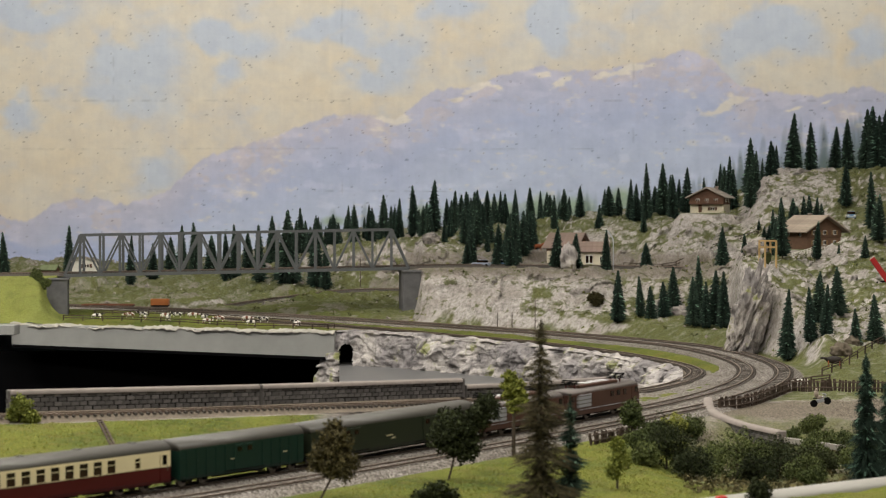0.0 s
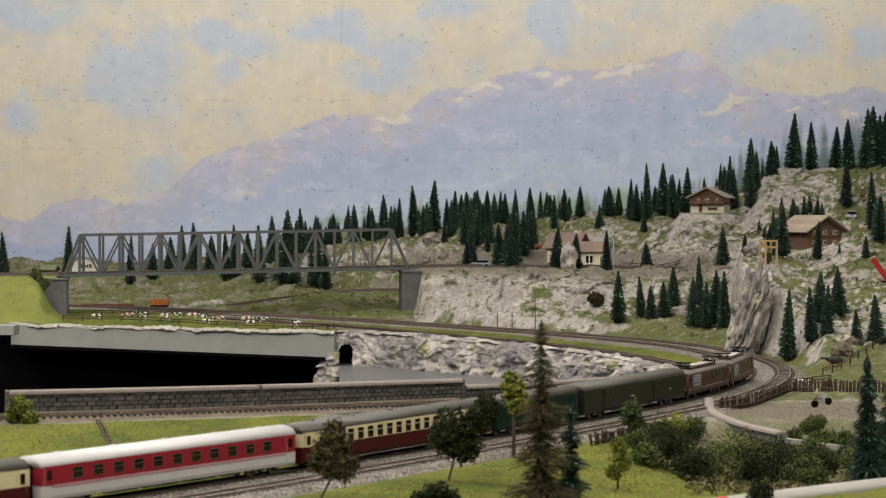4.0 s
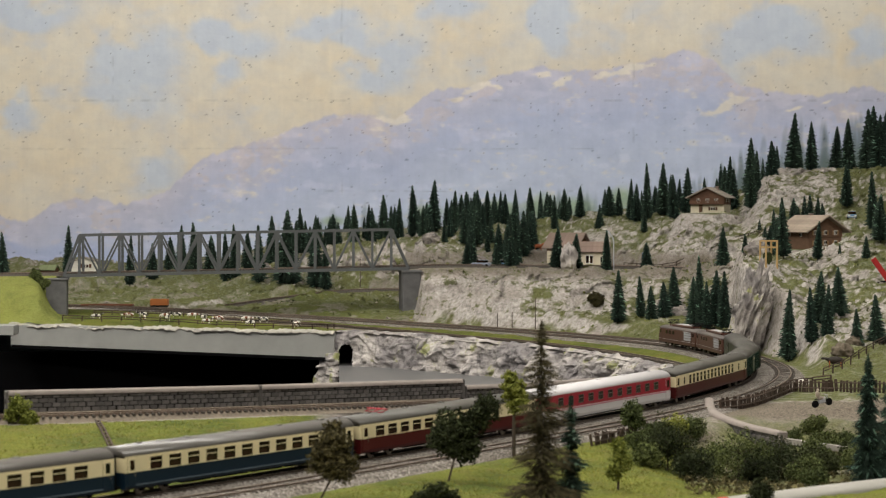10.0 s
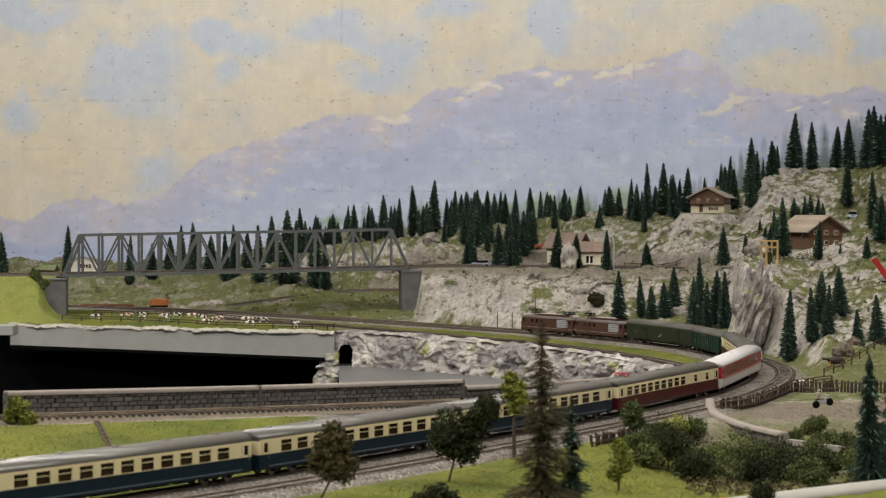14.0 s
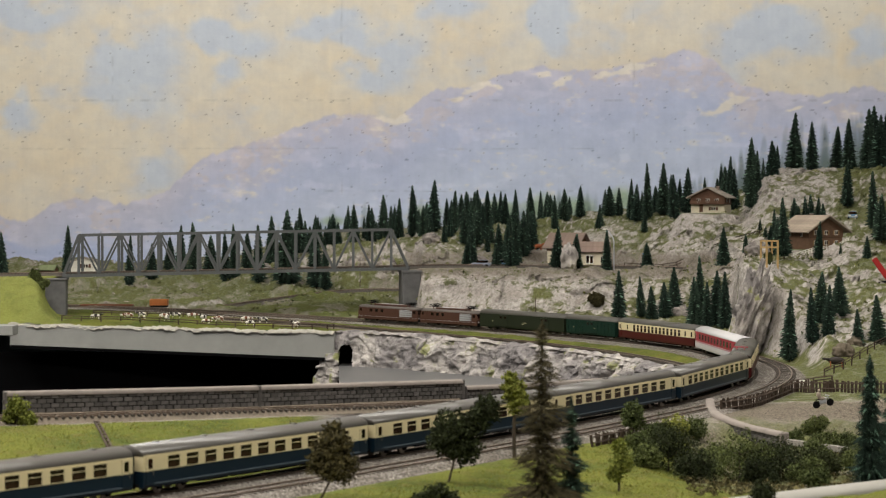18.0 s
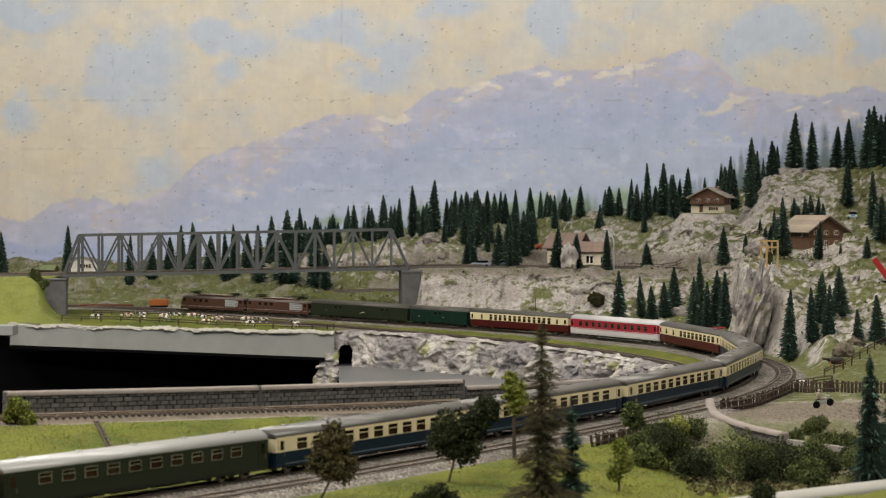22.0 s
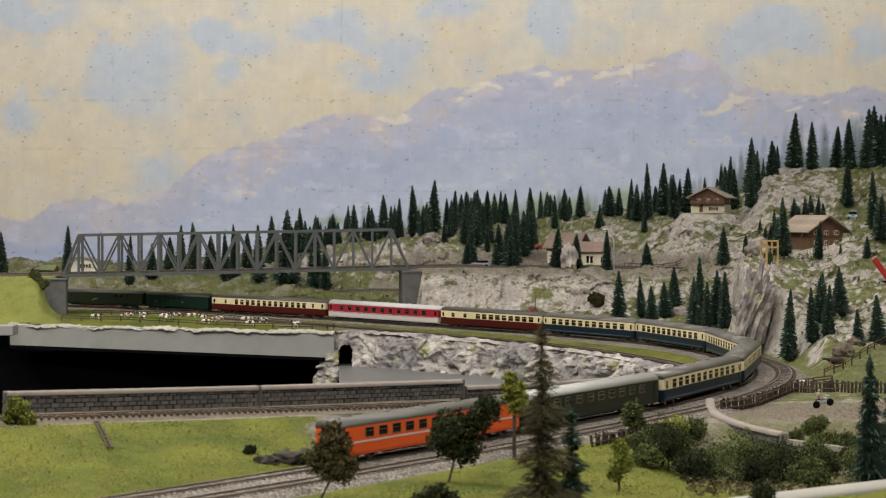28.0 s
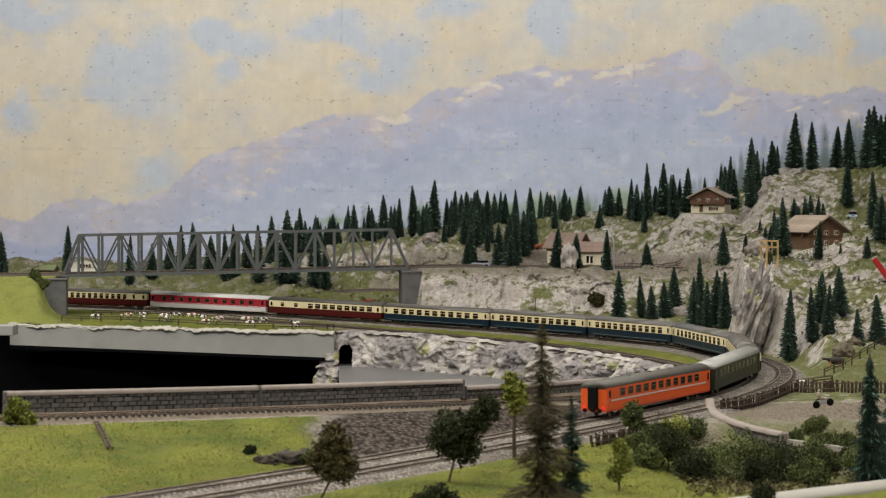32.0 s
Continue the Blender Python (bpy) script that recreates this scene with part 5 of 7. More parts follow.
broadleaf("leafy_tree", "small airy green tree by the fence", "tree", 0.207, 2.07, LEAF_MID, [(0, 0, 0.030, 0.014), (0.005, 0, 0.018, 0.011), (-0.006, 0, 0.020, 0.010)], 1500, 0.0015, 34, 0.015)
broadleaf("leafy_bush", "pale green bush on the turf bank", "bush", -0.430, 1.925, LEAF_LIGHT, [(0, 0, 0.018, 0.013), (0.010, 0, 0.006, 0.011), (-0.008, 0, 0.008, 0.009)], 1700, 0.0016, 35, 0.01)
broadleaf("leafy_tree", "yellow-green sapling on the meadow", "tree", 0.158, 1.71, LEAF_LIGHT, [(0, 0, 0.040, 0.009), (0.003, 0, 0.026, 0.012), (-0.004, 0, 0.016, 0.009)], 1400, 0.0015, 36, 0.02)
broadleaf("leafy_bush", "dark low bush on the meadow", "bush", -0.006, 1.64, LEAF_DARK, [(0, 0, 0.006, 0.016), (0.014, 0, 0.004, 0.010), (-0.014, 0, 0.003, 0.010)], 1900, 0.0016, 37, 0.004)
BUSHES = ((0.225, 1.90, 0.034, LEAF_DARK), (0.252, 1.87, 0.024, LEAF_DARK), (0.300, 1.93, 0.036, LEAF_MID), (0.318, 1.90, 0.022, LEAF_DARK), (0.345, 1.95, 0.026, LEAF_DARK), (0.276, 1.98, 0.022, LEAF_MID), (0.262, 2.13, 0.016, LEAF_LIGHT), (0.285, 2.15, 0.017, LEAF_MID),
          (0.235, 2.08, 0.015, LEAF_MID), (0.432, 2.13, 0.017, LEAF_MID), (0.455, 2.15, 0.013, LEAF_MID), (0.272, 1.62, 0.013, LEAF_DARK), (0.37, 1.92, 0.018, LEAF_MID), (0.40, 1.97, 0.016, LEAF_DARK), (0.21, 1.97, 0.018, LEAF_MID), (0.24, 1.99, 0.014, LEAF_LIGHT), (0.205, 1.88, 0.016, LEAF_MID),
          (0.36, 1.83, 0.014, LEAF_MID), (0.30, 2.05, 0.014, LEAF_MID), (-0.885, 4.14, 0.016, LEAF_MID), (-0.868, 4.12, 0.014, LEAF_MID), (0.317, 3.93, 0.017, LEAF_AUTUMN), (-0.13, 1.86, 0.010, LEAF_MID), (-0.19, 1.87, 0.006, LEAF_DARK), (0.36, 2.04, 0.022, LEAF_DARK), (0.405, 2.07, 0.019, LEAF_MID), (0.33, 2.02, 0.022, LEAF_DARK), (0.45, 2.02, 0.024, LEAF_DARK), (0.43, 1.94, 0.024, LEAF_MID), (0.385, 2.0, 0.020, LEAF_DARK), (0.475, 2.09, 0.020, LEAF_DARK), (0.40, 2.16, 0.012, LEAF_MID), (0.43, 2.20, 0.014, LEAF_MID), (0.47, 1.95, 0.026, LEAF_DARK))
for i, (x, y, r, mat) in enumerate(BUSHES):
    q = random.Random(i)
    blobs = [(0, 0, r * 0.7, r)] + [(q.uniform(-1, 1) * r * 0.9, q.uniform(-1, 1) * r * 0.6, r * q.uniform(0.3, 1.0), r * q.uniform(0.45, 0.7)) for k in range(3)]
    word = {"dark_leaf_flock": "dark green", "green_leaf_flock": "mid green", "light_leaf_flock": "light green", "mixed_leaf_flock": "brownish"}[mat.name]
    broadleaf("leafy_bush", word + " flock bush growing on the slope", "bush", x, y, mat, blobs, int(900 + 64000 * r) * (2 if y > 3 else 1), 0.0021 if y > 3 else 0.0013, 50 + i, r * 0.4, group="bushes on the slopes")

# ---- the express train ----
def paint(name, colour, rough=0.38):
    return plain(name, colour, rough, vary=0.10, scale=60, spec=0.25)


CREAM = paint("cream_paint", (0.62, 0.54, 0.34))
BLUE = paint("ocean_blue_paint", (0.005, 0.015, 0.027))
WINE = paint("wine_red_paint", (0.058, 0.007, 0.007))
RED = paint("signal_red_paint", (0.28, 0.018, 0.032))
WHITE = paint("white_paint", (0.52, 0.50, 0.50))
GREEN = paint("bottle_green_paint", (0.017, 0.022, 0.013))
BLACKGREEN = paint("dark_green_paint", (0.007, 0.024, 0.017))
ORANGE = paint("orange_paint", (0.66, 0.10, 0.022))
BROWN = paint("loco_brown_paint", (0.070, 0.034, 0.024))
ROOF_GREY = plain("roof_grey", (0.085, 0.079, 0.073), 0.30, vary=0.15, scale=40, spec=0.45)
ROOF_LOCO = plain("loco_roof", (0.115, 0.098, 0.090), 0.5, vary=0.2, scale=60)
ROOF_DARK = plain("roof_dark", (0.058, 0.054, 0.046), 0.45, vary=0.15, scale=40, spec=0.4)
ROOF_WHITE = plain("roof_silver", (0.46, 0.445, 0.455), 0.5, vary=0.08, scale=40, spec=0.5)
ROOF_SILVER = plain("roof_silver_grey", (0.27, 0.268, 0.26), 0.30, vary=0.08, scale=40, spec=0.5)
UNDER = plain("underframe_black", (0.005, 0.005, 0.005), 0.8, vary=0.4, scale=80, spec=0.1)
GRILLE = plain("grille_grey", (0.42, 0.43, 0.46), 0.5, 0.3, vary=0.08, scale=90)
WHEEL = plain("wheel_steel", (0.20, 0.18, 0.16), 0.4, 0.7, vary=0.2, scale=90)
LAMP_RED = plain("lamp_red", (0.5, 0.01, 0.02), 0.3)
glow = LAMP_RED.node_tree.nodes["Principled BSDF"]
glow.inputs["Emission Color"].default_value, glow.inputs["Emission Strength"].default_value = (1.0, 0.03, 0.06, 1), 0.6


def glass_material():
    m, nt, b = shader("carriage_glass", 0.12, 0, 0.3)
    nt.links.new(ramp(nt, grain(nt, coords(nt), 40), (0.35, (0.003, 0.003, 0.003)), (0.7, (0.034, 0.015, 0.010))), b.inputs["Base Color"])
    return m


GLASS = glass_material()
W2 = 0.0164


def shell(bm, length, profile, cap=True):
    """A profile (y, z) drawn along the carriage, with closed ends."""
    rings = []
    for x in (-length / 2, length / 2):
        rings.append([bm.verts.new((x, y, z)) for y, z in profile])
    n = len(profile)
    for i in range(n):
        bm.faces.new((rings[0][i], rings[0][(i + 1) % n], rings[1][(i + 1) % n], rings[1][i]))
    if cap:
        bm.faces.new(rings[0][::-1])
        bm.faces.new(rings[1])
    bmesh.ops.recalc_face_normals(bm, faces=bm.faces)


def roof_profile(eave, crown, w=W2):
    pts = [(w * math.cos(a), eave + (crown - eave) * math.sin(a) ** 0.85) for a in np.linspace(0, math.pi, 15)]
    return pts + [(-w * 0.97, eave - 0.0006), (w * 0.97, eave - 0.0006)]


def bogie(parent, x, base=0.0287):
    bm = bmesh.new()
    for y in (-0.0112, 0.0112):
        box(bm, 0, y, 0.0068, base + 0.011, 0.0016, 0.0024, 0.0003)
        for k in (-1, 1):
            box(bm, k * base / 2, y * 1.06, 0.0058, 0.0045, 0.0026, 0.0040, 0.0004)
        box(bm, 0, y * 1.1, 0.0085, 0.007, 0.0026, 0.0042, 0.0004)
    box(bm, 0, 0, 0.0085, 0.006, 0.022, 0.003)
    b = part("bogie", bm, UNDER, parent)
    b.matrix_basis = pose(x, 0, 0)
    for k in (-1, 1):
        bm = bmesh.new()
        for y in (-0.0080, 0.0080):
            rod(bm, (0, y - 0.0013, 0.0055), (0, y + 0.0013, 0.0055), 0.0055, n=14)
        rod(bm, (0, -0.008, 0.0055), (0, 0.008, 0.0055), 0.001, n=6)
        w = part("wheelset", bm, WHEEL, b)
        w.matrix_basis = pose(k * base / 2, 0, 0)
    return b


def ends(car, length, bellows=True):
    for k in (-1, 1):
        if bellows:
            bm = bmesh.new()
            box(bm, k * (length / 2 + 0.0022), 0, 0.0265, 0.0045, 0.0125, 0.0265, 0.0012)
            part("gangway", bm, UNDER, car, "black rubber gangway")
        for y in (-0.0095, 0.0095):
            bm = bmesh.new()
            rod(bm, (k * length / 2, y, 0.0122), (k * (length / 2 + 0.0040), y, 0.0122), 0.0011)
            rod(bm, (k * (length / 2 + 0.0040), y, 0.0122), (k * (length / 2 + 0.0048), y, 0.0122), 0.0026)
            part("buffer", bm, UNDER, car)
        bm = bmesh.new()
        box(bm, k * (length / 2 + 0.0020), 0, 0.0095, 0.008, 0.004, 0.003, 0.0005)
        part("coupling", bm, UNDER, car)


def windows(car, places, width, height, z, frame_material, w=W2, split=True):
    """Window openings on both sides: a frame standing proud, a dark pane set in it."""
    bm = bmesh.new()
    for a, b, c, d in ((-1, 0, 0.0005, height), (1, 0, 0.0005, height), (0, -1, width, 0.0005), (0, 1, width, 0.0005)):
        box(bm, a * width / 2, 0, b * height / 2, c, 0.0007, d)
    if split:
        box(bm, 0, 0, height * 0.12, width, 0.0007, 0.0006)
    first = None
    pane0 = None
    for x in places:
        for side in (-1, 1):
            if first is None:
                first = part("window", bm, frame_material, car)
                win = first
                bm2 = bmesh.new()
                box(bm2, 0, 0, 0, width - 0.0004, 0.0003, height - 0.0004)
                pane0 = part("pane", bm2, GLASS, win)
            else:
                win = again("window", first, car)
                again("pane", pane0, win)
            win.matrix_basis = pose(x, side * (w + 0.0001), z)


def doors(car, places, z0, z1, material, w=W2, width=0.0095):
    first = None
    for x in places:
        for side in (-1, 1):
            if first is None:
                bm = bmesh.new()
                box(bm, 0, 0, (z0 + z1) / 2, width, 0.0006, z1 - z0, 0.0002)
                first = d = part("door", bm, material, car)
                bm = bmesh.new()
                box(bm, 0, 0, z1 - 0.0068, width * 0.55, 0.0008, 0.0085, 0.0002)
                pane0 = part("door_window", bm, GLASS, d)
                bm = bmesh.new()
                box(bm, width * 0.36, 0, z1 - 0.014, 0.0005, 0.0016, 0.005)
                bar0 = part("door_handle", bm, WHEEL, d)
            else:
                d = again("door", first, car)
                again("door_window", pane0, d)
                again("door_handle", bar0, d)
            d.matrix_basis = pose(x, side * (w + 0.0002), 0)


def sill_strip(car, length, z, h, material, label="", w=W2):
    for side in (-1, 1):
        bm = bmesh.new()
        box(bm, 0, side * (w + 0.00015), z, length - 0.002, 0.0003, h)
        part("stripe", bm, material, car, label)


def pantograph(car, x, raised=0.0, material=None):
    """Two base rails that carry hinged arms and a double collector bar."""
    mat = material or UNDER
    z = 0.0445
    bm = bmesh.new()
    for y in (-0.006, 0.006):
        rod(bm, (x - 0.012, y, z), (x + 0.012, y, z), 0.0006, n=5)
    box(bm, x, 0, z - 0.0004, 0.004, 0.013, 0.0012)
    frame_part = part("pantograph", bm, mat, car, "folded pantograph on the roof")

    def bar(name, p, q, r):
        bm = bmesh.new()
        rod(bm, p, q, r, n=5)
        part(name, bm, mat, frame_part)
    for y in (-0.006, 0.006):
        for k in (-1, 1):
            knee = (x + k * 0.012, y * 0.8, z + 0.003 + raised * 0.5)
            bar("lower_arm", (x - k * 0.010, y, z), knee, 0.0005)
            bar("upper_arm", knee, (x, y, z + 0.004 + raised), 0.0005)
    for dx in (-0.0015, 0.0015):
        bar("collector_bar", (x + dx, -0.0105, z + 0.0042 + raised), (x + dx, 0.0105, z + 0.0042 + raised), 0.0006)


def coach(name, label, length, upper, lower, roof, window_xs, win_w=0.0115, win_h=0.0088, win_z=0.0305, frame_material=None, belt=0.0245, skirt=None):
    car = thing(name, Matrix(), label, "railway carriage", "vehicles of the express")
    body = length - 0.011
    bm = bmesh.new()
    shell(bm, body, [(-W2 * 0.95, 0.0105), (W2 * 0.95, 0.0105), (W2, 0.0135), (W2, belt), (-W2, belt), (-W2, 0.0135)])
    part("lower_body", bm, lower, car)
    bm = bmesh.new()
    shell(bm, body, [(-W2, belt), (W2, belt), (W2, 0.0382), (-W2, 0.0382)])
    part("upper_body", bm, upper, car)
    bm = bmesh.new()
    shell(bm, body + 0.0006, roof_profile(0.0378, 0.0462))
    part("roof", bm, roof, car, flat=False)
    for k in range(5):
        if k == 0:
            bm = bmesh.new()
            box(bm, 0, 0, 0.0464, 0.006, 0.005, 0.0012, 0.0004)
            vent = part("roof_vent", bm, roof, car)
            vent.matrix_basis = pose(-body * 0.4, 0, 0)
        else:
            again("roof_vent", vent, car, pose(body * (-0.4 + 0.2 * k), 0, 0))
    windows(car, window_xs, win_w, win_h, win_z, frame_material or WHEEL)
    doors(car, (-body / 2 + 0.0075, body / 2 - 0.0075), 0.0125, 0.0375, upper if upper is lower else lower)
    for side in (-1, 1):
        for k in (-1, 1):
            bm = bmesh.new()
            box(bm, k * (body / 2 - 0.0075), side * (W2 + 0.0004), (belt + 0.0375) / 2, 0.0094, 0.0006, 0.0375 - belt)
            part("door_panel", bm, upper, car)
            bm = bmesh.new()
            box(bm, k * (body / 2 - 0.0075), side * (W2 + 0.0007), 0.0308, 0.0048, 0.0005, 0.0085)
            part("door_window", bm, GLASS, car)
    for x, sx in ((-0.058, 0.036), (-0.014, 0.042), (0.032, 0.040), (0.070, 0.024)):
        bm = bmesh.new()
        box(bm, x * length / 0.305, 0, 0.0078, sx, 0.024, 0.0062, 0.0008)
        part("underfloor_box", bm, UNDER, car)
    for k in (-1, 1):
        bogie(car, k * length * 0.36)
    ends(car, body)
    return car


def evenly(a, b, n):
    return [a + (b - a) * i / (n - 1) for i in range(n)]


def baggage_van(label, length, colour, roof, door_xs):
    car = thing("baggage_van", Matrix(), label, "baggage van", "vehicles of the express")
    body = length - 0.011
    bm = bmesh.new()
    shell(bm, body, [(-W2 * 0.95, 0.0105), (W2 * 0.95, 0.0105), (W2, 0.0135), (W2, 0.0372), (-W2, 0.0372), (-W2, 0.0135)])
    part("body", bm, colour, car)
    bm = bmesh.new()
    shell(bm, body + 0.0006, roof_profile(0.0368, 0.0455))
    part("roof", bm, roof, car, flat=False)
    for x in door_xs:
        for side in (-1, 1):
            bm = bmesh.new()
            box(bm, x, side * (W2 + 0.0004), 0.0240, 0.026, 0.0010, 0.0235, 0.0003)
            d = part("sliding_door", bm, colour, car)
            bm = bmesh.new()
            box(bm, x, side * (W2 + 0.0011), 0.0130, 0.050, 0.0008, 0.0008)
            part("door_rail", bm, UNDER, d)
            for dx in (-0.0065, 0.0065):
                bm = bmesh.new()
                box(bm, x + dx, side * (W2 + 0.001), 0.0315, 0.0060, 0.0004, 0.0042)
                part("door_window", bm, GLASS, d)
    for side in (-1, 1):
        for i, (x, w) in enumerate(((-0.012, 0.010), (-0.006, 0.006), (body * 0.34, 0.005))):
            bm = bmesh.new()
            box(bm, x, side * (W2 + 0.0002), 0.0232 - 0.003 * (i % 2), w, 0.0003, 0.0009)
            part("lettering_bar", bm, CREAM, car, "small cream lettering, unreadable")
    bm = bmesh.new()
    box(bm, 0, 0, 0.0078, length * 0.4, 0.022, 0.006, 0.0008)
    part("underfloor_box", bm, UNDER, car)
    for k in (-1, 1):
        bogie(car, k * length * 0.34, 0.026)
    ends(car, body)
    return car


def locomotive(label, length=0.1714):
    car = thing("electric_locomotive", Matrix(), label, "locomotive", "vehicles of the express")
    body = length - 0.009
    w = 0.0166
    # main body with raked cab fronts
    bm = bmesh.new()
    prof = [(-body / 2, 0.0105), (-body / 2, 0.0235), (-body / 2 + 0.0035, 0.0355), (body / 2 - 0.0035, 0.0355), (body / 2, 0.0235), (body / 2, 0.0105)]
    rings = [[bm.verts.new((x, y, z)) for x, z in prof] for y in (-w, w)]
    for i in range(6):
        bm.faces.new((rings[0][i], rings[0][(i + 1) % 6], rings[1][(i + 1) % 6], rings[1][i]))
    bm.faces.new(rings[0])
    bm.faces.new(rings[1][::-1])
    bmesh.ops.recalc_face_normals(bm, faces=bm.faces)
    bmesh.ops.bevel(bm, geom=[e for e in bm.edges], offset=0.0008, segments=2, affect="EDGES")
    part("body", bm, BROWN, car)
    bm = bmesh.new()
    shell(bm, body - 0.006, roof_profile(0.0350, 0.0400, w * 0.97))
    part("roof", bm, ROOF_LOCO, car, flat=False)
    bm = bmesh.new()
    box(bm, 0, 0, 0.0412, body * 0.55, 0.016, 0.004, 0.001)
    part("roof_hatch", bm, BROWN, car)
    for x in (-0.02, 0.0, 0.02):
        bm = bmesh.new()
        box(bm, x, 0, 0.0437, 0.012, 0.013, 0.0010, 0.0003)
        part("roof_cover", bm, ROOF_WHITE, car, "pale roof panel")
    for side in (-1, 1):
        bm = bmesh.new()
        box(bm, -0.050, side * (w + 0.0003), 0.0265, 0.034, 0.0008, 0.0145, 0.0003)
        g = part("grille", bm, GRILLE, car, "light grey ventilation grille")
        for k in range(6):
            bm = bmesh.new()
            box(bm, -0.050, side * (w + 0.0008), 0.0210 + k * 0.0022, 0.032, 0.0004, 0.0009)
            part("slat", bm, WHEEL if k % 2 else GRILLE, g)
        for x in (0.015, 0.030, 0.045):
            bm = bmesh.new()
            box(bm, x, side * (w + 0.0003), 0.0295, 0.0075, 0.0006, 0.0060, 0.0002)
            part("window", bm, GLASS, car)
        for k in (-1, 1):
            bm = bmesh.new()
            box(bm, k * (body / 2 - 0.0085), side * (w + 0.0003), 0.0300, 0.0062, 0.0006, 0.0062, 0.0002)
            part("cab_side_window", bm, GLASS, car)
            bm = bmesh.new()
            box(bm, k * (body / 2 - 0.0165), side * (w + 0.0004), 0.0235, 0.0065, 0.0006, 0.0215, 0.0002)
            part("cab_door", bm, BROWN, car)
        bm = bmesh.new()
        box(bm, 0, side * (w + 0.0003), 0.0168, body - 0.004, 0.0005, 0.0005)
        part("stripe", bm, GRILLE, car)
    for k in (-1, 1):
        for y in (-0.0075, 0.0075):
            bm = bmesh.new()
            box(bm, 0, 0, 0, 0.0006, 0.0115, 0.0080, 0.0002)
            f = part("cab_front_window", bm, GLASS, car)
            f.matrix_basis = pose(k * (body / 2 - 0.0014), y, 0.0297, 0, -k * 16, 0)
        for y in (-0.0115, 0.0115):
            bm = bmesh.new()
            rod(bm, (k * body / 2, y, 0.0175), (k * (body / 2 + 0.0008), y, 0.0175), 0.0017, n=10)
            part("headlamp", bm, ROOF_WHITE, car)
        bm = bmesh.new()
        box(bm, k * body * 0.5, 0, 0.0085, 0.002, 0.030, 0.005, 0.0004)
        part("snowplough", bm, UNDER, car)
    for k in (-1, 1):
        bogie(car, k * length * 0.27, 0.030)
    bm = bmesh.new()
    box(bm, 0, 0, 0.0085, 0.034, 0.026, 0.007, 0.001)
    part("transformer_box", bm, UNDER, car)
    ends(car, body, bellows=False)
    for x, up in ((-0.052, 0.0), (0.052, 0.001)):
        pantograph(car, x, up, UNDER)
        for y in (-0.006, 0.006):
            bm = bmesh.new()
            rod(bm, (x, y, 0.039), (x, y, 0.0447), 0.0009, n=6)
            part("insulator", bm, WINE, car)
    return car


loco_a = locomotive("leading brown electric locomotive with light grey side grille")
loco_b = copy_thing(loco_a, Matrix())
tagged(loco_b, "second brown electric locomotive coupled behind the first")
van_a = baggage_van("long bottle green baggage van with sliding doors", 0.2694, GREEN, ROOF_DARK, (-0.07, 0.055))
van_b = baggage_van("short dark green van with a dark roof", 0.1711, BLACKGREEN, ROOF_DARK, (0.0,))
for k in range(13):
    for side in (-1, 1):
        bm = bmesh.new()
        box(bm, -0.072 + 0.012 * k, side * (W2 + 0.0004), 0.0242, 0.0012, 0.0008, 0.0250, 0.0002)
        part("body_rib", bm, BLACKGREEN, van_b)
tee_a = coach("express_coach", "cream and wine red first class coach, dark roof", 0.3104, CREAM, WINE, ROOF_DARK, evenly(-0.095, 0.083, 13), 0.0092, 0.0116, frame_material=CREAM)
for x in (-0.118, 0.112):
    windows(tee_a, (x,), 0.006, 0.0088, 0.0305, CREAM)
red = coach("express_coach", "red and white sleeping coach with a silver roof", 0.3104, RED, WHITE, ROOF_WHITE, evenly(-0.112, 0.112, 11), 0.0105, belt=0.0225)
sill_strip(red, 0.292, 0.0212, 0.0014, plain("pink_stripe", (0.40, 0.16, 0.20), 0.4, vary=0.1), "dull pink stripe")
tee_b = coach("express_coach", "cream and wine red dining coach with a red pantograph", 0.3104, CREAM, WINE, ROOF_DARK, evenly(-0.120, 0.036, 9), 0.0140, 0.0104, frame_material=CREAM)
windows(tee_b, (0.075, 0.112), 0.010, 0.0088, 0.0305, CREAM)
pantograph(tee_b, -0.105, 0.001, RED)
blues = [coach("express_coach", "cream and ocean blue express coach with a grey roof", 0.3061, CREAM, BLUE, ROOF_GREY, evenly(-0.112, 0.112, 11), 0.0146, 0.0110, frame_material=CREAM)]
sill_strip(blues[0], 0.292, 0.0135, 0.0010, paint("grey_blue_stripe", (0.09, 0.12, 0.15)), "grey-blue skirt stripe")
for k in range(4):
    blues.append(copy_thing(blues[0], Matrix()))
green = coach("express_coach", "dark green coach with pale window frames and a silver roof", 0.308, GREEN, GREEN, ROOF_SILVER, evenly(-0.108, 0.108, 10), 0.0130, frame_material=paint("olive_window_frame", (0.17, 0.17, 0.12)))
orange = coach("express_coach", "orange tail coach with a pale stripe and red tail lamp", 0.3050, ORANGE, ORANGE, ROOF_DARK, evenly(-0.105, 0.105, 11), 0.0125, win_z=0.0315)
sill_strip(orange, 0.292, 0.0232, 0.0017, WHITE, "pale grey stripe")
for y in (-0.0125, 0.0125):
    bm = bmesh.new()
    rod(bm, (-0.1470, y, 0.0155), (-0.1482, y, 0.0155), 0.0016, n=10)
    part("tail_lamp", bm, LAMP_RED, orange, "glowing red tail lamp")
bm = bmesh.new()
box(bm, -0.1474, 0, 0.0265, 0.0006, 0.011, 0.0245, 0.0003)
part("end_door", bm, UNDER, orange, "dark gangway door in the end wall")

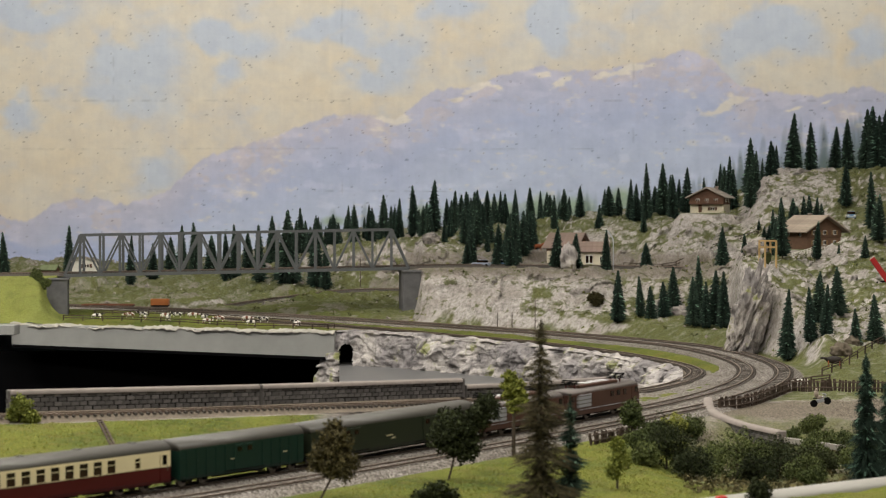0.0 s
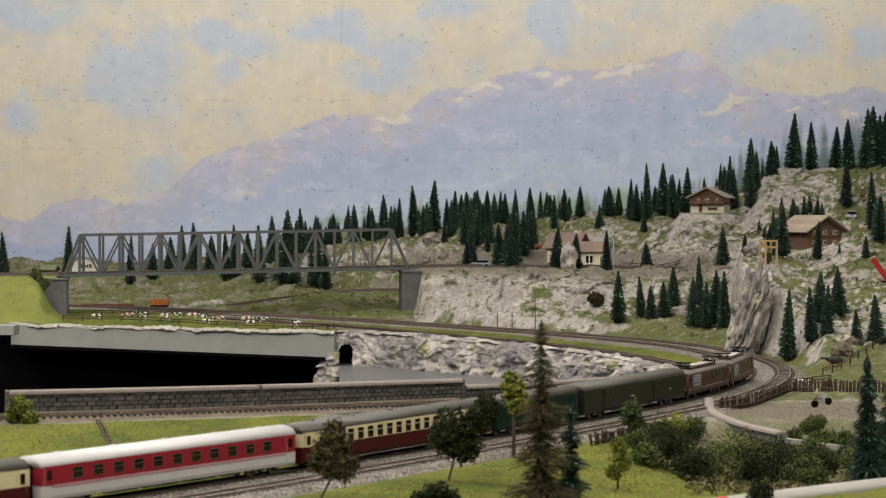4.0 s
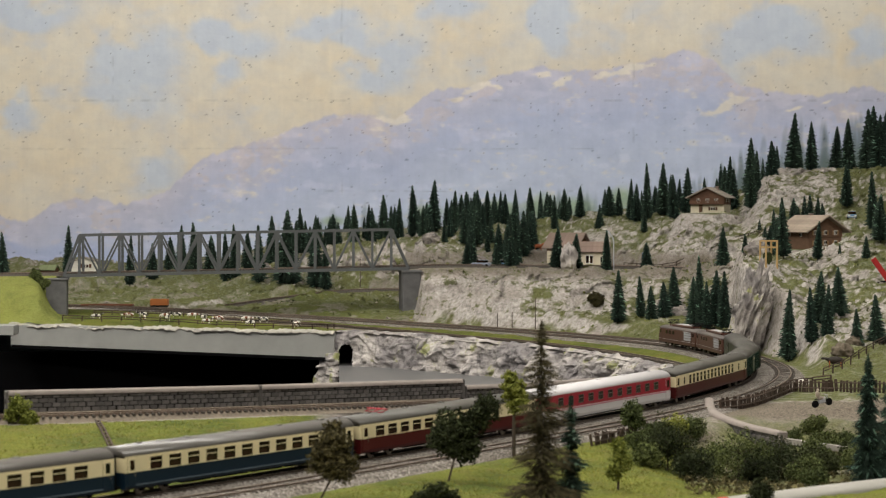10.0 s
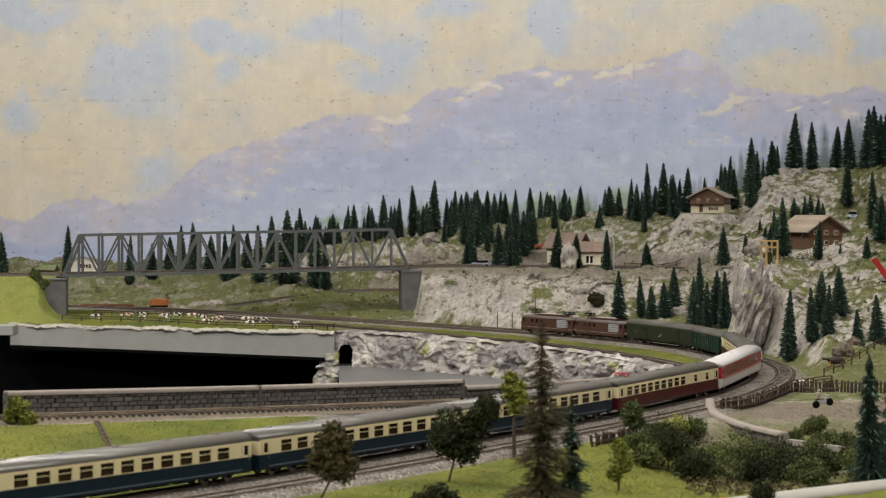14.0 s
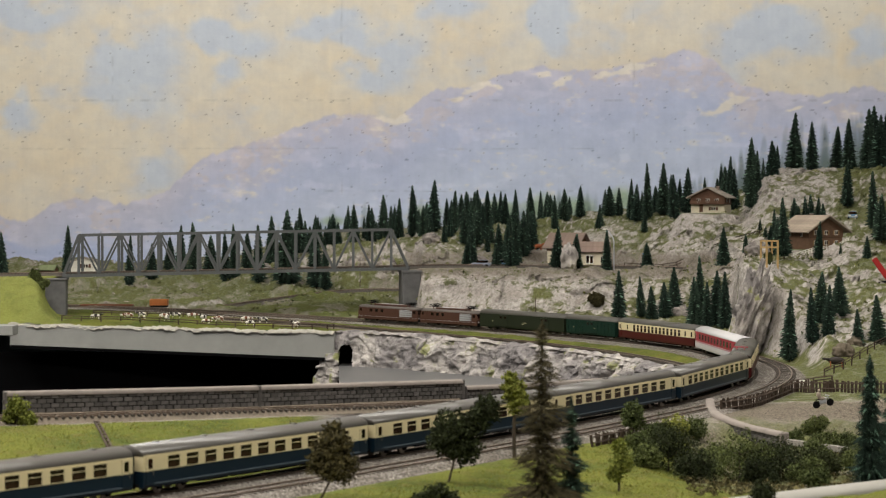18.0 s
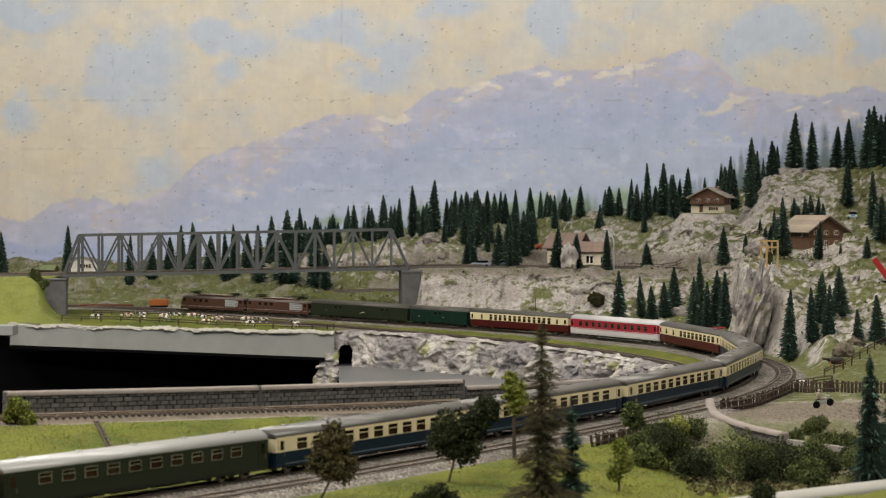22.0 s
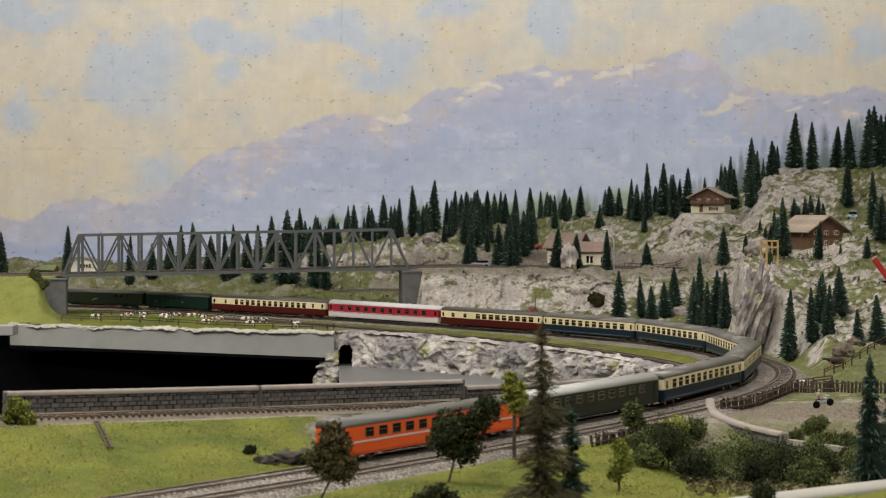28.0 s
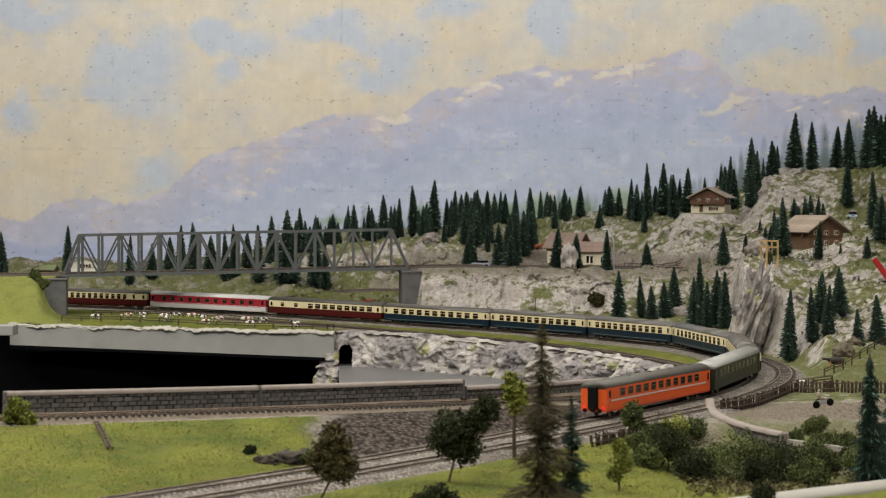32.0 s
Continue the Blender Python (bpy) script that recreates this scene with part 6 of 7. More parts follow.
TRAIN = [(loco_a, 0.1714), (loco_b, 0.1714), (van_a, 0.2694), (van_b, 0.1711), (tee_a, 0.3104), (red, 0.3104), (tee_b, 0.3104)] + [(b, 0.3061) for b in blues] + [(green, 0.308), (orange, 0.3050)]
for car, _ in TRAIN:
    for piece in car.children:
        if piece.name.split(".")[0] not in ("bogie", "underfloor_box", "transformer_box", "snowplough", "coupling"):
            piece.location.z -= 0.0035

# ---- houses ----
WOOD_DARK = plain("dark_timber", (0.10, 0.052, 0.032), 0.8, vary=0.3, scale=110, relief=0.0004)
WOOD_RED = plain("red_brown_timber", (0.125, 0.072, 0.045), 0.8, vary=0.25, scale=110, relief=0.0004)
WOOD_TAN = plain("tan_timber", (0.24, 0.15, 0.075), 0.8, vary=0.2, scale=110)
PLASTER = plain("cream_plaster", (0.60, 0.54, 0.42), 0.9, vary=0.12, scale=90)
ROOF_TILE = plain("brown_roof", (0.20, 0.145, 0.12), 0.85, vary=0.25, scale=130, relief=0.0005, piece=0.1)
ROOF_PALE = plain("pale_shingle_roof", (0.27, 0.22, 0.175), 0.85, vary=0.25, scale=130, relief=0.0005, piece=0.15)
ROOF_SLATE = plain("weathered_roof", (0.25, 0.215, 0.18), 0.85, vary=0.2, scale=130, relief=0.0005, piece=0.12)
TRIM_WHITE = plain("white_trim", (0.62, 0.60, 0.54), 0.7, vary=0.1)
TIMBER_YELLOW = plain("raw_yellow_timber", (0.40, 0.27, 0.12), 0.7, vary=0.2, scale=80)
FENCE_WOOD = plain("fence_timber", (0.055, 0.038, 0.028), 0.85, vary=0.3, scale=120, piece=0.25)
CONCRETE = plain("pale_concrete", (0.27, 0.25, 0.22), 0.9, vary=0.25, scale=60)
ROAD = plain("pale_road", (0.27, 0.26, 0.235), 0.9, vary=0.12, scale=60)


def gable_house(name, label, m, w, l, base_h, wall_h, rise, base_mat, wall_mat, roof_mat, over=0.008, windows_front=(), windows_side=(), balcony=0.0, chimney=None, door=None, category="house", slabs=7):
    """Gable towards -y, ridge along y. windows: (across, height, width, tall)."""
    h = thing(name, m, label, category, "houses of the village")
    bm = bmesh.new()
    box(bm, 0, 0, base_h / 2 - 0.0125, w, l, base_h + 0.025, 0.0006)
    part("ground_floor", bm, base_mat, h)
    bm = bmesh.new()
    prof = [(-w / 2, base_h), (w / 2, base_h), (w / 2, base_h + wall_h), (0, base_h + wall_h + rise), (-w / 2, base_h + wall_h)]
    rings = [[bm.verts.new((x * 1.02, y, z)) for x, z in prof] for y in (-l / 2 - 0.0008, l / 2 + 0.0008)]
    for i in range(5):
        bm.faces.new((rings[0][i], rings[0][(i + 1) % 5], rings[1][(i + 1) % 5], rings[1][i]))
    bm.faces.new(rings[0])
    bm.faces.new(rings[1][::-1])
    bmesh.ops.recalc_face_normals(bm, faces=bm.faces)
    upper = part("upper_floor", bm, wall_mat, h)
    # board joints on the gable
    n = 9
    for k in range(1, n):
        bm = bmesh.new()
        box(bm, 0, -l / 2 - 0.0011, base_h + wall_h * k / n, w * 1.01, 0.0006, wall_h / n * 0.78)
        part("board", bm, wall_mat, upper)
    slope = math.atan2(rise, w / 2)
    run = math.hypot(rise, w / 2) + over
    for side in (-1, 1):
        bm = bmesh.new()
        box(bm, side * run / 2, 0, 0.0012, run, l + over * 2, 0.0022, 0.0005)
        r = part("roof", bm, roof_mat, h)
        r.matrix_basis = pose(0, 0, base_h + wall_h + rise, 0, side * math.degrees(slope), 0)
        first = None
        for k in range(slabs):
            if first is None:
                bm = bmesh.new()
                box(bm, 0, 0, 0, run / slabs * 1.15, l + over * 2 - 0.001, 0.0009, 0.0002)
                first = part("roof_strip", bm, roof_mat, r)
                q = first
            else:
                q = again("roof_strip", first, r)
            q.matrix_basis = pose(side * run * (k + 0.5) / slabs, 0, 0.0028, 0, side * 3, 0)
    for group_, front in ((windows_front, True), (windows_side, False)):
        for a, z, ww, hh in group_:
            for side in ((1,) if front else (-1, 1)):
                bm = bmesh.new()
                box(bm, 0, 0, 0, ww, 0.0012, hh, 0.0002)
                f = part("window", bm, TRIM_WHITE, h)
                f.matrix_basis = pose(a, -l / 2 - 0.0018, z) if front else pose(side * (w / 2 + 0.0014), a, z, 0, 0, 90)
                for dx in (-ww / 4, ww / 4):
                    bm = bmesh.new()
                    box(bm, dx, 0, 0, ww * 0.36, 0.0018, hh * 0.78)
                    part("pane", bm, GLASS, f)
                if front:
                    for dx in (-1, 1):
                        bm = bmesh.new()
                        box(bm, dx * ww * 0.78, 0, 0, ww * 0.42, 0.0010, hh, 0.0002)
                        part("shutter", bm, WOOD_TAN if wall_mat is WOOD_RED else WOOD_DARK, f, "light tan shutter" if wall_mat is WOOD_RED else "")
    if balcony:
        bm = bmesh.new()
        box(bm, 0, -l / 2 - balcony / 2, base_h + 0.001, w * 1.02, balcony, 0.0016)
        b = part("balcony", bm, wall_mat, h)
        for z in (0.004, 0.0075):
            bm = bmesh.new()
            box(bm, 0, -l / 2 - balcony, base_h + z, w * 1.02, 0.001, 0.0022)
            part("rail", bm, wall_mat, b)
        for k in range(9):
            bm = bmesh.new()
            box(bm, -w * 0.5 + w * k / 8, -l / 2 - balcony, base_h + 0.0045, 0.0016, 0.0008, 0.008)
            part("baluster", bm, wall_mat, b)
    if chimney:
        bm = bmesh.new()
        x, y, ch = chimney
        z = base_h + wall_h + rise - abs(x) * rise / (w / 2)
        box(bm, x, y, z + ch / 2 - 0.002, 0.006, 0.006, ch + 0.004, 0.0004)
        c = part("chimney", bm, ROOF_TILE, h)
        bm = bmesh.new()
        box(bm, x, y, z + ch + 0.0005, 0.0078, 0.0078, 0.0012)
        part("chimney_cap", bm, CONCRETE, c)
    if door:
        bm = bmesh.new()
        box(bm, door, -l / 2 - 0.001, 0.0095, 0.0085, 0.0016, 0.019, 0.0003)
        d = part("door", bm, WOOD_DARK, h)
        bm = bmesh.new()
        box(bm, door + 0.003, -l / 2 - 0.0022, 0.0095, 0.0008, 0.001, 0.002)
        part("door_handle", bm, WHEEL, d)
    return h


gable_house("chalet", "alpine chalet with white ground floor and wooden balcony", pose(0.650, 4.63, 0.246, 0, 0, -20), 0.082, 0.075, 0.018, 0.019, 0.020, PLASTER, WOOD_DARK, ROOF_SLATE, 0.011,
            ((-0.022, 0.028, 0.009, 0.008), (0.0, 0.028, 0.009, 0.008), (0.022, 0.028, 0.009, 0.008), (0.014, 0.008, 0.011, 0.008)), ((-0.015, 0.028, 0.009, 0.008), (0.015, 0.028, 0.009, 0.008)), 0.010, (0.014, 0.012, 0.012), -0.016)
gable_house("log_cabin", "red-brown log cabin with a pale shingle roof", pose(0.742, 3.83, 0.170, 0, 0, 24), 0.080, 0.088, 0.024, 0.016, 0.025, WOOD_RED, WOOD_RED, ROOF_PALE, 0.015,
            ((-0.024, 0.013, 0.0075, 0.009), (0.0, 0.013, 0.0075, 0.009), (0.024, 0.013, 0.0075, 0.009), (-0.024, 0.033, 0.0075, 0.009), (0.0, 0.033, 0.0075, 0.009), (0.024, 0.033, 0.0075, 0.009)), ((-0.02, 0.03, 0.0075, 0.009), (0.02, 0.03, 0.0075, 0.009)), 0.0, (0.004, 0.01, 0.008))
gable_house("village_house", "cream plaster house with a steep brown roof", pose(0.305, 4.66, 0.121, 0, 0, 58), 0.064, 0.080, 0.030, 0.012, 0.030, PLASTER, WOOD_DARK, ROOF_TILE, 0.010, ((-0.012, 0.036, 0.008, 0.009), (0.012, 0.036, 0.008, 0.009)), ((0.0, 0.02, 0.008, 0.009),))
gable_house("station_annex", "small cream annex with a brown roof and open porch", pose(0.357, 4.52, 0.121, 0, 0, 82), 0.050, 0.062, 0.030, 0.004, 0.018, PLASTER, PLASTER, ROOF_TILE, 0.009, ((0.0, 0.016, 0.008, 0.010),), ((-0.022, 0.012, 0.009, 0.017), (0.008, 0.013, 0.018, 0.022)))
gable_house("white_hut", "small white rendered house beyond the bridge", pose(-0.925, 4.92, 0.078, 0, 0, 8), 0.065, 0.05, 0.026, 0.014, 0.010, TRIM_WHITE, TRIM_WHITE, ROOF_SLATE, 0.006, ((0.004, 0.030, 0.014, 0.010),))
gable_house("shed", "low shed with a moss green roof", pose(-0.975, 4.72, 0.088, 0, 0, 80), 0.03, 0.036, 0.012, 0.003, 0.010, WOOD_DARK, WOOD_DARK, plain("moss_roof", (0.12, 0.14, 0.07), 0.9), 0.004)


# ---- rock pieces ----
def boulder(label, x, y, z, sx, sy, sz, seed, material):
    bm = bmesh.new()
    bmesh.ops.create_icosphere(bm, subdivisions=4, radius=1.0)
    bm.verts.ensure_lookup_table()
    c = np.array([v.co[:] for v in bm.verts])
    px, py, pz = c[:, 0] + seed, c[:, 1] + 9, c[:, 2] + 9
    d = 1 + 0.3 * fbm(px * 1.4, py * 1.4, pz * 1.4, 2, seed) + 0.34 * facets(px * 1.8, py * 1.8, pz * 1.8, 400) + 0.13 * facets(px * 5, py * 5, pz * 5, 401) + 0.10 * fbm(px * 11, py * 11, pz * 11, 2, seed)
    for v, k in zip(bm.verts, d):
        v.co = Vector((v.co.x * sx, v.co.y * sy, v.co.z * sz)) * float(k)
    me = bpy.data.meshes.new("boulder")
    bm.to_mesh(me)
    bm.free()
    me.materials.append(material)
    me.polygons.foreach_set("use_smooth", [True] * len(me.polygons))
    ob = new("boulder", me)
    ob.matrix_basis = pose(x, y, z, 0, 0, seed * 40)
    return tagged(ob, label, "rock", "rocks on the hillsides")


boulder("upright pale boulder beside the village house", 0.284, 4.30, 0.140, 0.021, 0.018, 0.032, 3, rock_material("boulder_rock", (0.30, 0.27, 0.24), (0.64, 0.59, 0.54), 40))
for i, (x, y, s) in enumerate(((0.45, 3.86, 0.02), (0.47, 3.76, 0.022), (-0.32, 4.85, 0.024), (-0.46, 4.92, 0.02), (-0.14, 4.78, 0.03), (-0.22, 4.80, 0.024), (0.62, 3.72, 0.03), (0.50, 3.72, 0.018), (0.09, 4.55, 0.02), (-0.03, 4.85, 0.022))):
    boulder("rough pale grey rock half sunk in the slope", x, y, ground_at(x, y) + s * 0.15, s, s * 0.8, s * 0.75, 4 + i, ROCK_GREY)


def crag(label, x, y, z, sx, sy, sz, seed, turn=0):
    """A tall cleft rock of leaning slabs."""
    bm = bmesh.new()
    bmesh.ops.create_icosphere(bm, subdivisions=6, radius=1.0)
    me = bpy.data.meshes.new("crag")
    bm.to_mesh(me)
    bm.free()
    c = np.zeros(len(me.vertices) * 3, np.float32)
    me.vertices.foreach_get("co", c)
    c = c.reshape(-1, 3).astype(float)
    lean = c[:, 0] - 0.45 * c[:, 2]
    d = 1 + 0.34 * facets(lean * 2.6 + seed, c[:, 1] * 1.8, c[:, 2] * 1.9, 300 + seed, 0.9) + 0.20 * facets(lean * 6 + seed, c[:, 1] * 4, c[:, 2] * 4.2, 301 + seed) + 0.07 * facets(lean * 15, c[:, 1] * 12, c[:, 2] * 9, 302 + seed)
    d = d + 0.10 * fbm(c[:, 0] * 9 + 40, c[:, 1] * 9 + 40, c[:, 2] * 7 + 40, 4, seed)
    v = np.stack([c[:, 0] * sx, c[:, 1] * sy, np.sign(c[:, 2]) * np.abs(c[:, 2]) ** 0.72 * sz], -1) * d[:, None]
    v[:, 0] += 0.24 * v[:, 2]
    me.vertices.foreach_set("co", v.astype(np.float32).ravel())
    me.update()
    me.materials.append(CRAG_ROCK)
    me.polygons.foreach_set("use_smooth", [True] * len(me.polygons))
    ob = new("crag", me)
    ob.matrix_basis = pose(x, y, z, 0, 0, turn)
    return tagged(ob, label, "rock", "crags beside the bend")


CRAG_ROCK = rock_material("crag_rock", (0.16, 0.14, 0.125), (0.50, 0.46, 0.42), 90)
crag("tall cleft grey crag beside the bend of the line", 0.526, 3.27, 0.055, 0.027, 0.042, 0.080, 2, 0)
crag("narrow upright grey crag leaning on the cliff", 0.573, 3.275, 0.030, 0.011, 0.03, 0.055, 5, 0)




# ---- fences ----
def picket_fence(label, points, height, pitch=0.0047, leaning=4.0, name="picket_fence"):
    line = spline(points)
    x, y, z, h = resample(line[:, 0], line[:, 1], line[:, 2], pitch)
    f = thing(name, Matrix(), label, "fence", "fences of the layout")
    rnd = random.Random(len(points) * 7 + int(height * 10000))
    bm = bmesh.new()
    box(bm, 0, 0, 0.5, 0.0036, 0.0011, 1.0)
    first = None
    for i in range(len(x)):
        m = pose(x[i], y[i], z[i] - 0.003, rnd.gauss(0, leaning), rnd.gauss(0, leaning), math.degrees(h[i])) @ Matrix.Diagonal((rnd.uniform(0.8, 1.15), 1, height * rnd.uniform(0.85, 1.1) + 0.003, 1))
        if first is None:
            first = part("picket", bm, FENCE_WOOD, f)
            first.matrix_basis = m
        else:
            again("picket", first, f, m)
    for q in (0.28, 0.75):
        sweep("rail", (x, y, z, h), [(0.0008, height * q), (0.0008, height * q + 0.0016), (0.0020, height * q + 0.0016), (0.0020, height * q)], FENCE_WOOD, f)
    return f


def rail_fence(label, points, height, pitch, rails=(0.5, 0.95), thick=0.0016, material=None):
    line = spline(points)
    x, y, z, h = resample(line[:, 0], line[:, 1], line[:, 2], pitch)
    f = thing("rail_fence", Matrix(), label, "fence", "fences of the layout")
    first = None
    for i in range(len(x)):
        if first is None:
            bm = bmesh.new()
            rod(bm, (0, 0, -0.006), (0, 0, height), thick, thick * 0.85, 6)
            first = part("post", bm, material or FENCE_WOOD, f)
            first.matrix_basis = pose(x[i], y[i], z[i])
        else:
            again("post", first, f, pose(x[i], y[i], z[i], (i * 37) % 7 - 3, (i * 53) % 7 - 3))
    for q in rails:
        for i in range(len(x) - 1):
            bm = bmesh.new()
            rod(bm, (x[i], y[i], z[i] + height * q), (x[i + 1], y[i + 1], z[i + 1] + height * q - 0.0008 * (i % 2)), thick * 0.6, thick * 0.6, 5)
            part("rail", bm, material or FENCE_WOOD, f)
    return f


def on_ground(pts, lift=0.0):
    xs, ys = np.array([p[0] for p in pts], float), np.array([p[1] for p in pts], float)
    return [(a, b, float(c) + lift) for a, b, c in zip(xs, ys, ground_height(xs, ys)[0])]


picket_fence("weathered dark picket fence round the bend of the line", on_ground([(0.340, 2.33), (0.373, 2.365), (0.405, 2.42), (0.450, 2.525), (0.478, 2.585), (0.505, 2.56), (0.55, 2.545), (0.64, 2.53)]), 0.016)
picket_fence("short leaning picket fence below the ballast", on_ground([(0.158, 2.005), (0.19, 2.05), (0.215, 2.085)]), 0.013, leaning=7)
rail_fence("low rail fence along the front of the cow meadow", on_ground([(-0.80, 4.005), (-0.62, 3.985), (-0.45, 3.945), (-0.30, 3.90), (-0.245, 3.905), (-0.22, 3.99)]), 0.011, 0.042)
rail_fence("low rail fence between cow meadow and line", on_ground([(-0.78, 4.26), (-0.55, 4.21), (-0.40, 4.14), (-0.28, 4.06)]), 0.010, 0.042)
rail_fence("rustic rail fence along the path to the chalet", on_ground([(0.42, 4.42), (0.52, 4.35), (0.62, 4.33), (0.68, 4.33), (0.75, 4.22)]), 0.014, 0.034)
rail_fence("low pale fence along the foot of the log cabin", on_ground([(0.688, 3.745), (0.73, 3.748), (0.77, 3.755), (0.80, 3.765)], 0.001), 0.007, 0.006, material=TRIM_WHITE, thick=0.0011)
rail_fence("old timber rails down the slope behind the paddock", on_ground([(0.56, 2.80), (0.60, 2.85), (0.65, 2.92), (0.70, 3.0)], 0.004), 0.009, 0.03, thick=0.0013)
rail_fence("thin paddock rail beside the horse", on_ground([(0.485, 2.66), (0.52, 2.70), (0.57, 2.72)]), 0.009, 0.03)

# ---- animals, vehicles and other small things ----


def patchy(name, dark):
    m, nt, b = shader(name, 0.8, 0, 0.2)
    nt.links.new(ramp(nt, grain(nt, coords(nt), 130, 1), (0.41, dark), (0.45, (0.68, 0.64, 0.60))), b.inputs["Base Color"])
    return m


HIDES = (patchy("brown_white_hide", (0.16, 0.06, 0.03)), patchy("black_white_hide", (0.02, 0.018, 0.016)))


def four_legged(name, label, category, m, size, hide, group="", neck_up=0.3, dark_legs=None):
    """A standing animal: body with rounded ends, neck, head, four legs, tail."""
    t = thing(name, m, label, category, group)
    bm = bmesh.new()
    made = bmesh.ops.create_icosphere(bm, subdivisions=2, radius=1)["verts"]
    bmesh.ops.scale(bm, vec=(size * 0.5, size * 0.17, size * (0.24 if name == "horse" else 0.19)), verts=made)
    bmesh.ops.translate(bm, vec=(0, 0, size * 0.42), verts=made)
    part("body", bm, hide, t, flat=False)
    bm = bmesh.new()
    a, b = Vector((size * 0.40, 0, size * 0.46)), Vector((size * 0.60, 0, size * (0.46 + neck_up)))
    rod(bm, a, b, size * 0.11, size * 0.07, 8)
    made = bmesh.ops.create_icosphere(bm, subdivisions=2, radius=1)["verts"]
    bmesh.ops.scale(bm, vec=(size * 0.14, size * 0.07, size * 0.075), verts=made)
    bmesh.ops.translate(bm, vec=(size * 0.68, 0, size * (0.45 + neck_up)), verts=made)
    part("head", bm, hide, t, flat=False)
    for x in (-0.34, 0.32):
        for y in (-0.09, 0.09):
            bm = bmesh.new()
            rod(bm, (x * size, y * size, size * 0.38), (x * size, y * size, 0), size * 0.05, size * 0.03, 6)
            part("leg", bm, dark_legs or hide, t)
    bm = bmesh.new()
    rod(bm, (-size * 0.47, 0, size * 0.5), (-size * 0.53, 0, size * 0.2), size * 0.018, size * 0.03, 5)
    part("tail", bm, hide, t)
    return t


herd = [four_legged("cow", "brown and white model cow grazing on the meadow", "cow", Matrix(), 0.021, HIDES[0], "cows on the meadow", -0.05), four_legged("cow", "black and white model cow grazing on the meadow", "cow", Matrix(), 0.021, HIDES[1], "cows on the meadow", 0.12)]
COWS = ((-0.735, 4.035, 20, 1), (-0.675, 4.09, 200, 0), (-0.655, 4.15, 160, 1), (-0.635, 4.05, 100, 0), (-0.60, 4.10, 30, 0), (-0.585, 4.04, 75, 1), (-0.575, 4.11, 190, 1), (-0.54, 4.10, 10, 0), (-0.495, 3.98, 40, 0), (-0.478, 4.07, 170, 0), (-0.42, 4.06, 20, 0), (-0.40, 3.96, 0, 1), (-0.382, 4.05, 200, 1), (-0.305, 3.95, 80, 0), (-0.31, 4.02, 150, 1), (-0.52, 4.14, 60, 1))
first = [True, True]
for x, y, turn, k in COWS:
    m = pose(x, y, ground_at(x, y), 0, 0, turn)
    if first[k]:
        herd[k].matrix_basis, first[k] = m, False
    else:
        copy_thing(herd[k], m)
four_legged("deer", "small orange-brown model deer above the village", "deer", pose(0.238, 4.78, ground_at(0.238, 4.78), 0, 0, 30), 0.026, plain("deer_hide", (0.26, 0.075, 0.028), 0.8), "", 0.2)
for i, (x, y, r) in enumerate(((0.615, 2.93, 0.016), (0.650, 3.0, 0.014))):
    boulder("round brown mossy rock above the paddock", x, y, ground_at(x, y) + r * 0.4, r, r * 0.9, r * 0.8, 21 + i, plain("brown_rock", (0.12, 0.098, 0.072), 0.95, vary=0.35, scale=120, relief=0.001))
for i, (x, y, r) in enumerate(((-0.170, 1.84, 0.008), (-0.152, 1.855, 0.010), (-0.136, 1.872, 0.009), (-0.120, 1.885, 0.008))):
    boulder("dark mossy stone at the end of the turf bank", x, y, ground_at(x, y) + r * 0.2, r * 1.4, r, r * 0.8, 31 + i, plain("dark_mossy_stone", (0.05, 0.042, 0.034), 0.95, vary=0.5, scale=160, relief=0.001))
HORSE = plain("black_bay_hide", (0.022, 0.016, 0.013), 0.6, vary=0.3)
four_legged("horse", "dark bay model horse standing in the paddock", "horse", pose(0.592, 2.87, ground_at(0.592, 2.87), 0, 0, 165), 0.026, HORSE, "", 0.06, plain("bay_legs", (0.30, 0.10, 0.04), 0.7))
simple("water_trough", TRIM_WHITE, "white trough lying beside the horse", "trough", lambda bm: box(bm, 0, 0, 0.004, 0.016, 0.007, 0.008, 0.001), m=pose(0.508, 2.68, ground_at(0.508, 2.68), 0, 0, 20))


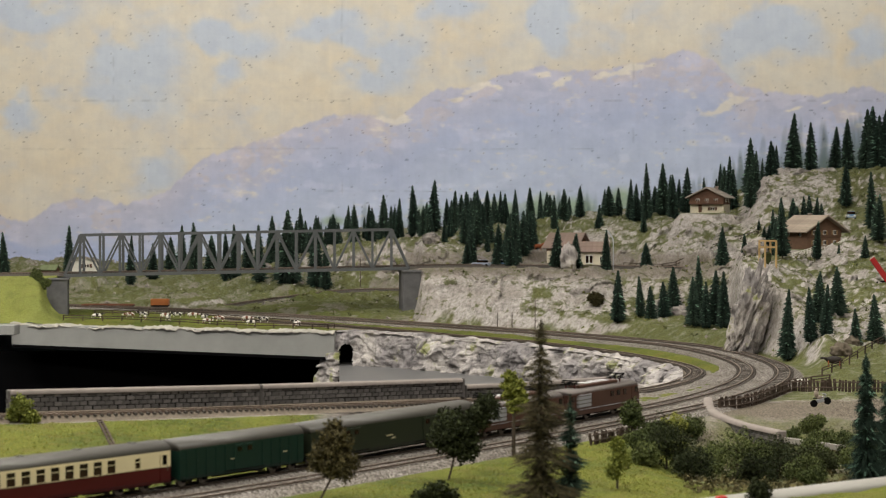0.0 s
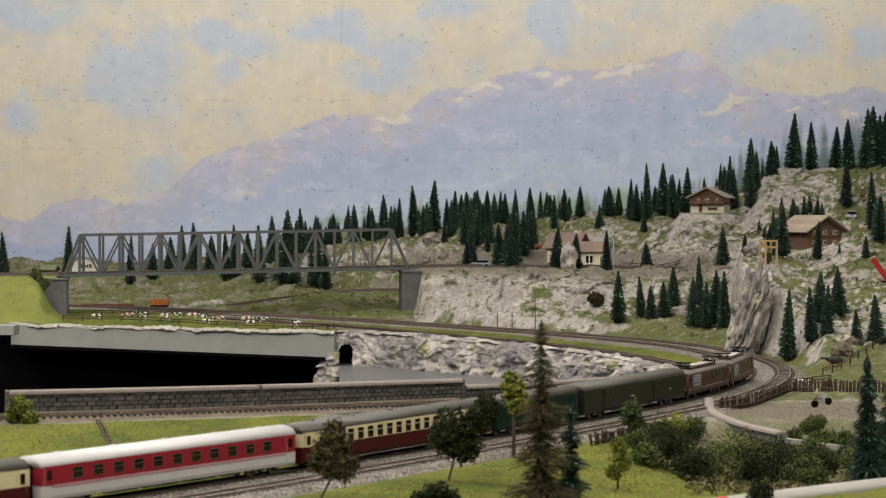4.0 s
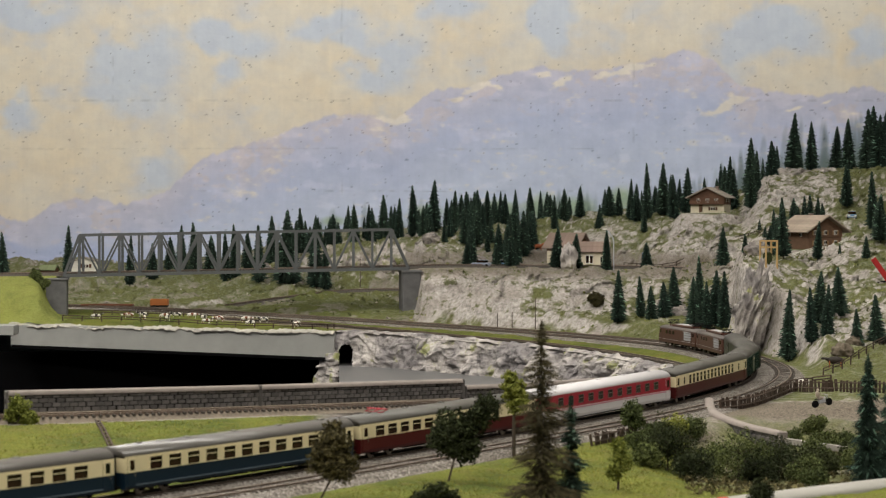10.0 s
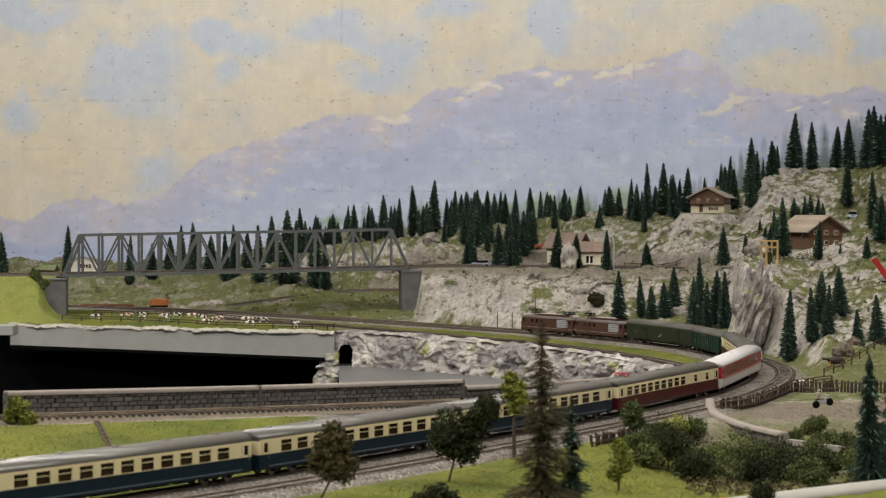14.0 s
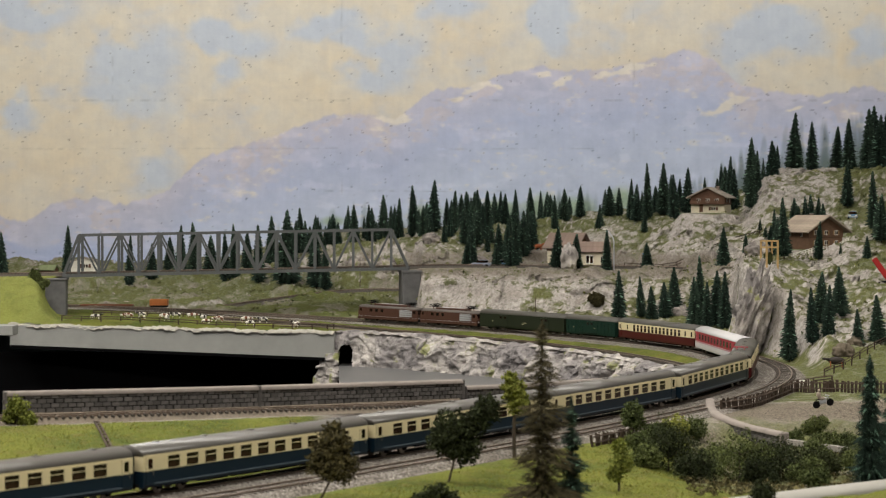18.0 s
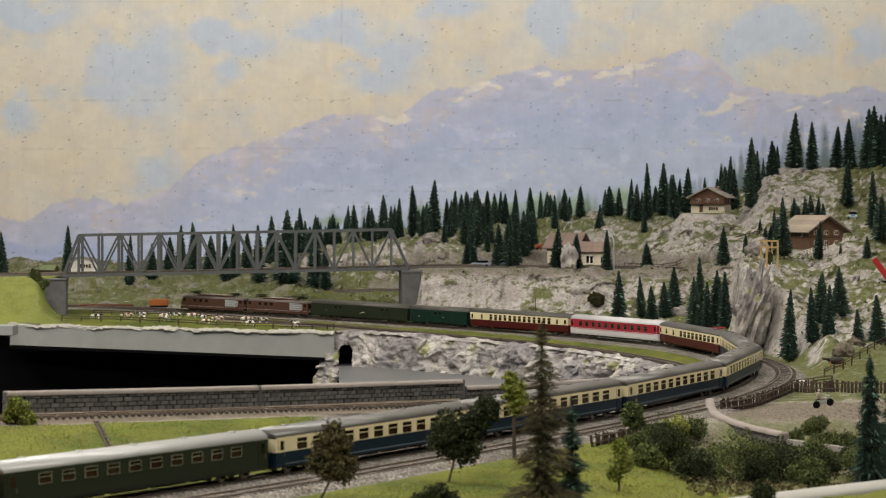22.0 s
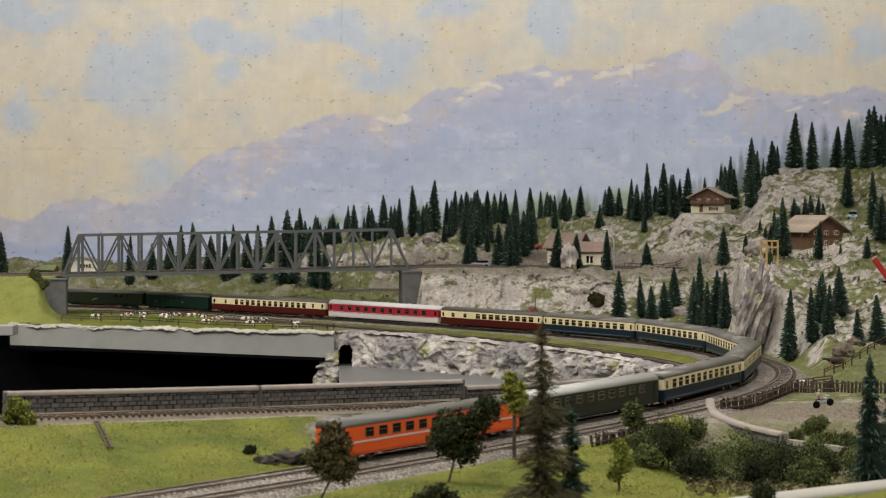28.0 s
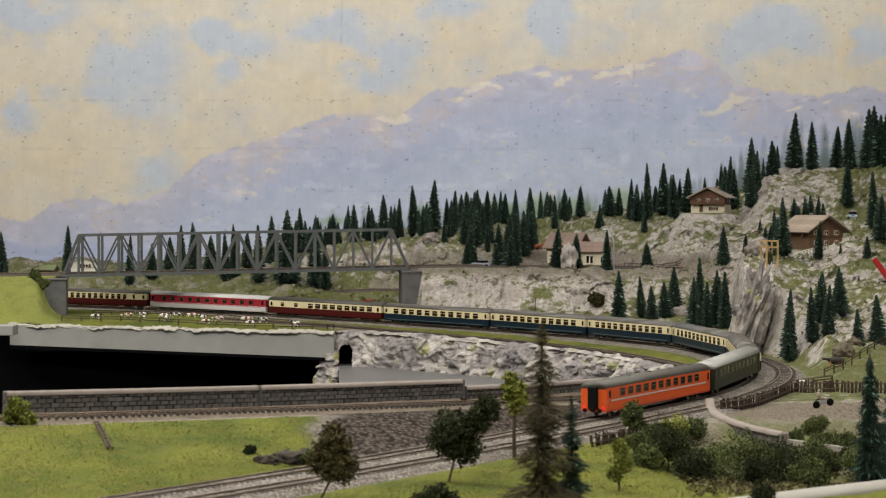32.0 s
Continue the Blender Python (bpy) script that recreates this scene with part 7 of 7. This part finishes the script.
def motorcycle(x, y, turn):
    m = pose(x, y, ground_at(x, y) + 0.002, 0, -9, turn) @ Matrix.Scale(1.08, 4)
    t = thing("motorcycle", m, "grey model motorcycle on the dirt road", "motorcycle")
    dark = UNDER
    for wx in (-0.0085, 0.0085):
        bm = bmesh.new()
        made = bmesh.ops.create_cone(bm, cap_ends=True, segments=16, radius1=0.0042, radius2=0.0042, depth=0.0016)["verts"]
        bmesh.ops.transform(bm, matrix=pose(wx, 0, 0.0042, 90), verts=made)
        w = part("wheel", bm, dark, t)
        bm = bmesh.new()
        made = bmesh.ops.create_cone(bm, cap_ends=True, segments=12, radius1=0.0026, radius2=0.0026, depth=0.0019)["verts"]
        bmesh.ops.transform(bm, matrix=pose(wx, 0, 0.0042, 90), verts=made)
        part("rim", bm, UNDER, w)
    bm = bmesh.new()
    box(bm, 0, 0, 0.0062, 0.009, 0.003, 0.0045, 0.0008)
    part("engine", bm, GRILLE, t)
    bm = bmesh.new()
    box(bm, 0.0015, 0, 0.0095, 0.007, 0.003, 0.0025, 0.0008)
    part("tank", bm, ROOF_WHITE, t)
    bm = bmesh.new()
    box(bm, -0.005, 0, 0.0095, 0.007, 0.0028, 0.0012, 0.0004)
    part("saddle", bm, dark, t)
    bm = bmesh.new()
    rod(bm, (0.0085, 0, 0.0042), (0.006, 0, 0.0125), 0.0006)
    rod(bm, (0.006, -0.005, 0.0125), (0.006, 0.005, 0.0125), 0.0005)
    part("handlebar", bm, GRILLE, t)
    bm = bmesh.new()
    for cx, cz, sx, sz in ((-0.004, 0.0145, 0.0028, 0.0045), (-0.003, 0.0196, 0.0014, 0.0016), (-0.001, 0.0100, 0.0042, 0.0022)):
        made = bmesh.ops.create_icosphere(bm, subdivisions=2, radius=1)["verts"]
        bmesh.ops.scale(bm, vec=(sx, 0.0026, sz), verts=made)
        bmesh.ops.translate(bm, vec=(cx, 0, cz), verts=made)
    me = bpy.data.meshes.new("toy_figure")
    bm.to_mesh(me)
    bm.free()
    me.materials.append(plain("figure_grey", (0.30, 0.25, 0.20), 0.7))
    ob = new("toy_figure", me)
    ob.matrix_basis = m
    tagged(ob, "plain grey-brown toy figure on the motorcycle", "toy figure")


motorcycle(0.4675, 2.34, 14)


def toy_car(label, x, y, z, turn, colour):
    t = thing("model_car", pose(x, y, z, 0, 0, turn), label, "car", "cars of the village")
    bm = bmesh.new()
    box(bm, 0, 0, 0.0062, 0.044, 0.0185, 0.0075, 0.0018)
    part("body", bm, colour, t)
    bm = bmesh.new()
    made = box(bm, -0.002, 0, 0.0125, 0.024, 0.0165, 0.0065, 0.0016)
    part("cabin", bm, GLASS, t)
    bm = bmesh.new()
    box(bm, -0.002, 0, 0.0160, 0.018, 0.0145, 0.0012, 0.0005)
    part("roof", bm, colour, t)
    for k in (-1, 1):
        for s in (-1, 1):
            bm = bmesh.new()
            rod(bm, (k * 0.0135, s * 0.0075, 0.0036), (k * 0.0135, s * 0.0096, 0.0036), 0.0036, n=12)
            part("wheel", bm, UNDER, t)
        bm = bmesh.new()
        box(bm, k * 0.0222, 0, 0.0045, 0.0012, 0.0185, 0.0018)
        part("bumper", bm, GRILLE, t)
    for s in (-1, 1):
        bm = bmesh.new()
        box(bm, 0.0220, s * 0.0065, 0.0075, 0.001, 0.004, 0.0022)
        part("headlight", bm, TRIM_WHITE, t)
    return t


CAR_BLUE = paint("car_blue", (0.12, 0.22, 0.36))
CAR_GREY = paint("car_grey", (0.22, 0.24, 0.30))
toy_car("light blue model car on the hill road", 0.884, 4.12, ground_at(0.884, 4.12) + 0.001, -100, CAR_BLUE)
toy_car("blue-grey model car on the village road", 0.128, 4.47, ground_at(0.128, 4.47) + 0.001, 170, CAR_BLUE)
toy_car("pale model car on the village road", 0.090, 4.44, ground_at(0.09, 4.44) + 0.001, 165, CAR_GREY)


def street_lamp(x, y, h):
    z = ground_at(x, y)
    t = thing("street_lamp", pose(x, y, z), "slender grey street lamp with a curved arm", "street lamp")
    bm = bmesh.new()
    pts = [(0, 0, -0.004), (0, 0, h * 0.74), (-0.002, 0, h * 0.82), (-0.010, 0, h * 0.93), (-0.016, 0, h)]
    for p, q in zip(pts, pts[1:]):
        rod(bm, p, q, 0.0014, 0.0013, 8)
    part("post", bm, GRILLE, t)
    bm = bmesh.new()
    box(bm, -0.020, 0, h + 0.0012, 0.011, 0.004, 0.0028, 0.0008)
    part("lamp_head", bm, TRIM_WHITE, t)


street_lamp(0.386, 4.31, 0.102)


def timber_stand(x, y, z):
    t = thing("timber_stand", pose(x, y, z, 0, 0, 18), "raw yellow timber lookout frame on the crag", "timber frame")

    def bar(p, q, w=0.0028):
        bm = bmesh.new()
        beam(bm, p, q, w, w)
        part("timber", bm, TIMBER_YELLOW, t)
    w, d, h = 0.022, 0.022, 0.044
    for px in (0, w):
        for py in (0, d):
            bar((px, py, -0.012), (px, py, h))
    for z1 in (h * 0.74, h):
        bar((0, 0, z1), (w, 0, z1))
        bar((0, d, z1), (w, d, z1))
        bar((0, 0, z1), (0, d, z1))
        bar((w, 0, z1), (w, d, z1))
    bm = bmesh.new()
    box(bm, w / 2, d / 2 + 0.004, h * 0.18, w * 0.7, d * 0.5, h * 0.7, 0.003)
    part("mossy_core", bm, LEAF_DARK, t, "dark mossy block inside the frame")


timber_stand(0.574, 3.385, ground_at(0.58, 3.41) - 0.002)


def red_chute(x, y, z):
    t = thing("red_chute", pose(x, y, z, 0, 55, -10), "bright red sloping chute on the hillside", "chute")
    paint_red = paint("bright_red", (0.30, 0.02, 0.02))
    for dy, dz, sy, sz in ((0, 0, 0.014, 0.002), (-0.007, 0.004, 0.0015, 0.009), (0.007, 0.004, 0.0015, 0.009)):
        bm = bmesh.new()
        box(bm, 0, dy, dz, 0.055, sy, sz, 0.0004)
        part("board", bm, paint_red, t)
    bm = bmesh.new()
    rod(bm, (0.018, 0, 0), (0.018 - 0.010, 0, -0.022), 0.0016)
    part("leg", bm, UNDER, t)


red_chute(0.765, 3.33, ground_at(0.758, 3.33) + 0.022)


def bank_ladder():
    t = thing("wooden_ladder", Matrix(), "rough wooden ladder lying on the turf bank", "ladder")
    pts = on_ground([(-0.352, 1.935), (-0.335, 1.875), (-0.318, 1.82)], 0.003)
    for dx in (-0.002, 0.002):
        for p, q in zip(pts, pts[1:]):
            bm = bmesh.new()
            rod(bm, (p[0] + dx, p[1], p[2]), (q[0] + dx, q[1], q[2]), 0.0011, n=6)
            part("side_pole", bm, FENCE_WOOD, t)
    a, b = Vector(pts[0]), Vector(pts[-1])
    for k in range(9):
        p = a.lerp(b, (k + 0.5) / 9)
        p.z = np.interp(p.y, [pts[2][1], pts[1][1], pts[0][1]], [pts[2][2], pts[1][2], pts[0][2]])
        bm = bmesh.new()
        rod(bm, p + Vector((-0.002, 0, 0.0006)), p + Vector((0.002, 0, 0.0006)), 0.0008, n=5)
        part("rung", bm, FENCE_WOOD, t)


bank_ladder()


def goods_wagon(label, x, y, z, turn, length, tall, colour):
    t = thing("goods_wagon", pose(x, y, z, 0, 0, turn), label, "goods wagon", "wagons on the side line")
    bm = bmesh.new()
    box(bm, 0, 0, 0.011, length, 0.029, 0.004, 0.0005)
    part("floor_frame", bm, UNDER, t)
    for s in (-1, 1):
        bm = bmesh.new()
        box(bm, 0, s * 0.0145, 0.013 + tall / 2, length, 0.0012, tall, 0.0003)
        b = part("side_wall", bm, colour, t)
        for k in range(5):
            bm = bmesh.new()
            box(bm, length * (-0.4 + 0.2 * k), s * 0.0153, 0.013 + tall / 2, 0.0016, 0.001, tall)
            part("stanchion", bm, colour, b)
        bm = bmesh.new()
        box(bm, s * length / 2, 0, 0.013 + tall / 2, 0.0012, 0.029, tall, 0.0003)
        part("end_wall", bm, colour, t)
        for k in (-0.3, 0.3):
            bm = bmesh.new()
            rod(bm, (length * k, s * 0.007, 0.0055), (length * k, s * 0.0095, 0.0055), 0.0055, n=12)
            part("wheel", bm, WHEEL, t)
    return t


RUST = paint("rust_paint", (0.16, 0.065, 0.035), 0.8)
RUST_ORANGE = paint("orange_rust_paint", (0.42, 0.15, 0.045), 0.8)
goods_wagon("low rusty flat wagon on the side line", -0.79, 4.485, 0.012, 0, 0.12, 0.004, RUST)
goods_wagon("short orange-brown tipper wagon on the side line", -0.668, 4.489, 0.0135, 1, 0.040, 0.014, RUST_ORANGE)

# road sign, pole, stakes
bm = bmesh.new()
rod(bm, (0, 0, -0.003), (0, 0, 0.024), 0.0008, n=6)
sign = thing("road_sign", pose(0.467, 4.42, ground_at(0.467, 4.42)), "small blue road sign on a thin post", "road sign")
part("post", bm, GRILLE, sign)
bm = bmesh.new()
box(bm, 0, -0.0012, 0.028, 0.010, 0.001, 0.010, 0.0003)
part("plate", bm, paint("sign_blue", (0.10, 0.22, 0.42)), sign)
for i, (x, y, h) in enumerate(((0.19, 3.92, 0.072), (0.115, 4.02, 0.030), (0.145, 3.99, 0.034), (-0.205, 4.72, 0.075))):
    bm = bmesh.new()
    rod(bm, (0, 0, -0.004), (0, 0, h), 0.0011, 0.0008, 6)
    if h > 0.05:
        beam(bm, (-0.007, 0, h * 0.9), (0.007, 0, h * 0.9), 0.001, 0.001)
    pole = thing("telegraph_pole" if h > 0.05 else "stake", pose(x, y, ground_at(x, y)), "thin weathered wooden pole beside the line", "pole", "poles beside the line")
    part("shaft", bm, FENCE_WOOD, pole)

# low retaining wall of the yard, kerb of the lower road, stub at the basin's end
parapet([(0.333, 2.40, 0.001), (0.326, 2.345, 0.0), (0.323, 2.30, -0.003), (0.330, 2.245, -0.006), (0.348, 2.19, -0.009), (0.378, 2.125, -0.011)], 0.002, -0.014, "low curved grey stone wall of the yard", rows=3, group="yard walls", cap_material=STONE_CAP)
bm = bmesh.new()
beam(bm, (0.385, 2.125, -0.016), (0.45, 2.07, -0.02), 0.006, 0.006)
kerb = bpy.data.meshes.new("road_kerb")
bm.to_mesh(kerb)
bm.free()
kerb.materials.append(CONCRETE)
tagged(new("road_kerb", kerb), "pale kerb beside the dirt road", "kerb", kind="structure")


def lower_road():
    line = spline([(0.10, 1.545, -0.010), (0.20, 1.60, -0.009), (0.30, 1.655, -0.006), (0.42, 1.72, -0.003), (0.6, 1.80, 0.0)])
    x, y, z, h = resample(line[:, 0], line[:, 1], line[:, 2], 0.008)
    return tagged(sweep("road", (x, y, z, h), [(-0.010, -0.02), (-0.010, 0.0), (-0.008, 0.0015), (0.02, 0.0012), (0.022, -0.002), (0.022, -0.02)], ROAD, None), "pale grey road in the foreground", "road", kind="structure")


lower_road()
simple("red_box", paint("poster_red", (0.45, 0.03, 0.03)), "small red box beside the pale road", "box", lambda bm: box(bm, 0, 0, 0.003, 0.009, 0.006, 0.006, 0.0008), m=pose(0.236, 1.598, -0.0075, 0, 0, 25))

# rough plaster lip along the fascia, and the board end on the hill's side
lip = spline([(-0.90, 3.952, 0.014), (-0.72, 3.918, 0.010), (-0.5, 3.878, 0.007), (-0.35, 3.852, 0.005), (-0.218, 3.828, 0.003)])
lx, ly, lz, lh = resample(lip[:, 0], lip[:, 1], lip[:, 2], 0.004)
lz = lz + 0.008 * fbm(lx * 22, ly * 0, lx * 0, 4, 120)
ly = ly - 0.002 - 0.012 * fbm(lx * 30, lx * 0, lx * 0, 4, 121)
tagged(sweep("plaster_lip", (lx, ly, lz, lh), [(-0.026, 0.0005), (-0.016, 0.0008), (-0.008, 0.0004), (-0.001, -0.0004), (0.002, -0.0018), (0.0028, -0.0034), (0.0015, -0.0052), (-0.003, -0.006)], CLOTH_EDGE, None, 0.0042), "ragged pale plaster lip over the fascia board", "plaster edge", kind="structure")
simple("board_end", FASCIA, "pale end of a framing board at the hill", "board", lambda bm: box(bm, 0, 0, 0, 0.075, 0.05, 0.02, 0.001), "structure", pose(-0.905, 3.87, 0.005))
simple("timber_block", TIMBER_YELLOW, "raw timber block under the framing board", "timber", lambda bm: box(bm, 0, 0, 0, 0.022, 0.02, 0.04, 0.001), "structure", pose(-0.93, 3.90, -0.033))


def grass_blades():
    """Flock fibres standing on the near turf, too small to tell apart."""
    rng = np.random.default_rng(4)
    n = 42000
    y = rng.uniform(1.52, 2.15, n)
    x = rng.uniform(-0.245, 0.13, n) * y
    z, out, far, w, d, e, u = ground_height(x, y)
    ok = ~inside(x, y, BASIN) & (np.where(out, d > 0.10, (d > 0.036) & (e > 0.034))) & ~((~out) & (u > -0.068))
    patch = fbm(x * 25, y * 25, x * 0, 3, 130) > -0.12
    ok &= patch
    x, y, z = x[ok], y[ok], z[ok]
    h = rng.uniform(0.0006, 0.0019, len(x))
    a = rng.uniform(0, 6.283, len(x))
    wd = rng.uniform(0.0004, 0.0009, len(x))
    lx, ly = rng.normal(0, 0.0011, len(x)), rng.normal(0, 0.0011, len(x))
    V = np.zeros((len(x), 3, 3))
    V[:, 0] = np.stack([x - wd * np.cos(a), y - wd * np.sin(a), z - 0.0004], -1)
    V[:, 1] = np.stack([x + wd * np.cos(a), y + wd * np.sin(a), z - 0.0004], -1)
    V[:, 2] = np.stack([x + lx, y + ly, z + h], -1)
    F = np.arange(len(x) * 3).reshape(-1, 3)
    mat = needle_material("turf_fibres", (0.10, 0.112, 0.020), (0.19, 0.195, 0.042))
    return tagged(mesh_object("turf_fibres", V.reshape(-1, 3), F, mat), "short yellow-green flock fibres on the turf", "grass", kind="stuff")


grass_blades()


def scatter(name, label, category, n, xr, yr, keep, grow, seed, material):
    """Small growth or debris strewn over the ground, too small to tell apart."""
    rng = np.random.default_rng(seed)
    y = rng.uniform(*yr, n)
    x = rng.uniform(*xr, n) * y
    z, out, far, w, d, e, u = ground_height(x, y)
    k, dk = nearest(x, y, UPPER[:, 0], UPPER[:, 1])
    ok = keep(x, y, z, out, d, e, u) & (dk > 0.03) & ~inside(x, y, BASIN)
    verts, faces = [], []
    for a, b, c in zip(x[ok], y[ok], z[ok]):
        grow(rng, (float(a), float(b), float(c)), verts, faces)
    return tagged(mesh_object(name, verts, faces, material), label, category, kind="stuff")


def tuft(rng, at, verts, faces):
    size = rng.uniform(0.003, 0.0105)
    for i in range(16):
        v = rng.normal(0, 1, 3)
        c = np.array(at) + v / np.linalg.norm(v) * size * rng.uniform(0.3, 1.0) * np.array([1, 1, 0.6]) + np.array([0, 0, size * 0.25])
        a, b = rng.normal(0, 1, 3) * 0.0011, rng.normal(0, 1, 3) * 0.0011
        o = len(verts)
        verts += [tuple(c - a), tuple(c + b), tuple(c + a), tuple(c - b)]
        faces += [(o, o + 1, o + 2, o + 3)]


def chip(rng, at, verts, faces):
    s = rng.uniform(0.002, 0.008) * np.array([1, rng.uniform(0.6, 1), rng.uniform(0.5, 0.9)])
    o = len(verts)
    dirs = [(1, 0, 0), (-1, 0.2, 0), (0, 1, 0.1), (0.1, -1, 0), (0, 0.1, 1), (0, 0, -1)]
    for dv in dirs:
        verts.append(tuple(np.array(at) + (np.array(dv) + rng.normal(0, 0.22, 3)) * s))
    for f in ((0, 2, 4), (2, 1, 4), (1, 3, 4), (3, 0, 4), (2, 0, 5), (1, 2, 5), (3, 1, 5), (0, 3, 5)):
        faces.append(tuple(o + i for i in f))


far_out = lambda x, y, z, out, d, e, u: out & (d > 0.10) & (y > 2.9) & (fbm(x * 11, y * 11, x * 0, 3, 140) > 0.0)
scatter("undergrowth", "dark olive scrub and moss on the hillside", "undergrowth", 2600, (-0.22, 0.25), (3.0, 5.3), far_out, tuft, 11, needle_material("scrub_flock", (0.028, 0.036, 0.014), (0.12, 0.13, 0.05)))
scatter("moss", "bright moss patches on the plaster rock", "moss", 900, (-0.02, 0.25), (3.0, 4.8), lambda x, y, z, out, d, e, u: out & (d > 0.10) & (fbm(x * 13, y * 13, z * 13, 3, 150) > 0.08), tuft, 12, needle_material("moss_flock", (0.06, 0.075, 0.018), (0.20, 0.21, 0.06)))
scatter("rubble", "loose pale stones at the foot of the slopes", "rubble", 900, (-0.20, 0.25), (2.8, 5.0), lambda x, y, z, out, d, e, u: out & (d > 0.092) & (fbm(x * 9, y * 9, x * 0, 3, 160) > 0.04), chip, 13, ROCK_GREY)
scatter("slope_litter", "brown twigs and weeds on the rough slope", "undergrowth", 700, (0.09, 0.25), (1.72, 2.14), lambda x, y, z, out, d, e, u: out & (d > 0.10) & (u > 0.125), tuft, 14, needle_material("weed_flock", (0.03, 0.026, 0.014), (0.13, 0.115, 0.05)))


def motions():
    """The express runs round the bend at a steady pace; each vehicle rides on its two bogies."""
    speed, start = 0.11754, -0.6467
    offset = 0.1714
    for car, length in TRAIN:
        middle = offset - length / 2
        offset -= length
        rows = []
        for i in range(65):
            t = i * 0.5
            s = start + speed * t + middle
            a, b = s - 0.36 * length, s + 0.36 * length
            ax, ay, az = (np.interp(a, MS, q) for q in (MX, MY, MZ))
            bx, by, bz = (np.interp(b, MS, q) for q in (MX, MY, MZ))
            turn = math.degrees(math.atan2(by - ay, bx - ax))
            rise = math.degrees(math.atan2(bz - az, math.hypot(bx - ax, by - ay)))
            rows.append((t, pose((ax + bx) / 2, (ay + by) / 2, (az + bz) / 2, 0, -rise, turn)))
        walk(car, rows)


motions()
